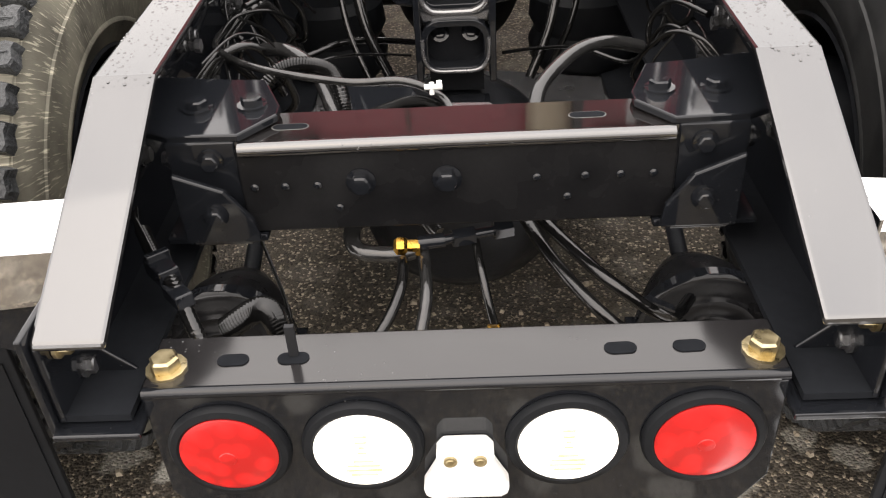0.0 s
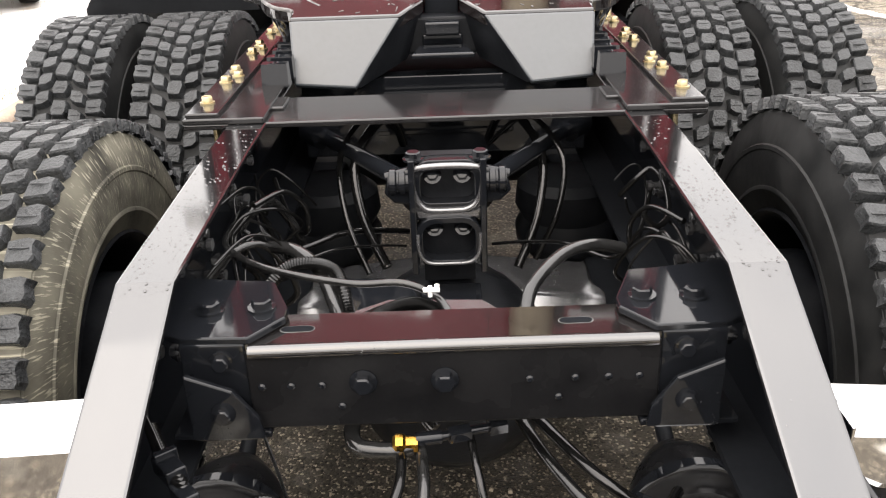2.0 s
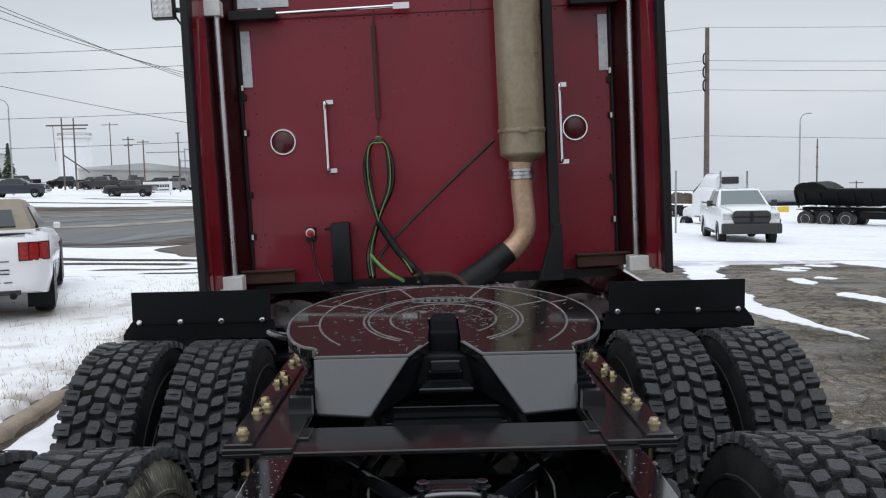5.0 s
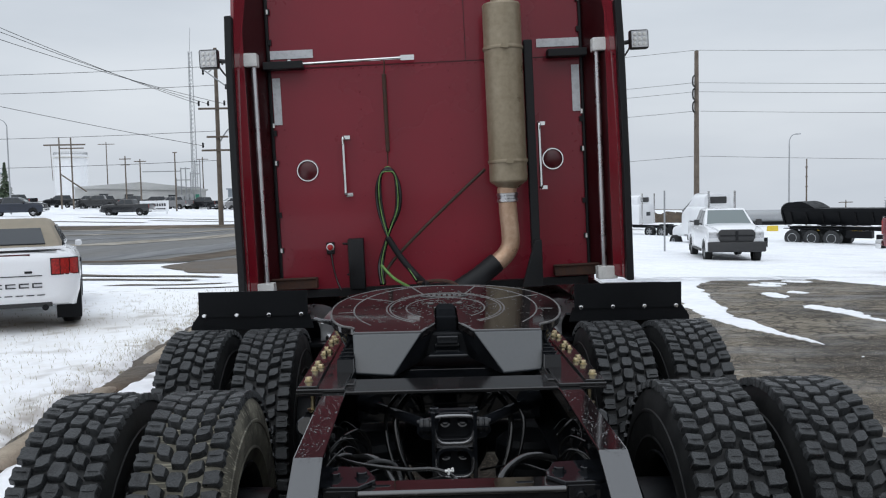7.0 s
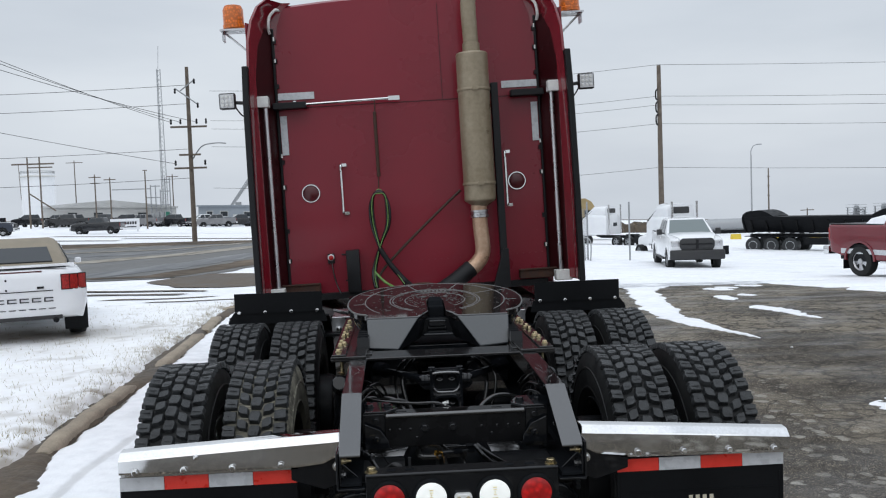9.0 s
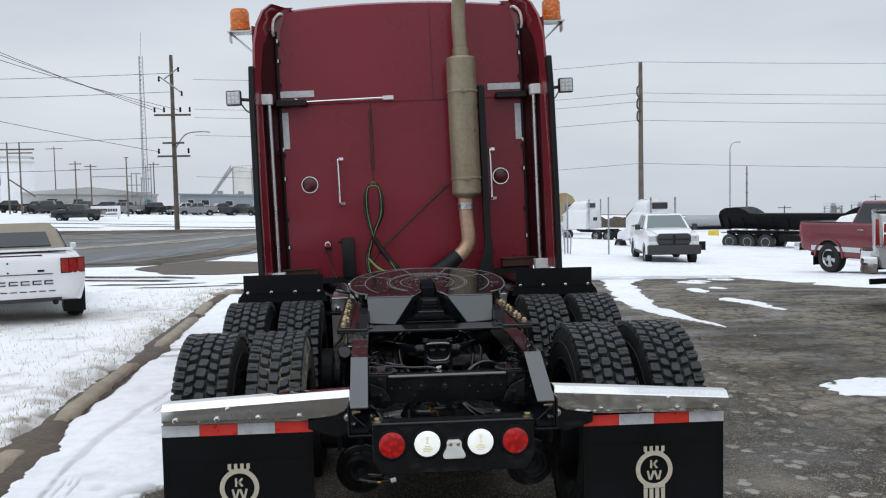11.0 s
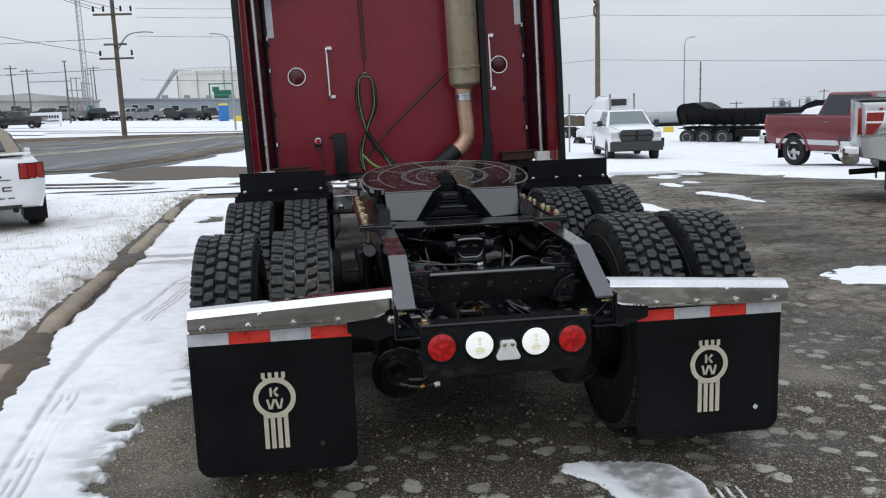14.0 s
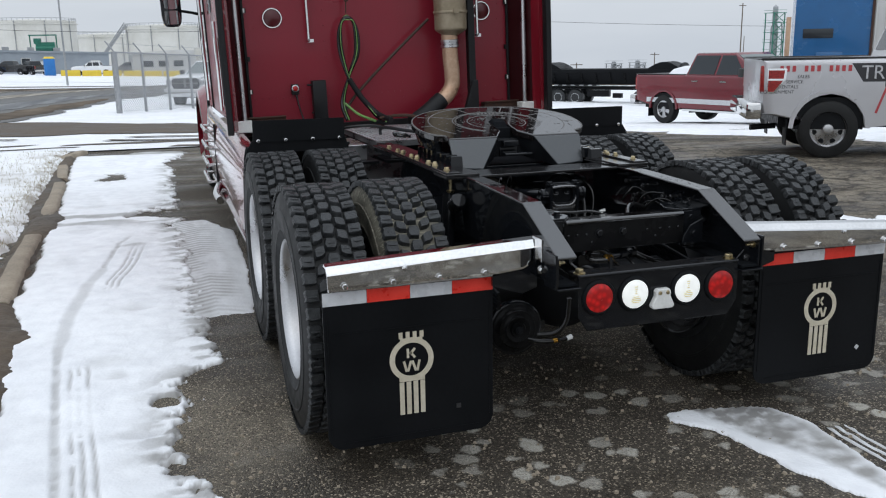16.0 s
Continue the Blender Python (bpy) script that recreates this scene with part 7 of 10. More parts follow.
for side in (-1, 1):
    fe = Shape()
    rings = []
    for a in np.linspace(-8, 188, 15):
        y, z = 8.35 + 0.72 * math.cos(radians(a)), 0.55 + 0.70 * math.sin(radians(a))
        rings.append([(side * 0.72, y, z + 0.06), (side * 1.12, y, z + 0.05), (side * 1.24, y, z - 0.02), (side * 1.25, y, z - 0.10), (side * 1.20, y, z - 0.04), (side * 0.72, y, z)])
    part("front_fender", fe.loft(rings), RED_GLOSS, cab_ob, "rounded dark red front fender")
    st = Shape().lathe([(0.29, -0.13), (0.50, -0.135), (0.53, -0.10), (0.53, 0.10), (0.50, 0.135), (0.29, 0.13)], Matrix.Translation((side * 1.05, 8.35, 0.53)) @ pose(0, 0, 0, 0, 90), 40)
    part("steer_tyre", st, SIDEWALL, truck, "black front tyre")
    win = Shape().prism([(6.45, 1.75), (6.45, 2.55), (7.15, 2.42), (7.42, 1.80)], Matrix.Translation((side * 1.155 - 0.01, 0, 0)) @ YZ, 0.02)
    part("side_window", win, WINDOW, cab_ob, "dark side window")
    sw = Shape().box((side * 1.192, 5.3, 2.2), (0.012, 0.42, 0.42))
    part("sleeper_window", sw, WINDOW, cab_ob, bevel=0.05)
    dl = Shape()
    for y in (6.35, 7.45):
        dl.box((side * 1.165, y, 1.7), (0.03, 0.012, 1.5))
    dl.box((side * 1.172, 6.9, 1.08), (0.03, 1.1, 0.012)).box((side * 1.19, 6.1, 2.0), (0.02, 0.012, 2.0))
    part("door_seam", dl, TRIM_BLACK, cab_ob)
    ch = Shape().rod((side * 1.22, 6.28, 1.2), (side * 1.22, 6.28, 2.5), 0.016).rod((side * 1.22, 4.55, 1.2), (side * 1.22, 4.55, 1.9), 0.014).box((side * 1.195, 5.2, 1.12), (0.012, 2.0, 0.05)).box((side * 1.197, 4.75, 1.5), (0.008, 0.30, 0.55))
    part("chrome_trim", ch, CHROME, cab_ob, "chrome grab rail and trim", bevel=0.003)
    turn = pose(side * 1.46, 7.36, 2.23, 0, 0, -side * 4)
    box_ring = lambda y, w, h: [tuple(turn @ Vector((w * math.copysign(abs(math.cos(a)) ** 0.45, math.cos(a)), y, h * math.copysign(abs(math.sin(a)) ** 0.45, math.sin(a))))) for a in np.linspace(0, 2 * math.pi, 25)[:-1]]
    mirror = part("door_mirror", Shape().loft([box_ring(-0.055, 0.095, 0.27), box_ring(-0.05, 0.105, 0.285), box_ring(0.02, 0.105, 0.285), box_ring(0.08, 0.06, 0.22)]), CHASSIS, cab_ob, "rounded black mirror housing", smooth=50)
    for z0, hh in ((0.075, 0.175), (-0.185, 0.072)):
        part("mirror_glass", Shape().loft([[(p[0], p[1], p[2] + z0) for p in box_ring(y, 0.085, hh)] for y in (-0.058, -0.054)]), MIRROR, mirror)
    part("mirror_arm", Shape().tube([(side * 1.10, 7.42, 2.44), (side * 1.28, 7.40, 2.44), (side * 1.42, 7.38, 2.40)], 0.016).tube([(side * 1.10, 7.42, 2.06), (side * 1.28, 7.40, 2.10), (side * 1.42, 7.38, 2.12)], 0.016), CHASSIS, mirror)
    # side extender: red sheet with a black rubber edge, flaring back past the wall
    ext = Shape()
    rings = []
    for z, out in ((1.09, 0.0), (1.8, 0.0), (2.6, -0.01), (2.85, -0.02), (3.05, -0.03), (3.22, -0.055), (3.34, -0.10), (3.40, -0.17)):
        tip = 3.66 if z < 3.1 else 3.66 + (z - 3.1) * 0.55
        rings.append([(side * (1.17 + out), 4.20, z), (side * (1.235 + out), tip, z), (side * (1.215 + out), tip - 0.004, z), (side * (1.125 + out), 3.98, z), (side * (1.06 + out), 3.988, z), (side * (1.06 + out), 4.02, z)])
    e = part("side_extender", ext.loft(rings), RED_GLOSS, cab_ob, "dark red cab side extender", smooth=30)
    rb = Shape()
    rb.loft([[(side * (1.252 + o), 3.72, z), (side * (1.262 + o), 3.585, z), (side * (1.215 + o), 3.58, z), (side * (1.222 + o), 3.70, z)] for z, o in ((1.08, 0), (1.8, 0), (2.6, -0.01), (2.86, -0.02))])
    part("rubber_edge", rb, TRIM_BLACK, e, "black rubber edge strip", bevel=0.008)
    # shade is put into the lining's colour; a brighter strip stands for its lit edge
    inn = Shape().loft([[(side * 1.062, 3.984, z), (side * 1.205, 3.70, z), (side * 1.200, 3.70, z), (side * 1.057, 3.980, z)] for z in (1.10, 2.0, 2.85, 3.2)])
    part("extender_lining", inn, RED_SHADE_JOINT, e)
    part("extender_lip", Shape().loft([[(side * 1.172, 3.762, z), (side * 1.209, 3.690, z), (side * 1.203, 3.688, z), (side * 1.166, 3.760, z)] for z in (1.10, 2.0, 2.85, 3.2)]), RED_GLOSS, e, "lit outer strip of the red lining")
    leg = Shape().rod((side * 1.115, 3.80, 1.14), (side * 1.115, 3.80, 2.60), 0.018, seg=14)
    lg = part("support_tube", leg, ALU, cab_ob, "pale aluminium support tube")
    bx = Shape().box((side * 1.15, 3.80, 2.61), (0.13, 0.09, 0.085)).box((side * 1.13, 3.80, 1.12), (0.13, 0.10, 0.085))
    part("tube_bracket", bx, WHITE, lg, "cream bracket box", bevel=0.006)
    part("upper_bracket", Shape().box((side * 0.94, 3.92, 2.585), (0.26, 0.10, 0.05)), TRIM_BLACK, lg, "black channel bracket", bevel=0.004)
    ru = Shape().box((side * 0.95, 3.93, 1.135), (0.30, 0.08, 0.07)).box((side * 0.95, 3.90, 1.17), (0.30, 0.05, 0.012))
    part("cross_bracket", ru, RUST, lg, "rust-brown channel bracket", bevel=0.004)
    wl = part("work_lamp", Shape().box((side * 1.41, 3.86, 2.64), (0.125, 0.06, 0.125)), PLASTIC, cab_ob, "square work lamp", bevel=0.012)
    part("lamp_glass", Shape().box((side * 1.41, 3.829, 2.64), (0.105, 0.006, 0.105)), ALU, wl)
    leds = Shape()
    for i in (-1, 0, 1):
        for j in (-1, 0, 1):
            leds.lathe([(0.013, 0), (0.010, 0.004), (0.0001, 0.005)], Matrix.Translation((side * 1.41 + 0.032 * i, 3.826, 2.64 + 0.032 * j)) @ FACE, 10)
    part("diode", leds, WHITE, wl)
    part("lamp_stem", Shape().rod((side * 1.25, 3.88, 2.62), (side * 1.36, 3.87, 2.63), 0.014).tube([(side * 1.36, 3.89, 2.60), (side * 1.31, 3.90, 2.53), (side * 1.25, 3.92, 2.52)], 0.006), PLASTIC, wl)
    be = part("beacon", Shape().lathe([(0.085, 0.0), (0.085, 0.03), (0.080, 0.035), (0.080, 0.15), (0.066, 0.18), (0.0001, 0.19)], Matrix.Translation((side * 1.34, 4.0, 3.22)), 24), LENS_AMBER, cab_ob, "orange rotating beacon")
    part("beacon_bracket", Shape().box((side * 1.32, 4.0, 3.205), (0.24, 0.16, 0.012)).rod((side * 1.42, 4.0, 3.20), (side * 1.18, 4.0, 2.98), 0.008).box((side * 1.425, 4.0, 3.17), (0.010, 0.10, 0.09)), ALU, be)
    gh = Shape().tube([(side * 1.06, 3.94, 3.16), (side * 1.06, 3.90, 3.20), (side * 1.045, 3.89, 3.28), (side * 1.00, 3.90, 3.33), (side * 0.98, 3.95, 3.335)], 0.012)
    part("top_grab_handle", gh, WHITE, cab_ob)
    seal = Shape().tube([(side * 1.048, 3.978, 1.12), (side * 1.048, 3.978, 2.2), (side * 1.045, 3.978, 3.2)], 0.012)
    for z in (1.36, 1.6, 1.95, 2.15, 2.75, 2.95, 3.1):
        seal.box((side * 1.03, 3.972, z), (0.02, 0.02, 0.035))
    part("edge_seal", seal, TRIM_BLACK, cab_ob)
    cp = Shape()
    for z in (1.36, 1.95, 2.2, 2.95, 3.12):
        cp.box((side * 1.035, 3.962, z), (0.012, 0.006, 0.030))
    part("clip", cp, WHITE, cab_ob)
    tv = Shape().box((side * 1.005, 3.983, 2.36), (0.052, 0.004, 0.31))
    part("reflective_tape", tv, TAPE_WHITE, cab_ob, "white reflective tape strip")
    th = Shape().box((side * 0.90, 3.983, 2.668), (0.30, 0.004, 0.055))
    part("reflective_tape", th, TAPE_WHITE, cab_ob, "white reflective tape strip")
    rg = Shape().lathe([(0.064, 0.0), (0.065, 0.010), (0.072, 0.010), (0.078, 0.0)], Matrix.Translation((side * 0.83, 3.988, 1.89)) @ FACE, 36)
    ring = part("marker_lamp", rg, CHROME, cab_ob, "chrome-ringed round marker lamp")
    part("marker_lens", Shape().lathe([(0.064, 0.001), (0.05, 0.009), (0.0001, 0.012)], Matrix.Translation((side * 0.83, 3.988, 1.89)) @ FACE, 30), MARKER, ring)
    hx, hz0, hz1, hy = (-0.578, 1.715, 2.10, 3.93) if side < 0 else (0.718, 1.70, 2.12, 3.78)
    hd = Shape().tube([(hx, hy + 0.05, hz0), (hx, hy, hz0 + 0.005), (hx, hy, hz0 + 0.05), (hx, hy, (hz0 + hz1) / 2), (hx, hy, hz1 - 0.05), (hx, hy, hz1 - 0.005), (hx, hy + 0.05, hz1)], 0.011, 10)
    for z in (hz0, hz1):
        hd.box((hx + 0.02, hy + 0.045, z), (0.05, 0.012, 0.024))
    part("grab_handle", hd, CHROME, cab_ob, "bright steel grab handle")
rv = Shape()
for z in (2.56, 1.30):
    for k in range(40):
        rv.lathe([(0.006, 0), (0.004, 0.003), (0.0001, 0.004)], Matrix.Translation((-1.0 + k * 0.0513, 3.989, z)) @ FACE, 8)
for x in (-0.97, -0.45, 0.15, 0.97):
    for k in range(12):
        rv.lathe([(0.005, 0), (0.003, 0.003), (0.0001, 0.004)], Matrix.Translation((x, 3.989, 1.25 + k * 0.115)) @ FACE, 8)
tagged(part("rivet", rv, RED, cab_ob), kind="stuff")
part("panel_joint", Shape().box((0, 3.9895, 2.575), (2.04, 0.004, 0.006)).box((0.27, 3.9895, 2.96), (0.004, 0.004, 0.76)), RED_SHADE_JOINT, cab_ob)
part("cab_sill", Shape().box((0, 3.96, 1.06), (2.06, 0.06, 0.05)), TRIM_BLACK, cab_ob)
# swing arm, spring and hoses on the wall
am = Shape().rod((-0.88, 3.90, 2.588), (-0.16, 3.90, 2.60), 0.011).box((-0.12, 3.90, 2.60), (0.09, 0.02, 0.034)).rod((-0.90, 3.90, 2.57), (-0.90, 3.90, 2.62), 0.018)
part("hose_arm", am, CHROME, cab_ob, "chrome swing arm for air hoses")
spg = Shape().tube([(-0.275, 3.90, 2.59), (-0.275, 3.90, 2.54), (-0.28, 3.90, 2.50)], 0.005)
part("hook", Shape().tube([(-0.282, 3.90, 1.99), (-0.287, 3.90, 1.9)], 0.005), RUST, cab_ob)
part("hook", spg, RUST, cab_ob)
part("hose_spring", Shape().tube([(-0.28, 3.90, 2.50 - 0.004 * k) for k in range(0, 130, 4)], 0.013, 10, 2, 0.22), RUST, cab_ob, "dull brown hose support spring")
for k, (dx, mat, r) in enumerate(((0.004, GREEN, 0.0075), (0.016, HOSE, 0.012), (-0.004, HOSE, 0.0115), (0.010, GREEN, 0.0042))):
    yy = 3.88 - 0.012 * k
    pts = [(-0.36 + dx, yy - 0.10, 1.12), (-0.37 + dx, yy, 1.25), (-0.30, yy, 1.45), (-0.228 - dx, yy, 1.60), (-0.218 - dx, yy, 1.74), (-0.245, yy, 1.84), (-0.287, yy, 1.885 - 0.01 * k), (-0.332, yy, 1.84), (-0.362 + dx, yy, 1.74), (-0.352 + dx, yy, 1.58), (-0.29, yy - 0.01, 1.38), (-0.20, yy - 0.03, 1.24), (-0.13, yy - 0.10, 1.13), (-0.10, yy - 0.25, 1.10)]
    hose("air_cable", pts, r, mat, "green trailer cable in a hanging loop" if mat is GREEN else "black trailer air hose in a hanging loop", parent=cab_ob)
hose("wrapped_hose", [(-0.31, 3.84, 1.42), (-0.22, 3.83, 1.27), (-0.12, 3.78, 1.15), (-0.06, 3.6, 1.11)], 0.020, TRIM_BLACK, "taped black hose bundle", 0.12, 14, cab_ob)
hose("diagonal_hose", [(0.36, 3.90, 1.84), (0.15, 3.90, 1.66), (-0.12, 3.90, 1.42), (-0.30, 3.89, 1.24), (-0.36, 3.85, 1.13)], 0.011, BROWN_HOSE, "old dark brown hose", parent=cab_ob)
hose("red_hose", [(-0.12, 3.7, 1.12), (0.0, 3.6, 1.14), (0.10, 3.5, 1.13), (0.16, 3.3, 1.08)], 0.012, RUST, parent=cab_ob)
hose("green_hose", [(-0.36, 3.80, 1.24), (-0.28, 3.72, 1.16), (-0.18, 3.6, 1.11)], 0.010, GREEN, parent=cab_ob)
hose("loose_hose", [(-0.55, 3.5, 1.06), (-0.45, 3.35, 1.09), (-0.30, 3.28, 1.10), (-0.18, 3.36, 1.08), (-0.25, 3.48, 1.08)], 0.012)
sk = part("power_socket", Shape().box((-0.705, 3.970, 1.360), (0.055, 0.03, 0.080)), TRIM_BLACK, cab_ob, "weathered trailer power socket", bevel=0.006)
part("socket_flange", Shape().lathe([(0.027, 0), (0.027, 0.004), (0.022, 0.006)], Matrix.Translation((-0.705, 3.953, 1.368)) @ FACE, 18), ALU, sk, "bare metal socket flange")
part("socket_light", Shape().lathe([(0.020, 0), (0.018, 0.012), (0.0001, 0.016)], Matrix.Translation((-0.705, 3.943, 1.368)) @ FACE, 16), LENS_RED, sk, "small red light")
hose("socket_wire", [(-0.70, 3.95, 1.32), (-0.69, 3.93, 1.24), (-0.67, 3.92, 1.15), (-0.64, 3.88, 1.08)], 0.006, HOSE, parent=cab_ob)
part("hose_box", Shape().box((-0.53, 3.93, 1.25), (0.105, 0.09, 0.34)).rod((-0.62, 3.92, 1.39), (-0.57, 3.92, 1.385), 0.008).rod((-0.60, 3.92, 1.18), (-0.57, 3.92, 1.18), 0.008), TRIM_BLACK, cab_ob, "black gladhand holder box", bevel=0.012)
# exhaust
muf = Shape().lathe([(0.060, -0.04), (0.118, 0.0), (0.125, 0.012), (0.125, 1.14), (0.118, 1.152), (0.062, 1.165)], Matrix.Translation((0.505, 3.79, 1.745)), 36)
muffler = part("muffler", muf, STEEL, cab_ob, "heat-stained steel exhaust muffler", smooth=20)
part("clamp", Shape().lathe([(0.130, 0), (0.132, 0.004), (0.132, 0.018), (0.130, 0.022)], Matrix.Translation((0.505, 3.79, 1.87)), 36).lathe([(0.130, 0), (0.132, 0.004), (0.132, 0.018), (0.130, 0.022)], Matrix.Translation((0.505, 3.79, 2.60)), 36).box((0.505, 3.655, 1.88), (0.04, 0.03, 0.03)).box((0.505, 3.655, 2.61), (0.04, 0.03, 0.03)), STEEL, muffler)
up = Shape().lathe([(0.068, 0), (0.068, 0.07), (0.060, 0.075), (0.060, 0.13)], Matrix.Translation((0.505, 3.79, 2.90)), 28).tube([(0.505, 3.79, 2.98), (0.50, 3.79, 3.20), (0.505, 3.79, 3.32), (0.53, 3.78, 3.44), (0.57, 3.74, 3.54)], 0.060, 20)
part("stack_pipe", up, STEEL, muffler, "bare steel stack pipe")
el = Shape().lathe([(0.064, 0), (0.064, 0.06)], Matrix.Translation((0.49, 3.79, 1.65)), 28).tube([(0.49, 3.79, 1.72), (0.492, 3.79, 1.55), (0.50, 3.79, 1.42), (0.495, 3.79, 1.33), (0.45, 3.78, 1.26), (0.36, 3.76, 1.19)], 0.060, 20)
part("pipe_collar", Shape().lathe([(0.063, 0), (0.070, 0.004), (0.070, 0.020), (0.066, 0.024), (0.066, 0.040), (0.070, 0.044), (0.070, 0.058), (0.063, 0.062)], Matrix.Translation((0.491, 3.79, 1.615)), 28), ALU, muffler, "pale clamped pipe collar")
part("exhaust_elbow", el, TAN_STEEL, muffler, "tan heat-coloured exhaust elbow")
part("wrapped_pipe", Shape().tube([(0.40, 3.77, 1.225), (0.28, 3.74, 1.14), (0.14, 3.70, 1.06)], 0.066, 20, 6, 0.04), TRIM_BLACK, muffler, "black wrapped exhaust pipe")
st = Shape().box((0.665, 3.80, 1.88), (0.055, 0.07, 1.56)).box((0.60, 3.80, 2.60), (0.10, 0.03, 0.04)).box((0.60, 3.80, 1.87), (0.10, 0.03, 0.04))
st.prism([(0.56, 1.05), (0.70, 1.05), (0.70, 1.36), (0.655, 1.36)], Matrix.Translation((0, 3.74, 0)) @ XZ, 0.05)
part("exhaust_stand", st, TRIM_BLACK, cab_ob, "black exhaust support post", bevel=0.006)


# ---------------------------------------------------------------- vehicles round the yard
def text_shape(words, size):
    cu = bpy.data.curves.new("words", "FONT")
    cu.body, cu.size, cu.align_x, cu.extrude = words, size, "RIGHT", 0.001
    ob = bpy.data.objects.new("words", cu)
    scene.collection.objects.link(ob)
    me = bpy.data.meshes.new_from_object(ob)
    s = Shape()
    s.v = [tuple(v.co) for v in me.vertices]
    s.f = [tuple(p.vertices) for p in me.polygons]
    bpy.data.objects.remove(ob)
    bpy.data.curves.remove(cu)
    bpy.data.meshes.remove(me)
    return s


def arch(cy, cz, r, n=9):
    return [(cy + r * math.cos(a), cz + r * math.sin(a)) for a in np.linspace(0, math.pi, n)]


def car_wheel(owner, x, y, r, width, rim_material, spokes=5, snow=False):
    side = 1 if x > 0 else -1
    m = Matrix.Translation((x, y, r)) @ pose(0, 0, 0, 0, 90 * side)
    tyre = Shape().lathe([(r * 0.60, -width / 2), (r * 0.86, -width / 2), (r * 0.97, -width * 0.42), (r, -width * 0.25), (r, width * 0.25), (r * 0.97, width * 0.42), (r * 0.86, width / 2), (r * 0.62, width / 2), (r * 0.60, width * 0.4)], m, 32, close=False)
    w = part("wheel", tyre, SIDEWALL, owner, "black tyre")
    rim = Shape().lathe([(r * 0.62, width * 0.46), (r * 0.60, width * 0.36), (r * 0.55, width * 0.27), (r * 0.24, width * 0.30), (r * 0.19, width * 0.33), (r * 0.17, width * 0.41), (r * 0.13, width * 0.43), (0.0001, width * 0.43)], m, 32, close=False)
    wheel_rim = part("rim", rim, rim_material, w, "silver alloy rim")
    gaps = Shape()
    for k in range(spokes):
        a = 2 * math.pi * (k + 0.5) / spokes
        half = 0.42 * math.pi / spokes if spokes < 7 else 0.44 * math.pi / spokes
        r0, r1 = (0.25, 0.54) if spokes < 7 else (0.36, 0.51)
        outline = [(r0, -half * 0.55), ((r0 + r1) / 2, -half * 1.05), (r1 * 0.97, -half), (r1, 0), (r1 * 0.97, half), ((r0 + r1) / 2, half * 1.05), (r0, half * 0.55)]
        high = lambda q: width * (0.318 - 0.045 * (q - 0.24) / 0.31)
        gaps.loft([[m @ Vector((r * q * math.cos(a + o), r * q * math.sin(a + o), high(q) + dz)) for q, o in outline] for dz in (-0.02, 0.0)])
    part("rim_gap", gaps, CHASSIS_DULL, w)
    return w


def frustum(lo, hi):
    """A cabin from its lower and upper outlines (half width, rear y, front y, z)."""
    (w0, a0, b0, z0), (w1, a1, b1, z1) = lo, hi
    return [(-w0, a0, z0), (w0, a0, z0), (w0, b0, z0), (-w0, b0, z0), (-w1, a1, z1), (w1, a1, z1), (w1, b1, z1), (-w1, b1, z1)]


def pane(c, quad, u0, u1, v0, v1, proud=0.006, edges=None):
    """A pane on the face quad of corners c, between the shares u and v of its sides."""
    a, b, d, e = (Vector(c[i]) for i in quad)
    at = lambda u, v: (a * (1 - u) + b * u) * (1 - v) + (e * (1 - u) + d * u) * v
    n = (b - a).cross(e - a).normalized() * proud
    p = [at(u0, v0), at(u1, v0), at(u1 if edges is None else edges[1], v1), at(u0 if edges is None else edges[0], v1)]
    return Shape().add([q + n for q in p] + [q - n for q in p], [(0, 1, 2, 3), (7, 6, 5, 4), (0, 1, 5, 4), (1, 2, 6, 5), (2, 3, 7, 6), (3, 0, 4, 7)])


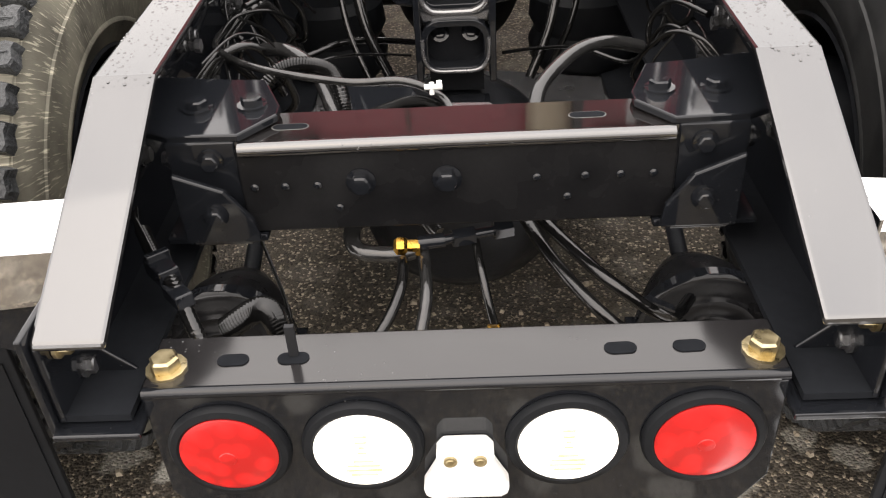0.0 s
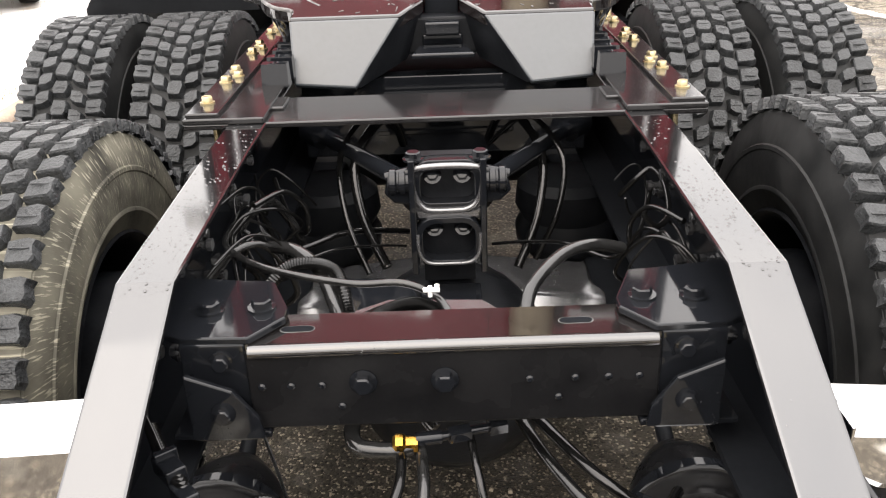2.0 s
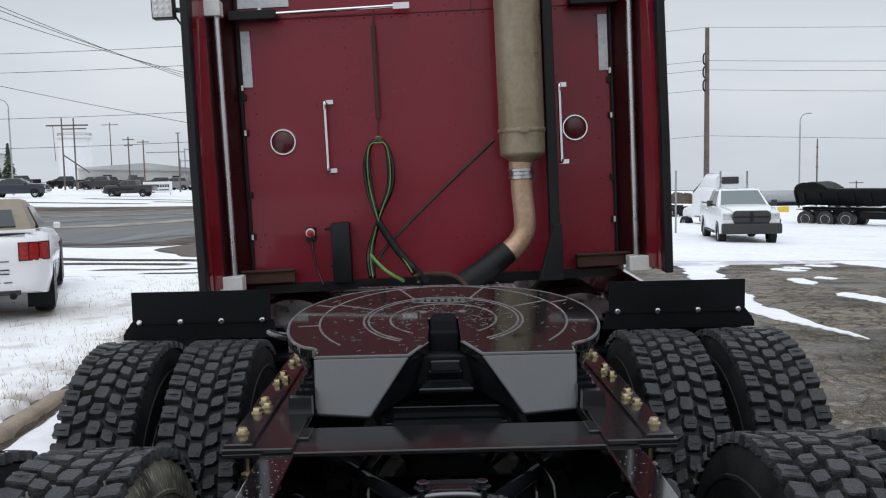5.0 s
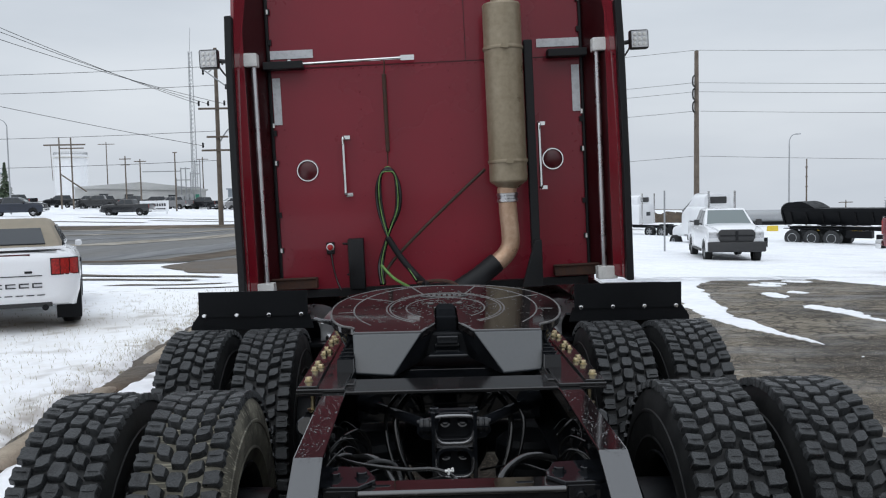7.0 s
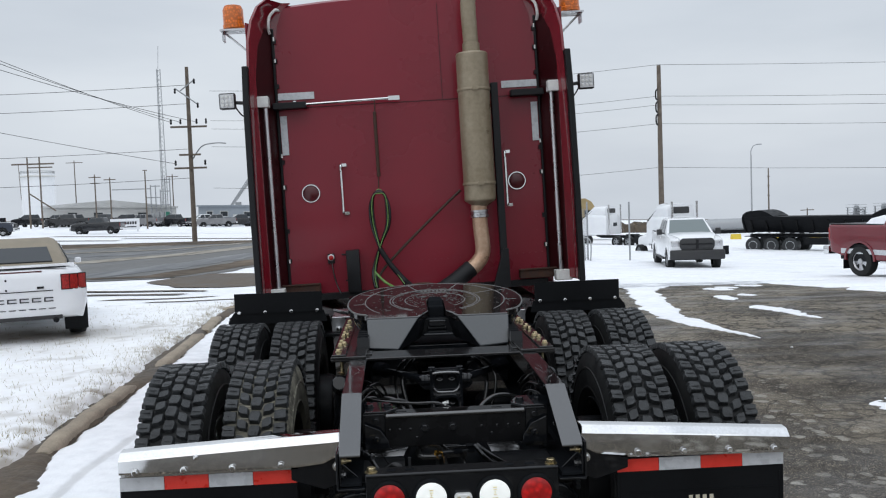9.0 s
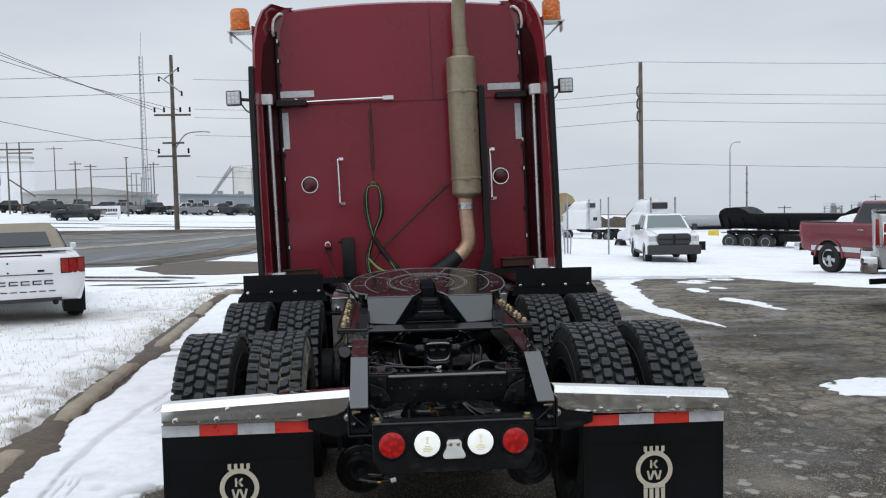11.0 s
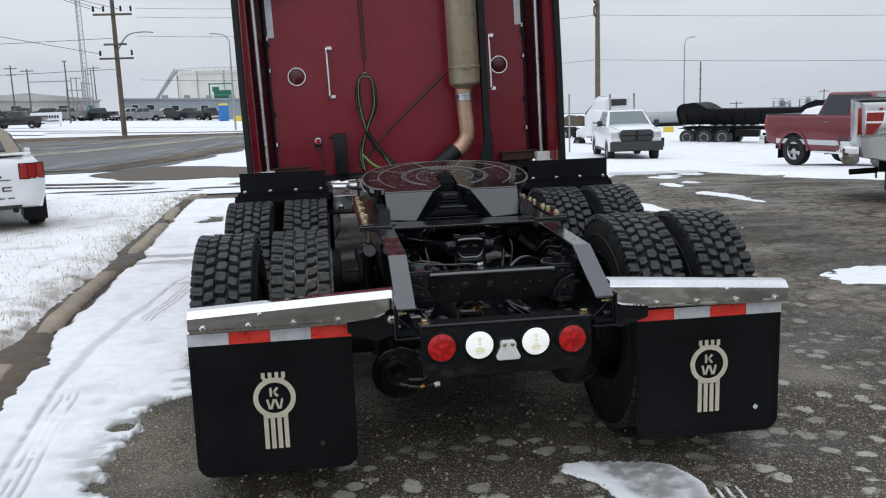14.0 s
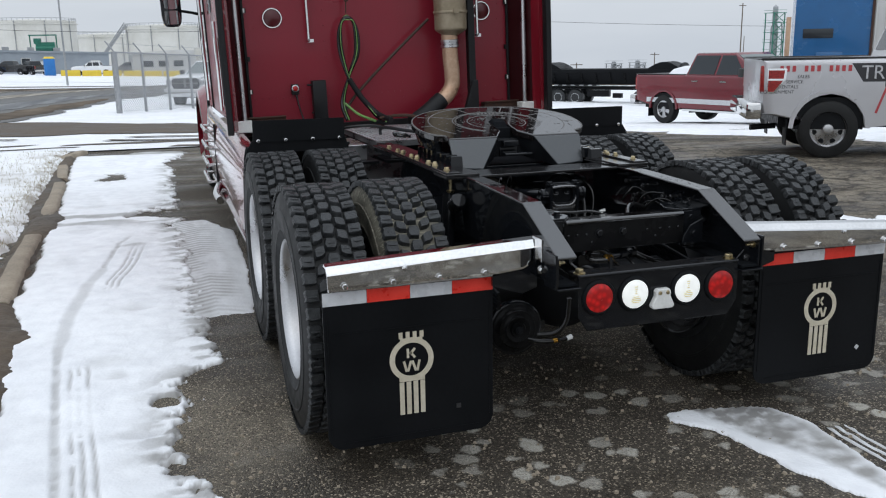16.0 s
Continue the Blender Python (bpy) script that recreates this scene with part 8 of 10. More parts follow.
def pickup(label, m, paint, rim, group="", details=True, lower=None, dark_front=False, spokes=5, rear=-1.75):
    t = thing("pickup_truck", label, "pickup truck", m, group)
    side = [(-2.86, 0.62), (-2.90, 0.80), (-2.92, 1.36), (-1.02, 1.37), (1.30, 1.36), (1.55, 1.34), (2.30, 1.30), (2.72, 1.24), (2.86, 1.12), (2.90, 0.72), (2.84, 0.48)]
    side += arch(1.88, 0.42, 0.47) + [(1.30, 0.46), (-1.20, 0.46)] + arch(rear, 0.42, 0.47) + [(-2.3, 0.52)]
    rings = []
    for x, k1, k2 in ((-0.975, 0.20, 0.09), (-0.968, 0.12, 0.05), (-0.94, 0.06, 0.015), (-0.86, 0.015, 0.0), (-0.5, 0.0, 0.0), (0.5, 0.0, 0.0), (0.86, 0.015, 0.0), (0.94, 0.06, 0.015), (0.968, 0.12, 0.05), (0.975, 0.20, 0.09)):
        rings.append([(x, y - (math.copysign(k1, y) if abs(y) > 2.5 else 0), z - (k2 if z > 1.1 else 0)) for y, z in side])
    b = part("body", Shape().loft(rings), paint, t, smooth=32)
    c = frustum((0.93, -1.06, 1.46, 1.32), (0.72, -0.86, 0.42, 1.95))
    cab_box = Shape().add(c, [(3, 2, 1, 0), (4, 5, 6, 7), (0, 1, 5, 4), (1, 2, 6, 5), (2, 3, 7, 6), (3, 0, 4, 7)])
    cb = part("cab", cab_box, paint, t, bevel=0.06)
    part("windscreen", pane(c, (2, 3, 7, 6), 0.06, 0.94, 0.10, 0.90, 0.012), SCREEN, cb)
    part("rear_window", pane(c, (0, 1, 5, 4), 0.10, 0.90, 0.22, 0.86, 0.012), WINDOW, cb)
    for quad, spans in (((1, 2, 6, 5), ((0.045, 0.41, 0.06, 0.62), (0.44, 0.82, 0.67, 0.96))), ((3, 0, 4, 7), ((0.18, 0.56, 0.04, 0.33), (0.59, 0.955, 0.38, 0.94)))):
        for u0, u1, t0, t1 in spans:
            part("side_window", pane(c, quad, u0, u1, 0.10, 0.88, 0.012, (t0, t1)), WINDOW, cb)
    part("bed_liner", Shape().box((0, -1.98, 1.362), (1.62, 1.66, 0.012)), PLASTIC, t)
    for sx in (-1, 1):
        part("bed_rail_cap", Shape().box((sx * 0.875, -1.98, 1.372), (0.10, 1.80, 0.022)), PLASTIC, t, bevel=0.006)
    part("tailgate_cap", Shape().box((0, -2.875, 1.362), (1.70, 0.07, 0.02)), PLASTIC, t, bevel=0.006)
    part("front_bumper", Shape().box((0, 2.93, 0.64), (2.0, 0.20, 0.36)), PLASTIC if dark_front else CHROME, t, bevel=0.05)
    part("rear_bumper", Shape().box((0, -2.96, 0.66), (1.96, 0.22, 0.24)), PLASTIC if dark_front else CHROME, t, bevel=0.04)
    g = part("grille", Shape().prism([(-0.56, 0.80), (0.56, 0.80), (0.64, 0.96), (0.64, 1.16), (0.54, 1.26), (-0.54, 1.26), (-0.64, 1.16), (-0.64, 0.96)], Matrix.Translation((0, 2.86, 0)) @ XZ, 0.09), PLASTIC, t, "black four-hole grille", bevel=0.04)
    part("grille_bar", Shape().box((0, 2.955, 1.04), (1.16, 0.02, 0.05)).box((0, 2.955, 1.04), (0.10, 0.03, 0.34)), TRIM_BLACK if dark_front else CHROME, g)
    part("bonnet", Shape().loft([[(-w, y, z - 0.12), (-w, y, z - 0.03), (-w * 0.5, y, z), (w * 0.5, y, z), (w, y, z - 0.03), (w, y, z - 0.12)] for y, w, z in ((1.40, 0.86, 1.43), (2.2, 0.80, 1.40), (2.70, 0.68, 1.33), (2.88, 0.60, 1.25))]), paint, t, smooth=40)
    for sx in (-1, 1):
        part("headlight", Shape().box((sx * 0.79, 2.80, 1.06), (0.30, 0.16, 0.22)), ALU, t, "clear headlight", bevel=0.03)
        part("tail_light", Shape().box((sx * 0.87, -2.845, 1.10), (0.15, 0.09, 0.36)), LENS_TAIL, t, "red tail light", bevel=0.015)
        mr = part("door_mirror", Shape().box((sx * 1.13, 1.02, 1.45), (0.20, 0.14, 0.22)), PLASTIC, t, bevel=0.03)
        part("mirror_arm", Shape().rod((sx * 0.92, 1.05, 1.38), (sx * 1.08, 1.03, 1.42), 0.03), PLASTIC, mr)
        if details:
            for y in (-0.15, 0.80):
                part("door_handle", Shape().box((sx * 0.985, y - 0.50, 1.20), (0.02, 0.20, 0.035)), CHROME, t)
            part("door_seam", Shape().box((sx * 0.971, -1.03, 0.92), (0.006, 0.012, 0.80)).box((sx * 0.971, 0.18, 0.92), (0.006, 0.012, 0.80)).box((sx * 0.971, 1.30, 0.92), (0.006, 0.012, 0.72)), TRIM_BLACK, t)
            part("side_step", Shape().box((sx * 0.99, 0.15, 0.42), (0.12, 2.3, 0.05)), CHROME if not dark_front else PLASTIC, t)
            part("mud_guard", Shape().box((sx * 0.86, rear - 0.55, 0.36), (0.26, 0.015, 0.36)), FLAP, t)
            for cy in (1.88, rear):
                ring = [[(sx * 0.972, cy + r * math.cos(a), 0.42 + r * math.sin(a)) for r in (0.47, 0.53)] + [(sx * 1.0, cy + r * math.cos(a), 0.42 + r * math.sin(a)) for r in (0.53, 0.47)] for a in np.linspace(0, math.pi, 13)]
                part("wheel_arch", Shape().loft(ring), paint, t)
            if lower is not None:
                part("side_stripe", Shape().box((sx * 0.973, -0.1, 0.66), (0.006, 4.6, 0.13)), lower, t, "silver lower stripe")
    for x in (-0.86, 0.86):
        for y in (1.88, rear):
            car_wheel(t, x, y, 0.40, 0.27, rim, spokes)
    part("underside", Shape().box((0, 0, 0.52), (1.60, 5.2, 0.20)), CHASSIS_DULL, t)
    part("wheel_well", Shape().box((0, 1.88, 0.62), (1.90, 0.9, 0.44)).box((0, rear, 0.62), (1.90, 0.9, 0.44)), CHASSIS_DULL, t)
    return t


def lot_rise(x, y):
    """The parking lots across the road lie a little higher than the road."""
    return 0.55 * smoothstep(106, 122, y) * smoothstep(16, 6, x)


def on_land(x, y, yaw, dz=0.0):
    return pose(x, y, float(land(x, y) + lot_rise(x, y)) + dz, 0, 0, yaw)


tagged(height_mesh("snow_lot", np.arange(-160.0, 17.0, 3.0), np.arange(104.0, 260.0, 2.0), lambda X, Y: land(X, Y) + lot_rise(X, Y) + 0.03 + 0.10 * vnoise(X, Y, 0.3, 4) * smoothstep(104, 108, Y), SNOW), "snow-covered parking lot across the road", "snow", kind="structure")


pickup("white crew-cab pickup truck with black bumper facing the yard", on_land(11.6, 31.6, 170), CAR_WHITE, GALV, dark_front=True)
red_pickup = pickup("dark red crew-cab pickup truck with silver stripe parked on snow", on_land(13.35, 17.55, -165), CAR_RED, ALU, lower=TAPE_WHITE)
part("snow_load", Shape().lathe([(0.75, 0), (0.6, 0.16), (0.3, 0.24), (0.0001, 0.26)], Matrix.Translation((0, -1.5, 1.34)), 20), SNOW, red_pickup, "white load in the bed")
silver = pickup("silver pickup truck with red and black lettering on its side", on_land(9.85, 7.45, -120) @ Matrix.Scale(1.05, 4), CAR_SILVER, ALU, spokes=7, rear=-1.96)
RIGHT_SIDE = Matrix(((0, 0, 1, 0.974), (1, 0, 0, 0), (0, 1, 0, 0), (0, 0, 0, 1)))  # text laid on the right side, reading towards the front
for words, end, z in (("SALES", -2.27, 1.125), ("SERVICE", -2.35, 1.056), ("RENTALS", -2.41, 0.987), ("CONSIGNMENT", -2.46, 0.918)):
    s = text_shape(words, 0.066)
    s.v = [tuple(RIGHT_SIDE @ Vector((x * 0.95 + end + 0.02, y + z - 0.02, d + 0.003))) for x, y, d in s.v]
    part("lettering", s, LETTER_DARK, silver, "dark lettering " + words.lower())
nb = Shape()
for k in range(12):
    if k not in (3, 7):
        nb.box((0.978, -2.62 + 0.080 * k, 1.235), (0.003, 0.046, 0.080))
part("number_bar", nb, LETTER_RED, silver, "red number bars")
part("sign_panel", Shape().prism([(-1.72, 1.30), (-0.05, 1.30), (-0.05, 0.98), (-1.28, 0.98), (-1.28, 1.05), (-1.56, 1.05)], Matrix.Translation((0.972, 0, 0)) @ YZ, 0.004), LETTER_DARK, silver, "dark painted sign panel")
tru = text_shape("TRU", 0.26)
tru.v = [tuple(RIGHT_SIDE @ Vector((x * 0.95 - 1.12, y + 1.09, d + 0.008))) for x, y, d in tru.v]
part("lettering", tru, TAPE_WHITE, silver, "bold white lettering tru")
part("sign_stripe", Shape().box((0.977, -1.30, 0.84), (0.003, 0.03, 0.45), pose(0, 0, 0, -18).to_3x3()), LETTER_RED, silver)
part("tail_light_surround", Shape().prism([(-2.80, 1.24), (-2.55, 1.24), (-2.56, 1.09), (-2.69, 0.90), (-2.80, 0.90)], Matrix.Translation((0.972, 0, 0)) @ YZ, 0.008), CHROME, silver, "bright lamp surround")
part("tail_light_side", Shape().prism([(-2.79, 1.215), (-2.58, 1.215), (-2.59, 1.10), (-2.79, 1.10)], Matrix.Translation((0.976, 0, 0)) @ YZ, 0.012).prism([(-2.79, 1.075), (-2.60, 1.075), (-2.63, 1.03), (-2.71, 0.925), (-2.79, 0.925)], Matrix.Translation((0.976, 0, 0)) @ YZ, 0.012), LENS_TAIL, silver)
part("exhaust_tip", Shape().rod((0.55, -2.6, 0.42), (0.62, -2.95, 0.40), 0.04), CHASSIS_DULL, silver)


def sports_car(m):
    t = thing("convertible_car", "white convertible sports car with tan soft top on snowy lawn", "car", m)

    def ring(y, zb, zm, zt, wb, wm, wt):
        right = [(wb, zb), (wm * 0.985, (zb + zm) / 2), (wm, zm), (wm * 0.975, zm + (zt - zm) * 0.55), (wt, zt - 0.03), (wt * 0.86, zt + 0.005), (wt * 0.4, zt + 0.02)]
        return [(x, y, z) for x, z in right] + [(-x, y, z) for x, z in reversed(right)]

    rows = [(-2.345, 0.44, 0.62, 0.84, 0.60, 0.68, 0.60), (-2.335, 0.40, 0.63, 0.90, 0.66, 0.76, 0.68), (-2.295, 0.36, 0.64, 0.95, 0.74, 0.84, 0.74), (-2.245, 0.33, 0.66, 0.98, 0.80, 0.89, 0.785), (-2.16, 0.31, 0.67, 1.00, 0.83, 0.92, 0.81), (-2.05, 0.30, 0.68, 1.00, 0.86, 0.93, 0.82), (-1.4, 0.24, 0.66, 0.99, 0.88, 0.94, 0.84), (-0.6, 0.22, 0.62, 0.94, 0.88, 0.92, 0.86), (0.6, 0.22, 0.60, 0.92, 0.88, 0.92, 0.86), (1.2, 0.22, 0.60, 0.90, 0.88, 0.93, 0.84), (2.0, 0.26, 0.56, 0.80, 0.84, 0.90, 0.76), (2.25, 0.34, 0.52, 0.70, 0.74, 0.80, 0.66)]
    part("body", Shape().loft([ring(*r) for r in rows]), CAR_WHITE, t, smooth=45)
    c = frustum((0.74, -1.42, 0.95, 0.97), (0.56, -0.72, 0.12, 1.36))
    top = part("soft_top", Shape().add(c, [(3, 2, 1, 0), (4, 5, 6, 7), (0, 1, 5, 4), (1, 2, 6, 5), (2, 3, 7, 6), (3, 0, 4, 7)]), CANVAS, t, "tan canvas soft top", bevel=0.09)
    part("rear_window", pane(c, (0, 1, 5, 4), 0.14, 0.86, 0.16, 0.66, 0.02), WINDOW, top)
    part("windscreen", pane(c, (2, 3, 7, 6), 0.06, 0.94, 0.05, 0.88, 0.02), WINDOW, top)
    for quad in ((1, 2, 6, 5), (3, 0, 4, 7)):
        part("side_window", pane(c, quad, 0.25, 0.85, 0.06, 0.74, 0.02), WINDOW, top)
    sp = Shape().loft([[(x, -2.16 + 0.10 * (x / 0.8) ** 2, 1.045), (x, -2.26 + 0.10 * (x / 0.8) ** 2, 1.04), (x, -2.27 + 0.10 * (x / 0.8) ** 2, 1.015), (x, -2.16 + 0.10 * (x / 0.8) ** 2, 1.01)] for x in np.linspace(-0.78, 0.78, 11)])
    spoiler = part("spoiler", sp, CAR_WHITE, t, "white boot spoiler")
    part("brake_light", Shape().box((0, -2.298, 0.955), (0.75, 0.03, 0.022)), LENS_DARK, spoiler, "dark red third brake light")
    part("spoiler_gap", Shape().box((0, -2.262, 1.0), (1.35, 0.03, 0.012)), TRIM_BLACK, spoiler)
    for sx in (-1, 1):
        tail_y = lambda x: -2.352 + 2.0 * max(0, x - 0.66) ** 2
        slab = lambda x0, x1, z0, z1, out: [[(sx * x, tail_y(x) - out, z0), (sx * x, tail_y(x) - out, z1), (sx * x, tail_y(x) + 0.10, z1), (sx * x, tail_y(x) + 0.10, z0)] for x in np.linspace(x0, x1, 6)]
        seat = part("tail_light_housing", Shape().loft(slab(0.600, 0.918, 0.70, 0.91, 0.0)), TRIM_BLACK, t)
        for x0, x1 in ((0.610, 0.703), (0.713, 0.808), (0.818, 0.909)):
            part("tail_light", Shape().loft(slab(x0, x1, 0.712, 0.900, 0.008)), LENS_TAIL, seat, "red tail light segment")
        part("exhaust_tip", Shape().rod((sx * 0.52, -2.0, 0.30), (sx * 0.52, -2.30, 0.30), 0.04), CHASSIS_DULL, t)
        part("door_mirror", Shape().box((sx * 0.90, 0.75, 0.95), (0.10, 0.10, 0.09)), CAR_WHITE, t, bevel=0.03)
        for y in (-1.42, 1.30):
            w = car_wheel(t, sx * 0.80, y, 0.33, 0.24, ALU)
            part("wheel_shadow", Shape().box((sx * 0.78, y, 0.40), (0.30, 0.76, 0.60)), CHASSIS_DULL, t)
    part("bumper_slot", Shape().box((0, -2.27, 0.34), (1.20, 0.06, 0.06)), PLASTIC, t)
    nb = Shape()
    for k in range(7):
        nb.box((-0.44 + 0.147 * k, -2.352, 0.560), (0.112, 0.008, 0.014)).box((-0.44 + 0.147 * k, -2.352, 0.605), (0.112, 0.008, 0.014)).box((-0.488 + 0.147 * k, -2.352, 0.582), (0.018, 0.008, 0.055))
    part("badge_bar", nb, LETTER_DARK, t, "dark badge bars")
    ds = Shape()
    for k in range(9):
        ds.box((-0.48 + 0.12 * k, -2.350, 0.462), (0.085, 0.012, 0.012))
    part("bumper_dash", ds, LETTER_DARK, t)
    part("boot_line", Shape().box((0, -2.350, 0.70), (1.0, 0.008, 0.010)).box((0.35, -2.350, 0.745), (0.085, 0.006, 0.028)), TRIM_BLACK, t)
    pb = Shape()
    for x in (-0.30, -0.06):
        for z in (0.86, 0.73):
            pb.lathe([(0.014, 0), (0.010, 0.006)], Matrix.Translation((x, -2.345, z)) @ FACE, 10)
    part("plate_screw", pb, TRIM_BLACK, t)
    return t


sports_car(on_land(-6.07, 10.80, 21, 0.07))


def semi_tractor(label, m, paint, chassis):
    t = thing("parked_semi", label, "truck", m)
    part("sleeper", Shape().loft([body_ring(-1.2, 1.15, 1.15, 3.0, 0.3), body_ring(0.9, 1.18, 1.15, 3.1, 0.3), body_ring(1.6, 1.10, 1.15, 2.7, 0.3)]), paint, t, smooth=40)
    part("roof_fairing", Shape().loft([body_ring(-1.0, 1.0, 2.9, 3.8, 0.35), body_ring(0.4, 1.0, 2.9, 3.85, 0.35), body_ring(1.9, 0.9, 2.4, 2.7, 0.2)]), paint, t, smooth=40)
    part("fairing_recess", Shape().box((0, -1.02, 3.42), (1.2, 0.10, 0.44)), PLASTIC, t, bevel=0.08)
    part("hood", Shape().loft([body_ring(1.5, 1.0, 1.0, 1.95, 0.3), body_ring(3.3, 0.8, 0.9, 1.6, 0.3)]), paint, t, smooth=40)
    part("rear_window", Shape().box((0.3, -1.21, 2.1), (0.6, 0.05, 0.35)), WINDOW, t, bevel=0.03)
    part("chassis", Shape().box((0, -2.2, 0.95), (0.9, 4.4, 0.25)).box((0, -3.4, 1.12), (0.9, 0.9, 0.12)), chassis, t)
    for sx in (-1, 1):
        part("stack", Shape().rod((sx * 0.95, -1.4, 1.2), (sx * 0.95, -1.4, 4.0), 0.07), CHROME, t)
        part("flap", Shape().box((sx * 0.95, -4.4, 0.75), (0.6, 0.02, 0.7)), FLAP, t)
        for y in (-3.6, -2.3, 2.6):
            car_wheel(t, sx * 0.95, y, 0.52, 0.5, GALV, 6)
    return t


semi_tractor("white sleeper semi truck with red chassis on snow", on_land(15.4, 44.6, 14, -0.4) @ Matrix.Scale(0.82, 4), CAR_WHITE, CAR_RED)
semi_tractor("white semi truck behind the chain-link fence", on_land(15.2, 60.0, 40, -0.1) @ Matrix.Scale(0.76, 4), CAR_WHITE, CHASSIS_DULL)
blue = thing("parked_semi", "blue tall sleeper semi truck parked across the yard", "truck", on_land(18.6, 20.1, -38))
part("sleeper", Shape().loft([body_ring(-1.2, 1.12, 0.9, 4.2, 0.3), body_ring(0.9, 1.15, 0.9, 4.3, 0.3), body_ring(1.6, 1.08, 0.9, 3.4, 0.3)]), CAR_BLUE, blue, smooth=40)
part("rear_window", Shape().box((-0.45, -1.21, 2.75), (0.85, 0.05, 0.28)), WINDOW, blue, bevel=0.04)
part("hatch", Shape().box((-0.1, -1.215, 1.75), (0.75, 0.03, 0.9)), CAR_BLUE, blue, bevel=0.03)
part("hatch_handle", Shape().box((0.05, -1.245, 1.75), (0.06, 0.03, 0.30)), CHROME, blue)
part("side_post", Shape().box((-1.30, -1.26, 2.0), (0.14, 0.14, 2.5)), TAN_STEEL, blue, bevel=0.01)
part("chassis", Shape().box((0, -2.2, 0.95), (0.9, 4.0, 0.25)), CHASSIS_DULL, blue)
for sx in (-1, 1):
    for y in (-3.2, -2.0, 2.6):
        car_wheel(blue, sx * 0.95, y, 0.52, 0.5, GALV, 6)
box_trailer = thing("box_trailer", "white ribbed box trailer standing beside a blue truck", "trailer", on_land(20.0, 18.1, -38))
part("box", Shape().box((0, 4.0, 2.5), (2.6, 9.0, 3.0)), BLDG_WHITE, box_trailer, bevel=0.03)
for k in range(10):
    part("rib", Shape().box((-1.22 + 0.27 * k, -0.52, 2.5), (0.05, 0.04, 2.9)), BLDG_WHITE, box_trailer)
part("corner_post", Shape().box((-1.31, -0.52, 2.5), (0.07, 0.07, 3.0)), RUST, box_trailer)
for sx in (-1, 1):
    part("leg", Shape().box((sx * 0.9, 0.8, 0.55), (0.15, 0.15, 1.1)), CHASSIS_DULL, box_trailer)
    for y in (5.5, 6.7):
        car_wheel(box_trailer, sx * 1.0, y, 0.52, 0.4, GALV, 6)


def dump_trailer(m):
    t = thing("dump_trailer", "black side-dump trailer with arched end boards on snow", "trailer", m)
    rows = []
    for x in (-4.9, 4.9):
        rows.append([(x, -0.75, 1.35), (x, -1.22, 2.15), (x, -1.22, 2.35), (x, 1.22, 2.35), (x, 1.22, 2.15), (x, 0.75, 1.35)])
    part("tub", Shape().loft(rows), FLAP, t, bevel=0.02)
    for x in (-4.95, 4.95):
        cap = [(-1.25, 2.1)] + [(1.25 * math.cos(a), 2.30 + 0.42 * math.sin(a)) for a in np.linspace(math.pi, 0, 9)] + [(1.25, 2.1), (0.8, 1.3), (-0.8, 1.3)]
        part("end_board", Shape().prism(cap, Matrix.Translation((x - 0.05, 0, 0)) @ YZ, 0.10), FLAP, t)
        part("tarp_arch", Shape().loft([[(x + s * 1.0 - math.copysign(1.0, x), 1.2, 2.34), (x + s * 1.0 - math.copysign(1.0, x), 1.2, 2.36 + 0.42 * math.cos(s * 1.5)), (x + s * 1.0 - math.copysign(1.0, x), -1.2, 2.36 + 0.42 * math.cos(s * 1.5)), (x + s * 1.0 - math.copysign(1.0, x), -1.2, 2.34)] for s in np.linspace(-1, 1, 9)]), FLAP, t)
    for k in range(10):
        part("side_rib", Shape().box((-4.4 + 0.97 * k, -1.06, 1.78), (0.07, 0.06, 0.75), pose(0, 0, 0, 28).to_3x3()), SATIN, t)
    tape = Shape()
    for k in range(16):
        tape.box((-4.6 + 0.6 * k, -0.82, 1.30), (0.28, 0.02, 0.05))
    tagged(part("reflector_tape", tape, TAPE_WHITE, t), kind="stuff")
    part("chassis", Shape().box((0, 0, 1.1), (9.6, 0.9, 0.22)), CHASSIS_DULL, t)
    for x in (-4.3, -3.1, -1.9, 2.5, 3.6):
        for y in (-0.95, 0.95):
            m0 = Matrix.Translation((x, y, 0.52)) @ pose(0, 0, 0, 90 if y < 0 else -90)
            w = part("wheel", Shape().lathe([(0.30, -0.25), (0.50, -0.25), (0.52, 0.0), (0.50, 0.25), (0.30, 0.25)], m0, 28), RUBBER, t)
            part("rim", Shape().lathe([(0.30, 0.24), (0.27, 0.255), (0.20, 0.20), (0.09, 0.22), (0.0001, 0.23)], m0, 24), CAR_WHITE, w, "pale disc rim")
        part("fender", Shape().box((x, -0.95, 1.10), (1.1, 0.55, 0.04)), CHASSIS_DULL, t)
    part("side_box", Shape().box((-0.4, -0.75, 0.78), (1.5, 0.4, 0.42)).box((0.9, -0.8, 0.65), (0.6, 0.3, 0.3)), CHASSIS_DULL, t)
    for sy in (-0.7, 0.7):
        part("landing_leg", Shape().box((4.6, sy, 0.55), (0.14, 0.14, 1.1)), GALV, t)
    return t


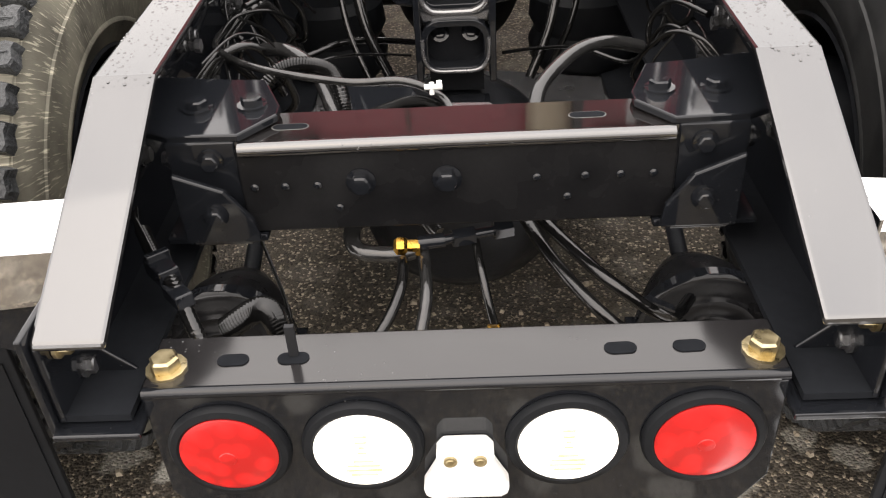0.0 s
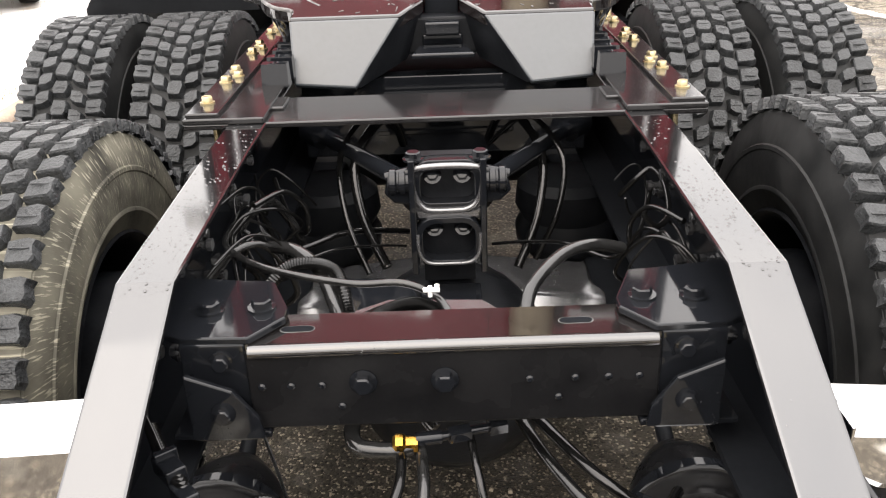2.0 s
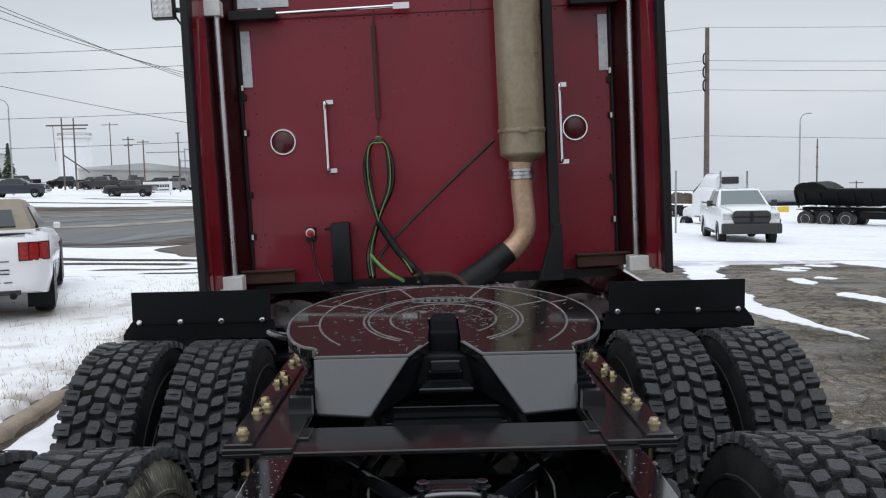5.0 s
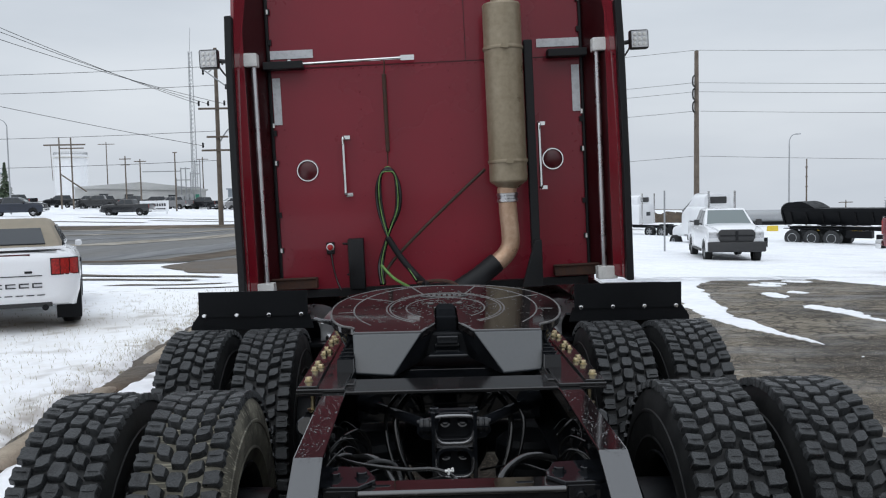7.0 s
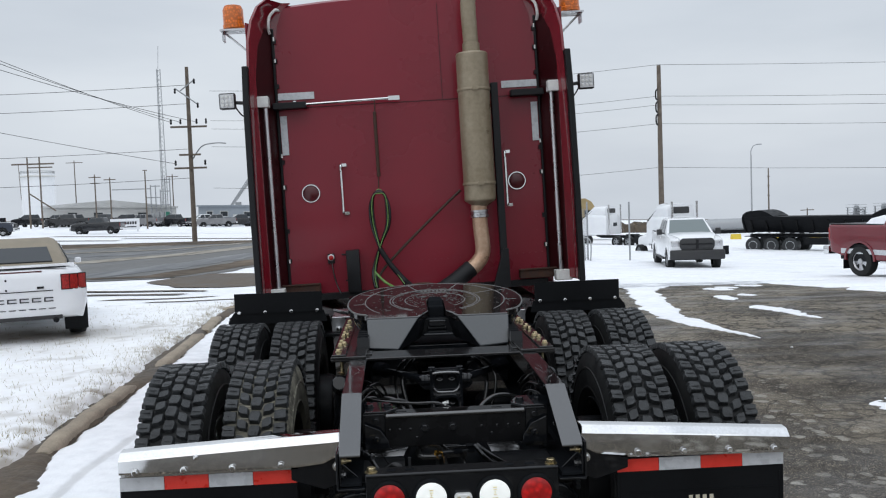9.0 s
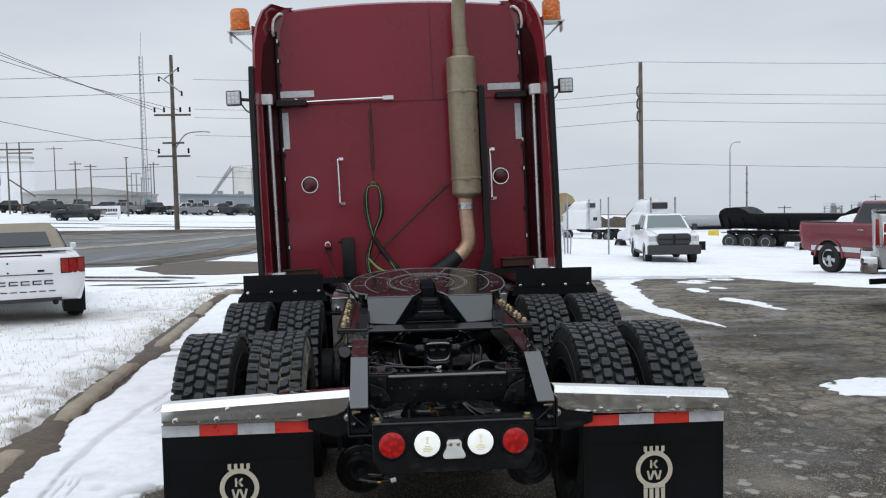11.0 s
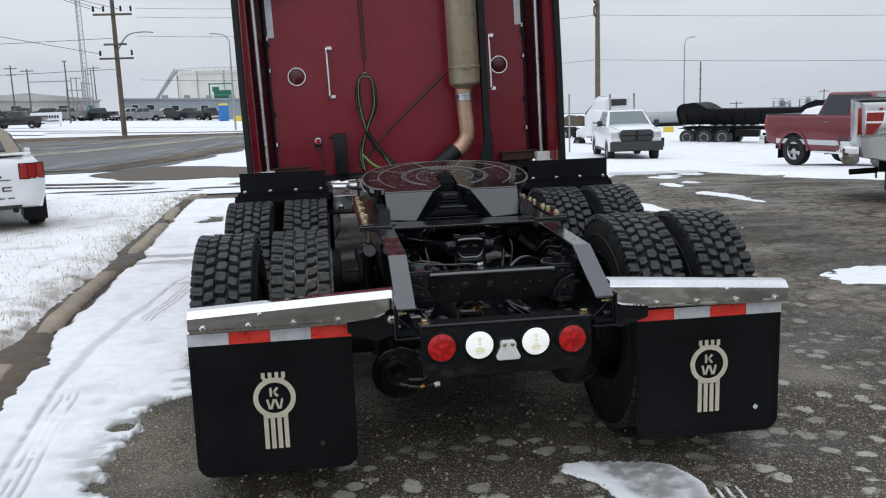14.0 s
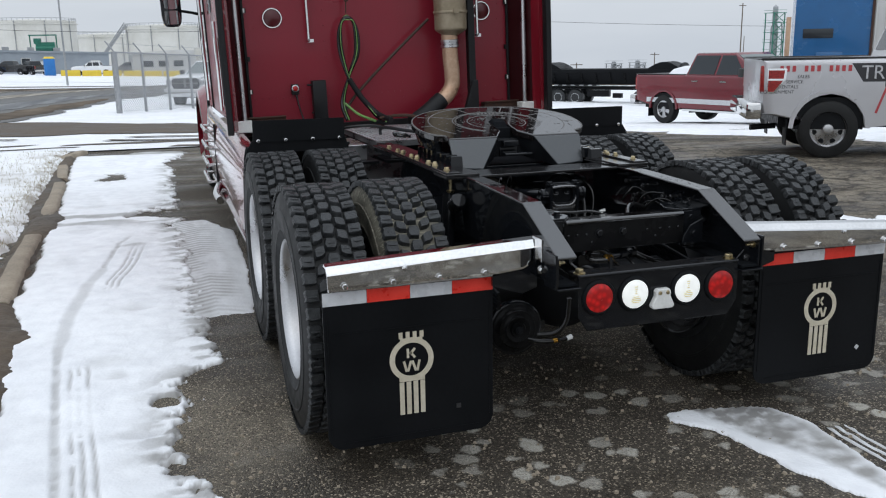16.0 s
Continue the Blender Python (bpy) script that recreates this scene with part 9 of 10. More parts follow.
dump_trailer(on_land(24.9, 45.8, -47, -0.1) @ Matrix.Scale(0.93, 4))
road_truck = thing("freight_truck", "tan yellow tractor with a long white box trailer on the road", "truck", on_land(12.5, 75, 0) @ Matrix.Scale(0.94, 4))
part("trailer_box", Shape().box((-4.2, 0, 2.75), (14.5, 2.6, 2.9)), TANK_WHITE, road_truck, bevel=0.03)
lg = Shape()
for k in range(5):
    lg.prism([(-1.2 + 0.62 * k, 3.0), (-0.8 + 0.62 * k, 3.0), (-0.7 + 0.62 * k, 3.55 if k == 0 else 3.4), (-1.1 + 0.62 * k, 3.55 if k == 0 else 3.4)], Matrix.Translation((0, -1.33, 0)) @ XZ, 0.02)
part("sign_bar", lg, LETTER_DARK, road_truck, "dark maker bars on the trailer side")
part("sign_mark", Shape().prism([(2.1, 2.95), (2.6, 3.1), (2.7, 3.6), (2.3, 3.65)], Matrix.Translation((0, -1.33, 0)) @ XZ, 0.02), LETTER_DARK, road_truck)
part("tractor", Shape().loft([[(x, -1.15, z), (x, -1.2, z + 0.5), (x, -1.05, h), (x, 1.05, h), (x, 1.2, z + 0.5), (x, 1.15, z)] for x, z, h in ((3.5, 0.9, 3.75), (4.9, 0.9, 3.85), (5.5, 0.9, 3.5), (6.25, 0.8, 2.25), (6.9, 0.7, 2.05), (7.7, 0.6, 1.75))]), TAN_CAB, road_truck, "tan yellow tractor unit", bevel=0.1)
part("tractor_window", Shape().prism([(4.75, 2.05), (5.75, 2.05), (5.45, 2.7), (4.75, 2.7)], Matrix.Translation((0, -1.215, 0)) @ XZ, 0.12), WINDOW, road_truck)
part("windscreen", Shape().add([(5.6, -0.95, 3.22), (6.24, -1.0, 2.30), (6.24, 1.0, 2.30), (5.6, 0.95, 3.22)], [(0, 1, 2, 3)]), WINDOW, road_truck)
part("grille", Shape().box((7.74, 0, 1.15), (0.06, 1.1, 0.8)), TRIM_BLACK, road_truck)
part("front_bumper", Shape().box((7.6, 0, 0.55), (0.35, 2.2, 0.4)), PLASTIC, road_truck, bevel=0.05)
part("fuel_tank", Shape().rod((4.0, -1.0, 0.75), (5.4, -1.0, 0.75), 0.32, seg=16), ALU, road_truck)
for sy in (-1, 1):
    part("headlight", Shape().box((7.45, sy * 1.0, 1.15), (0.4, 0.2, 0.28)), ALU, road_truck, bevel=0.03)
    part("door_mirror", Shape().box((6.0, sy * 1.4, 2.3), (0.12, 0.2, 0.6)), TRIM_BLACK, road_truck, bevel=0.02)
part("chassis", Shape().box((-2.0, 0, 1.1), (18, 1.0, 0.25)), CHASSIS_DULL, road_truck)
for x in (-10.4, -9.1, 2.2, 3.4, 6.7):
    for y in (-1.0, 1.0):
        part("wheel", Shape().rod((x, y - 0.2, 0.52), (x, y + 0.2, 0.52), 0.52, seg=24), RUBBER, road_truck)

# rows of parked pickups far across the road
row_a = pickup("dark pickup truck in the far parking row", on_land(-43.6, 130, 62), CAR_BLACK, ALU, "far parked vehicles", details=False)
row_b = pickup("grey pickup truck in the far parking row", on_land(-37.4, 129.5, 68), CAR_GREY, ALU, "far parked vehicles", details=False)
row_c = pickup("white pickup truck in the far parking row", on_land(-29.4, 133, 120), CAR_WHITE, ALU, "far parked vehicles", details=False)
for row, x, y, yaw in ((row_a, -47.4, 129, 65), (row_a, -40.4, 131, 64), (row_a, -33.4, 131, 66), (row_b, -26.6, 129, 100), (row_a, -23.6, 132, 110), (row_a, -20.6, 133, 75), (row_a, -17.6, 132, 30), (row_a, -45.5, 121, 100), (row_a, -40.8, 121.5, 82), (row_b, -50.8, 132, 66), (row_a, -54.6, 131, 70),
                       (row_a, -60, 128, 75), (row_c, -66, 130, 70), (row_a, -71, 127, 85), (row_a, -78, 128, 70), (row_b, -84, 131, 95), (row_c, -9.5, 130, 80), (row_b, -5, 132, 95), (row_a, -30.6, 142, 70), (row_a, -36, 142, 85), (row_b, -42, 143, 70), (row_a, -48, 142, 95), (row_a, -53.5, 143, 80)):
    copy_thing(row, on_land(x, y, yaw))
pickup("black pickup truck parked beside the white sign", on_land(-34.9, 101.5, 88), CAR_BLACK, ALU, details=False)
pickup("dark navy pickup truck standing by the road", on_land(-41.5, 87.5, -80), CAR_NAVY, ALU, details=False)
pickup("white pickup truck parked behind the fence", on_land(1.0, 39.0, 150), CAR_WHITE, GALV, details=False)


# ---------------------------------------------------------------- poles, wires, fence and buildings
def pole_things():
    p = thing("utility_pole", "tall weathered wooden power pole with crossarms", "power pole", on_land(-15.3, 64, 0, 0))
    part("mast", Shape().rod((0, 0, -0.3), (0, 0, 13.2), 0.20, 0.13, 12), WOOD_POLE, p)
    for z, w in ((8.7, 1.35), (5.6, 1.2), (6.6, 0.8)):
        part("crossarm", Shape().box((0, -0.2, z), (w * 2, 0.12, 0.14)), WOOD_POLE, p)
    part("brace", Shape().rod((-0.9, -0.2, 11.6), (0.7, -0.2, 10.4), 0.05).rod((-0.5, -0.2, 11.4), (0.55, -0.2, 12.2), 0.05), GALV, p)
    for x, z in ((-1.3, 8.9), (1.3, 8.9), (-0.6, 8.9), (0.6, 8.9), (-1.1, 5.8), (1.1, 5.8), (-0.9, 11.2), (0.75, 10.1), (0.55, 11.9)):
        part("insulator", Shape().lathe([(0.05, 0), (0.09, 0.1), (0.06, 0.2), (0.09, 0.3), (0.03, 0.4)], Matrix.Translation((x, -0.2, z)), 8), TRIM_BLACK, p)
    part("lamp_arm", Shape().tube([(0.1, 0, 6.2), (0.9, -0.2, 7.2), (2.0, -0.5, 7.4), (2.8, -0.6, 7.35)], 0.05), GALV, p)
    q = thing("utility_pole", "tall dark wooden power pole with stand-off insulators", "power pole", on_land(21.5, 66, 0))
    part("mast", Shape().rod((0, 0, -0.3), (0, 0, 14.2), 0.24, 0.16, 12), WOOD_POLE, q)
    for z in (9.4, 10.4, 11.4):
        part("insulator", Shape().tube([(-0.2, -0.2, z), (-0.34, -0.2, z + 0.2), (-0.34, -0.2, z + 0.7), (-0.2, -0.2, z + 0.9)], 0.06, 6), TRIM_BLACK, q)
    return p, q


pole_things()


def street_lamp(x, y, h, reach, label):
    t = thing("street_lamp", label, "street lamp", on_land(x, y, 0))
    part("post", Shape().rod((0, 0, -0.3), (0, 0, h - 1.2), 0.10, 0.07, 12), GALV, t)
    part("arm", Shape().tube([(0, 0, h - 1.3), (0.02 * reach, 0, h - 0.7), (0.35 * reach, 0, h - 0.15), (reach, 0, h)], 0.055), GALV, t)
    part("lamp_head", Shape().box((reach * 1.08, 0, h), (0.55, 0.22, 0.12)), GALV, t, bevel=0.03)


street_lamp(-9.2, 84, 9.2, -1.4, "curved grey steel street lamp beside the road")
street_lamp(41.2, 95, 10.4, 0.9, "curved grey steel street lamp beyond the yard")
street_lamp(-47.8, 100, 11.0, -1.4, "grey steel street lamp by far buildings")


def plain_pole(x, y, h, arms, label):
    t = thing("far_pole", label, "power pole", on_land(x, y, 0))
    part("mast", Shape().rod((0, 0, -0.5), (0, 0, h), 0.12, 0.08, 8), WOOD_POLE, t)
    for z, w in arms:
        part("crossarm", Shape().box((0, 0, h - z), (w * 2, 0.1, 0.12)), WOOD_POLE, t)


plain_pole(47.2, 104, 8.2, ((1.0, 0.15), (2.2, 0.15), (3.4, 0.15)), "thin far wooden pole")
for x, y, h, arms in ((-38.5, 118, 7.0, ((0.3, 0.8),)), (-40.5, 118, 7.4, ((0.4, 0.8), (1.2, 0.6))), (-33.2, 116, 8.0, ((0.05, 0.3),)), (-38, 150, 9, ((0.4, 1.0),)), (60, 120, 3.4, ((0.3, 1.0),)), (92, 150, 6, ((0.4, 1.0),)), (30, 140, 5, ((0.4, 1.2),)), (120, 160, 10, ()), (-58, 160, 12, ((0.4, 1.5),)), (88, 118, 13, ((0.4, 0.6),))):
    plain_pole(x, y, h, arms, "far wooden power pole with crossarm" if arms else "thin far wooden pole")
pylon = thing("power_structure", "wooden H-frame power structure far across the road", "power pole", on_land(-48.6, 118, 0) @ Matrix.Scale(0.8, 4))
for x in (-0.9, 1.1):
    part("leg", Shape().rod((x, 0, 0), (x, 0, 12.2), 0.16, 0.12, 8), WOOD_POLE, pylon)
part("crossarm", Shape().box((0, 0, 11.0), (7.0, 0.2, 0.25)), WOOD_POLE, pylon)
part("crossarm", Shape().box((1.2, 0, 10.4), (4.0, 0.2, 0.2)), WOOD_POLE, pylon)
part("stay", Shape().rod((-2.4, 0, 11), (-2.2, 0, 5), 0.05).rod((-0.8, 0, 6.0), (3.4, 0, 3.0), 0.12), WOOD_POLE, pylon)
yard = thing("substation", "grey steel substation frames far across the road", "substation", on_land(-39.6, 146, 0))
for x, h in ((-1.9, 5.2), (-1.1, 7.0), (-0.3, 7.0), (0.5, 6.2), (1.3, 8.2), (2.1, 8.2)):
    part("upright", Shape().box((x, 0, h / 2), (0.16, 0.16, h)), GALV, yard)
for z, x0, x1 in ((4.9, -1.9, 0.5), (6.8, -1.1, 0.5), (5.9, 0.5, 2.1), (7.4, 1.3, 2.1), (3.6, -1.9, 2.1), (6.4, -7.5, -1.1)):
    part("beam", Shape().box(((x0 + x1) / 2, 0, z), (x1 - x0, 0.14, 0.16)), GALV, yard)
for x in (-1.5, -0.7, 0.1, 0.9, 1.7):
    part("transformer", Shape().box((x, -0.6, 1.4), (0.55, 0.6, 1.6 + 0.5 * (x > 0))), PANEL_GREEN if x > 1 else GALV, yard, bevel=0.05)
mast = thing("lattice_mast", "tall thin steel lattice radio mast", "mast", on_land(-39.5, 150, 0))
lat = Shape()
for k in range(3):
    a = k * 2.094
    lat.rod((0.6 * math.cos(a), 0.6 * math.sin(a), 0), (0.35 * math.cos(a), 0.35 * math.sin(a), 27), 0.06, seg=6)
for j in range(36):
    r0, r1 = 0.6 - 0.25 * j / 36, 0.6 - 0.25 * (j + 1) / 36
    for k in range(3):
        a, b = k * 2.094, (k + 1) * 2.094
        lat.rod((r0 * math.cos(a), r0 * math.sin(a), 0.75 * j), (r1 * math.cos(b), r1 * math.sin(b), 0.75 * (j + 1)), 0.03, seg=4)
lat.rod((0, 0, 27), (0.2, 0, 31), 0.04, seg=6)
part("lattice", lat, GALV, mast)


def wire(a, b, sag=0.5, r=0.02):
    a, b = Vector(a), Vector(b)
    pts = [a.lerp(b, t) - Vector((0, 0, 4 * sag * t * (1 - t))) for t in np.linspace(0, 1, 9)]
    tagged(part("overhead_wire", Shape().tube(pts, r, 5, 2), TRIM_BLACK), "thin dark overhead power line", "wire", "overhead wires")


for h in (14.0, 11.5, 10.8, 9.3, 5.8):
    wire((21.4, 66, h - 1.7), (75, 57, h - 2.9), 0.35, 0.014)
    wire((21.4, 66, h - 1.7), (-15.3, 72, h - 2.0), 0.6, 0.014)
for (x, z), (x1, y1, z1) in zip(((-1.3, 9.2), (-0.6, 9.2), (0.6, 9.2), (-1.1, 6.1)), ((-26, 44, 12.6), (-26, 46, 12.2), (-26, 48, 11.6), (-40, 48, 11.0))):
    wire((-15.3 + x, 64, z - 0.6), (x1, y1, z1), 0.25, 0.018)
for h in (12.0, 10.6, 7.2, 5.0):
    wire((-15.3, 64, h - 0.6), (-70, 68, h + 0.3), 0.6, 0.018)

fence = thing("chain_link_fence", "grey chain-link fence with angled barbed-wire arms", "fence")
fpts = [(-2.95 + 0.87 * k, 29.6 + 1.3 * k) for k in range(9)]
rail = Shape()
for i, (x, y) in enumerate(fpts):
    z = float(land(x, y))
    part("post", Shape().rod((x, y, z - 0.2), (x, y, z + 2.1), 0.05 if i else 0.10).rod((x, y, z + 2.1), (x - 0.25, y - 0.12, z + 2.45), 0.025), GALV, fence)
    if i:
        px, py = fpts[i - 1]
        pz = float(land(px, py))
        part("top_rail", Shape().rod((px, py, pz + 2.08), (x, y, z + 2.08), 0.025), GALV, fence)
        part("barbed_wire", Shape().rod((px - 0.2, py - 0.1, pz + 2.38), (x - 0.2, y - 0.1, z + 2.38), 0.006, seg=4), GALV, fence)


def chain_mesh(a, b, height, step=0.12, r=0.0078):
    a, b = Vector(a), Vector(b)
    ln = (b - a).length
    s = Shape()
    n = int((ln + height) / step)
    for k in range(n):
        d = k * step
        for sign in (0, 1):
            p0, p1 = max(0.0, d - height), min(ln, d)
            if p1 - p0 < 0.02:
                continue
            z0, z1 = (d - p0, d - p1)
            u0, u1 = (p0, p1) if sign == 0 else (ln - p0, ln - p1)
            q0, q1 = a.lerp(b, u0 / ln), a.lerp(b, u1 / ln)
            s.rod(q0 + Vector((0, 0, z0)), q1 + Vector((0, 0, z1)), r, seg=3)
    return s


for (x0, y0), (x1, y1) in zip(fpts, fpts[1:]):
    tagged(part("wire_mesh", chain_mesh((x0, y0, float(land(x0, y0)) + 0.05), (x1, y1, float(land(x1, y1)) + 0.05), 2.0), GALV, fence, "chain-link wire mesh"), kind="stuff")
fence2 = thing("chain_link_fence", "grey chain-link fence with leaning gate panels on snow", "fence")
for i, (x, y) in enumerate(((7.2, 36.6), (8.7, 36.4), (10.6, 36.2))):
    z = float(land(x, y))
    part("post", Shape().rod((x, y, z - 0.2), (x, y, z + 2.7), 0.04), GALV, fence2)
z2 = float(land(7.2, 36.6))
tagged(part("wire_mesh", chain_mesh((7.2, 36.6, z2), (8.7, 36.4, z2), 2.3, 0.10, 0.007), GALV, fence2), kind="stuff")
part("gate_panel", Shape().tube([(7.6, 35.4, z2), (7.5, 35.6, z2 + 1.2), (8.2, 35.4, z2 + 1.25), (8.3, 35.2, z2)], 0.03).tube([(7.7, 35.2, z2), (7.7, 35.4, z2 + 0.9), (8.5, 35.2, z2 + 0.95), (8.5, 35.0, z2)], 0.03), GALV, fence2)


def building(name, label, x, y, yaw, w, d, h, wall, roof, windows=(), doors=(), lean=0.0, ridge=0.55):
    b = thing(name, label, "building", on_land(x, y, yaw) @ pose(0, 0, 0, 0, lean))
    part("wall", Shape().box((0, 0, h / 2 - 0.5), (w, d, h + 1.0)), wall, b)
    part("roof", Shape().prism([(-w / 2 - 0.3, h), (w / 2 + 0.3, h), (w / 2 + 0.3, h + 0.25), (0, h + ridge), (-w / 2 - 0.3, h + 0.25)], Matrix.Translation((0, -d / 2 - 0.3, 0)) @ XZ, d + 0.6), roof, b)
    for wx, wz, ww, wh in windows:
        f = part("window", Shape().box((wx, -d / 2 - 0.02, wz), (ww + 0.2, 0.10, wh + 0.2)), BLDG_WHITE, b)
        part("pane", Shape().box((wx, -d / 2 - 0.07, wz), (ww, 0.04, wh)), WINDOW, f)
    for dx, dw, dh in doors:
        part("door", Shape().box((dx, -d / 2 - 0.04, dh / 2), (dw, 0.08, dh)), BLDG_WHITE, b)
    return b


site = building("site_building", "long low grey-blue clad building", -21.7, 155.5, 7, 25.4, 10, 3.45, CLADDING, CLADDING, [(-8.4, 2.2, 1.2, 0.8), (-10.8, 2.2, 0.9, 0.8), (-4.4, 2.1, 1.2, 0.8), (0.4, 2.1, 1.2, 0.8)], [(-6.4, 1.0, 2.1), (3, 1.0, 2.1), (10.6, 1.4, 2.4)], 1.9, 0.3)
pg = thing("process_skid", "green steel process skid on the roof behind the building", "machine", pose(-19.4, 166, 1.1))
part("skid_body", Shape().box((0.3, 0, 2.2), (3.0, 2, 1.6)).box((-0.9, -0.3, 3.2), (1.1, 1.5, 0.9)).rod((-1.2, -1.1, 2.0), (1.8, -1.1, 2.0), 0.3, seg=14), PANEL_GREEN, pg)
part("skid_frame", Shape().box((0, 0, 4.2), (4.4, 2, 0.18)).box((-2.1, 0, 2.6), (0.2, 0.2, 3.2)).box((2.1, 0, 2.6), (0.2, 0.2, 3.2)).box((0, 0, 1.1), (4.4, 2, 0.2)), PANEL_GREEN, pg)
for x in (-23, -19.4, -15.8, -12):
    part("roof_vent", Shape().box((x + 17, -4.2, 3.85), (1.0, 1.0, 0.8)), GALV, site)


def storage_tank(x, y, r, h, label, plain=False):
    t = thing("storage_tank", label, "tank", on_land(x, y, 0))
    part("shell", Shape().lathe([(r, -1), (r, h), (r * 0.99, h + 0.05), (0.0001, h + r * 0.08)], Matrix.Identity(4), 64), CAR_WHITE if plain else TANK_WHITE, t)
    part("top_rail", Shape().tube([(r * math.cos(a), r * math.sin(a), h + 0.55) for a in np.linspace(0, 2 * math.pi, 49)], 0.05, 5, 1), GALV, t)
    posts = Shape()
    for a in np.linspace(0, 2 * math.pi, 49)[:-1]:
        posts.box((r * math.cos(a), r * math.sin(a), h + 0.28), (0.07, 0.07, 0.56))
    tagged(part("rail_post", posts, GALV, t), kind="stuff")
    part("wind_girder", Shape().lathe([(r + 0.02, h - 0.7), (r + 0.3, h - 0.65), (r + 0.3, h - 0.5), (r + 0.02, h - 0.45)], Matrix.Identity(4), 64, close=False), TANK_WHITE, t)
    if plain:
        return
    st = Shape()
    for k in range(26):
        u = k / 25
        st.box((-r - 7.0 * (1 - u), -2, 1.5 + (h - 1.5) * u), (0.5, 1.0, 0.5))
    st.rod((-r - 7, -2.4, 1.6), (-r, -2.4, h + 0.8), 0.12).rod((-r - 7, -2.4, 0.9), (-r, -2.4, h - 0.1), 0.16).box((-r - 7, -2, 0.8), (0.8, 1.0, 2.6))
    tagged(part("stair", st, GALV, t, "long outside stair"), kind="stuff")
    for a in (200, 250, 290, 330):
        part("vertical_pipe", Shape().rod(((r + 0.1) * math.cos(radians(a)), (r + 0.1) * math.sin(radians(a)), 0), ((r + 0.1) * math.cos(radians(a)), (r + 0.1) * math.sin(radians(a)), h), 0.10, seg=6), GALV, t)


storage_tank(-24.8, 204, 8.3, 10.6, "large cream storage tank with a stair")
storage_tank(1.3, 202, 8.0, 10.2, "large cream storage tank with a stair beside others")
storage_tank(-11.5, 240, 9.5, 9.4, "far white storage tank behind others")
storage_tank(-80.5, 200, 3.6, 11.6, "pale storage tank far behind the workshop", True)
building("workshop", "pale low workshop far behind the parking row", -49, 152, 14, 21, 12, 3.2, BLDG_WHITE, BLDG_WHITE, [(-6, 2.0, 1.4, 0.8), (-2, 2.0, 1.4, 0.8), (5, 2.0, 1.4, 0.8)], [(1.5, 2.6, 2.4)], 1.9, 1.3)
building("hall", "pale wide hall far to the side", -100, 165, 0, 34, 14, 5.6, BLDG_WHITE, CLADDING, [(-8, 2.5, 2, 1.0)], [(4, 4, 4)])
building("small_office", "small white office with dark windows", 1.5, 130, 4, 12, 7, 3.2, BLDG_WHITE, BLDG_WHITE, [(-4, 1.9, 1.3, 0.8), (-2, 1.9, 1.3, 0.8), (0, 1.9, 1.3, 0.8)], [(4, 1.0, 2.1)])
building("far_shed", "low far shed beyond tank cars", 150, 230, -14, 60, 14, 2.6, CLADDING, CLADDING)
scrub, sr = Shape(), random.Random(17)
for k in range(900):
    x = sr.uniform(14, 150)
    y = 112 + 0.25 * x + sr.uniform(-9, 9)
    hgt, wid = sr.uniform(0.3, 1.5) * (1.6 if sr.random() < 0.08 else 1.0), sr.uniform(0.5, 2.6)
    z, a = float(land(x, y)), sr.uniform(0, 3.14)
    c, q = wid * math.cos(a), wid * math.sin(a)
    scrub.add([(x - c, y - q, z), (x + c, y + q, z), (x + c * 0.5, y + q * 0.5, z + hgt * 0.9), (x - 0.2 * c, y, z + hgt), (x - c * 0.7, y - q * 0.7, z + hgt * 0.6), (x + q * 0.6, y - c * 0.6, z), (x - q * 0.6, y + c * 0.6, z)], [(0, 5, 4), (5, 3, 4), (5, 2, 3), (5, 1, 2), (0, 4, 6), (4, 3, 6), (3, 2, 6), (2, 1, 6)])
tagged(part("far_scrub", scrub, MUD), "bare brown scrub along the skyline", "scrub", kind="stuff")
toilet = thing("portable_toilet", "blue portable toilet with yellow roof", "portable toilet", on_land(-14.3, 121, 10))
part("cabin", Shape().box((0, 0, 1.1), (1.3, 1.3, 2.2)), BLUE, toilet, bevel=0.05)
part("roof", Shape().box((0, 0, 2.32), (1.35, 1.35, 0.26), taper=(0.7, 0.7)), YELLOW, toilet, bevel=0.05)
for k in range(6):
    bar = thing("road_barrier", "yellow concrete road barrier", "barrier", on_land(-11.8 + 2.5 * k, 120 + 0.4 * k, 8), "yellow barriers")
    part("block", Shape().box((0, 0, 0.4), (2.3, 0.6, 0.8), taper=(1, 0.6)), YELLOW, bar, bevel=0.04)
for k in range(4):
    bar = thing("road_barrier", "yellow concrete road barrier across the yard", "barrier", on_land(27 + 4.0 * k, 74 + 0.5 * k, 8), "yellow barriers")
    part("block", Shape().box((0, 0, 0.25), (0.9, 0.5, 0.5), taper=(1, 0.6)), YELLOW, bar, bevel=0.04)
sign = thing("yard_sign", "white rectangular yard sign with dark bars", "sign", on_land(-34.4, 110.2, 16, -0.45) @ Matrix.Scale(0.84, 4))
part("board", Shape().box((0, 0, 1.75), (4.2, 0.12, 1.7)), CAR_WHITE, sign)
sg = Shape().lathe([(0.26, 0), (0.26, 0.03)], Matrix.Translation((-1.55, -0.07, 1.95)) @ FACE, 18)
for k in range(8):
    sg.box((-1.0 + 0.36 * k, -0.08, 1.95), (0.26, 0.03, 0.42))
sg.box((0.9, -0.08, 1.35), (1.4, 0.03, 0.16))
part("sign_bar", sg, LETTER_DARK, sign)
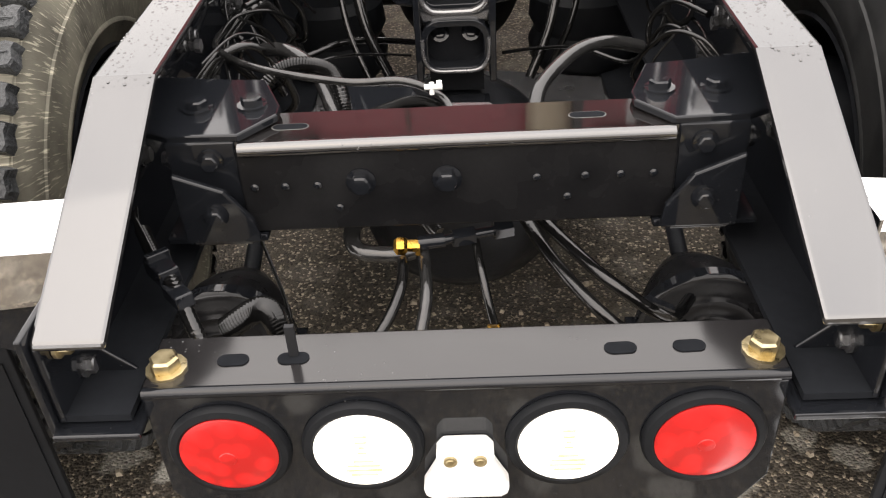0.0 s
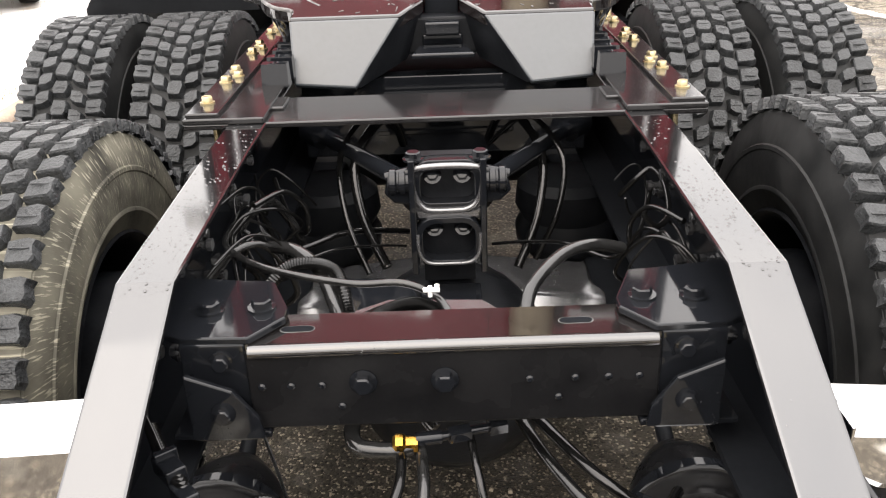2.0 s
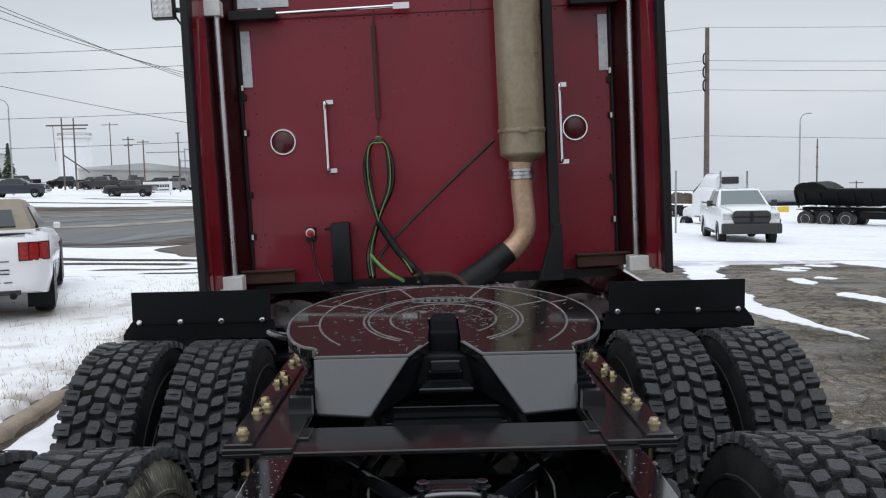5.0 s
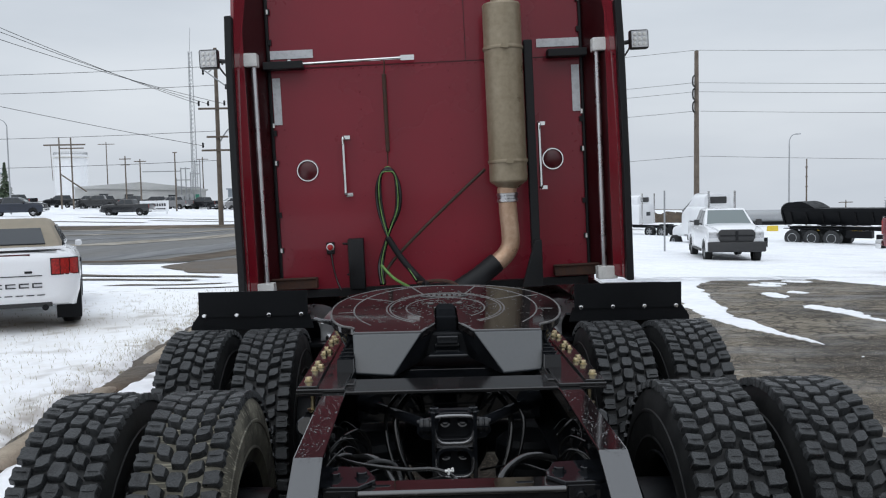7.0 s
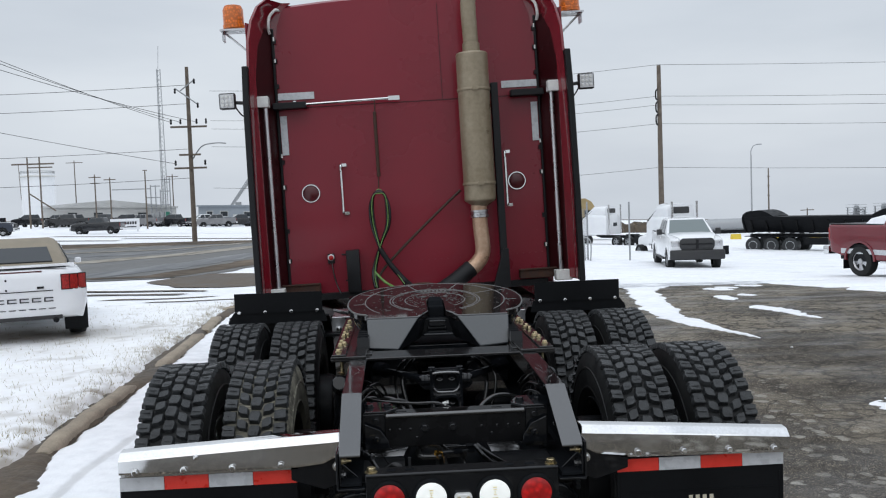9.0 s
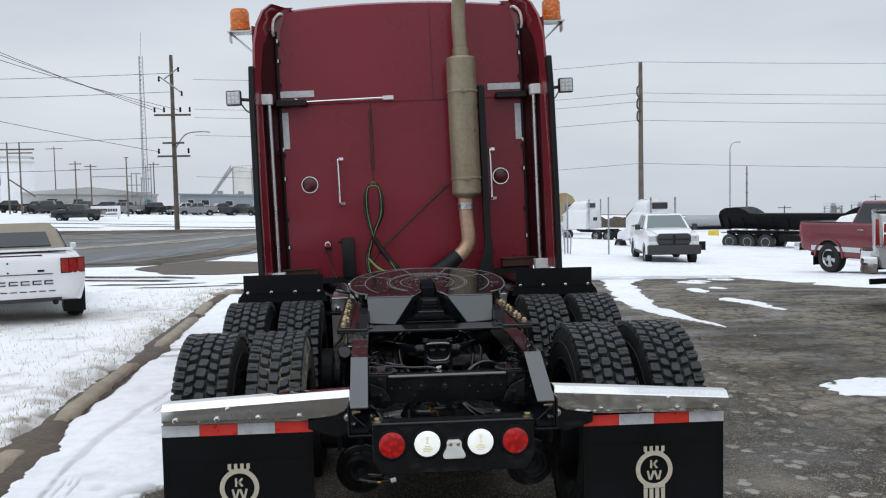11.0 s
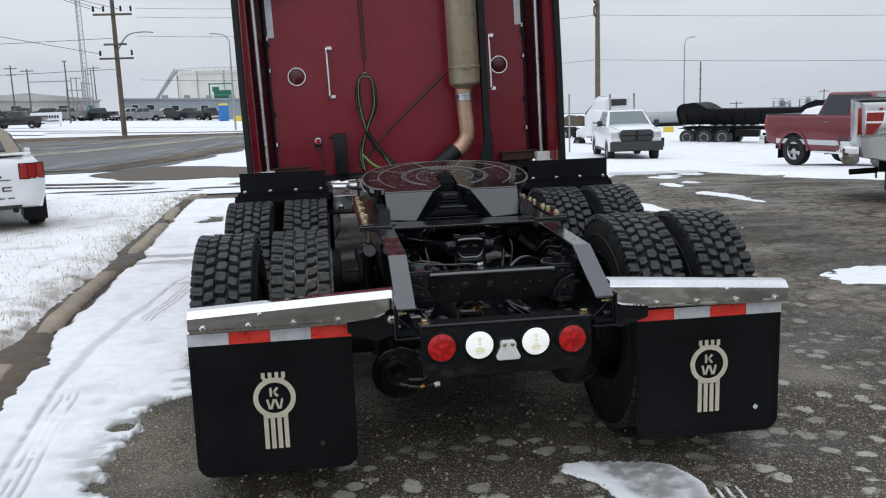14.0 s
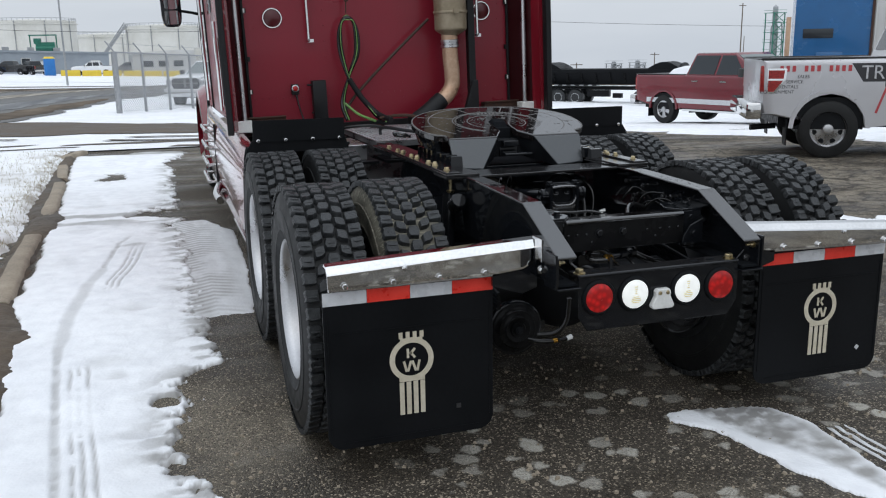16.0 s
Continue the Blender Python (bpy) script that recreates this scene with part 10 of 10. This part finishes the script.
for x in (-1.8, 1.8):
    part("leg", Shape().box((x, 0.1, 0.5), (0.12, 0.12, 1.2)), GALV, sign)


def process_tower(x, y, h, r, label, green):
    """A slim vessel inside an open steel frame with decks and cross braces."""
    t = thing("process_tower", label, "refinery tower", on_land(x, y, 0))
    paint = PANEL_GREEN if green else GALV
    part("column", Shape().lathe([(r, 0), (r, h * 0.72), (r * 0.7, h * 0.76), (r * 0.7, h), (0.0001, h + r * 0.6)], Matrix.Identity(4), 14), GALV, t)
    w, levels = r + 0.9, max(3, int(h / 3.2))
    for sx in (-1, 1):
        for sy in (-1, 1):
            part("post", Shape().box((sx * w, sy * w, h * 0.46), (0.28, 0.28, h * 0.92)), paint, t)
    for k in range(levels):
        z0, z1 = h * 0.92 * k / levels, h * 0.92 * (k + 1) / levels
        part("platform", Shape().box((0, 0, z1), (2 * w + 0.9, 2 * w + 0.9, 0.16)), paint, t)
        for sy in (-1, 1):
            part("handrail", Shape().box((0, sy * (w + 0.42), z1 + 0.9), (2 * w + 0.9, 0.08, 0.10)), paint, t)
        part("brace", Shape().rod((-w, -w, z0), (w, -w, z1), 0.12, seg=5).rod((w, -w, z0), (-w, -w, z1), 0.12, seg=5), paint, t)
    part("side_pipe", Shape().tube([(w + 0.6, -0.5, 0), (w + 0.6, -0.5, h * 0.7), (w * 0.5, -0.5, h * 0.8)], 0.22, 8), GALV, t)


process_tower(204, 256, 25, 1.3, "green steel refinery tower on the skyline", True)
process_tower(211, 252, 15, 1.8, "green steel refinery tower on the skyline", True)
process_tower(217, 250, 12, 1.6, "grey steel refinery vessel on the skyline", False)
process_tower(158, 285, 6, 1.1, "grey steel refinery column on the skyline", False)
process_tower(166, 282, 6.5, 1.1, "grey steel refinery column on the skyline", False)
process_tower(186, 270, 7, 1.0, "grey steel refinery column on the skyline", False)
for k, (x, y) in enumerate(((38.5, 95), (47, 94))):
    tc = thing("tank_car", "dull silver rail tank car in the distance", "rail car", on_land(x, y, -8) @ Matrix.Scale(0.46, 4), "rail tank cars")
    part("barrel", Shape().lathe([(0.0001, -6), (1.2, -5.6), (1.5, -5), (1.5, 5), (1.2, 5.6), (0.0001, 6)], Matrix.Translation((0, 0, 2.6)) @ pose(0, 0, 0, 0, 90), 24), GALV if k != 1 else RUST, tc)
    part("underframe", Shape().box((0, 0, 0.8), (12, 1.6, 0.8)), CHASSIS_DULL, tc)


def conifer(x, y, h):
    t = thing("conifer_tree", "dark green far conifer tree", "tree", on_land(x, y, 0))
    part("trunk", Shape().rod((0, 0, 0), (0, 0, h), 0.2, 0.03, 8), WOOD_POLE, t)
    s, rr = Shape(), random.Random(int(x * 10))
    for k in range(260):
        u = rr.random()
        z, rad, a = h * (0.1 + 0.9 * u), (1 - u) * h * 0.22 * rr.uniform(0.5, 1.1) + 0.1, rr.uniform(0, 6.28)
        c, sn = math.cos(a), math.sin(a)
        s.add([(0, 0, z + 0.2), (rad * c - 0.25 * sn, rad * sn + 0.25 * c, z - 0.35 * rad), (rad * c + 0.25 * sn, rad * sn - 0.25 * c, z - 0.35 * rad), (rad * 0.6 * c, rad * 0.6 * sn, z + 0.1)], [(0, 1, 3), (0, 3, 2), (1, 2, 3)])
    part("crown", s, CONIFER, t)


conifer(-72, 150, 7.5)
conifer(-76, 154, 5.5)
conifer(150, 180, 8)
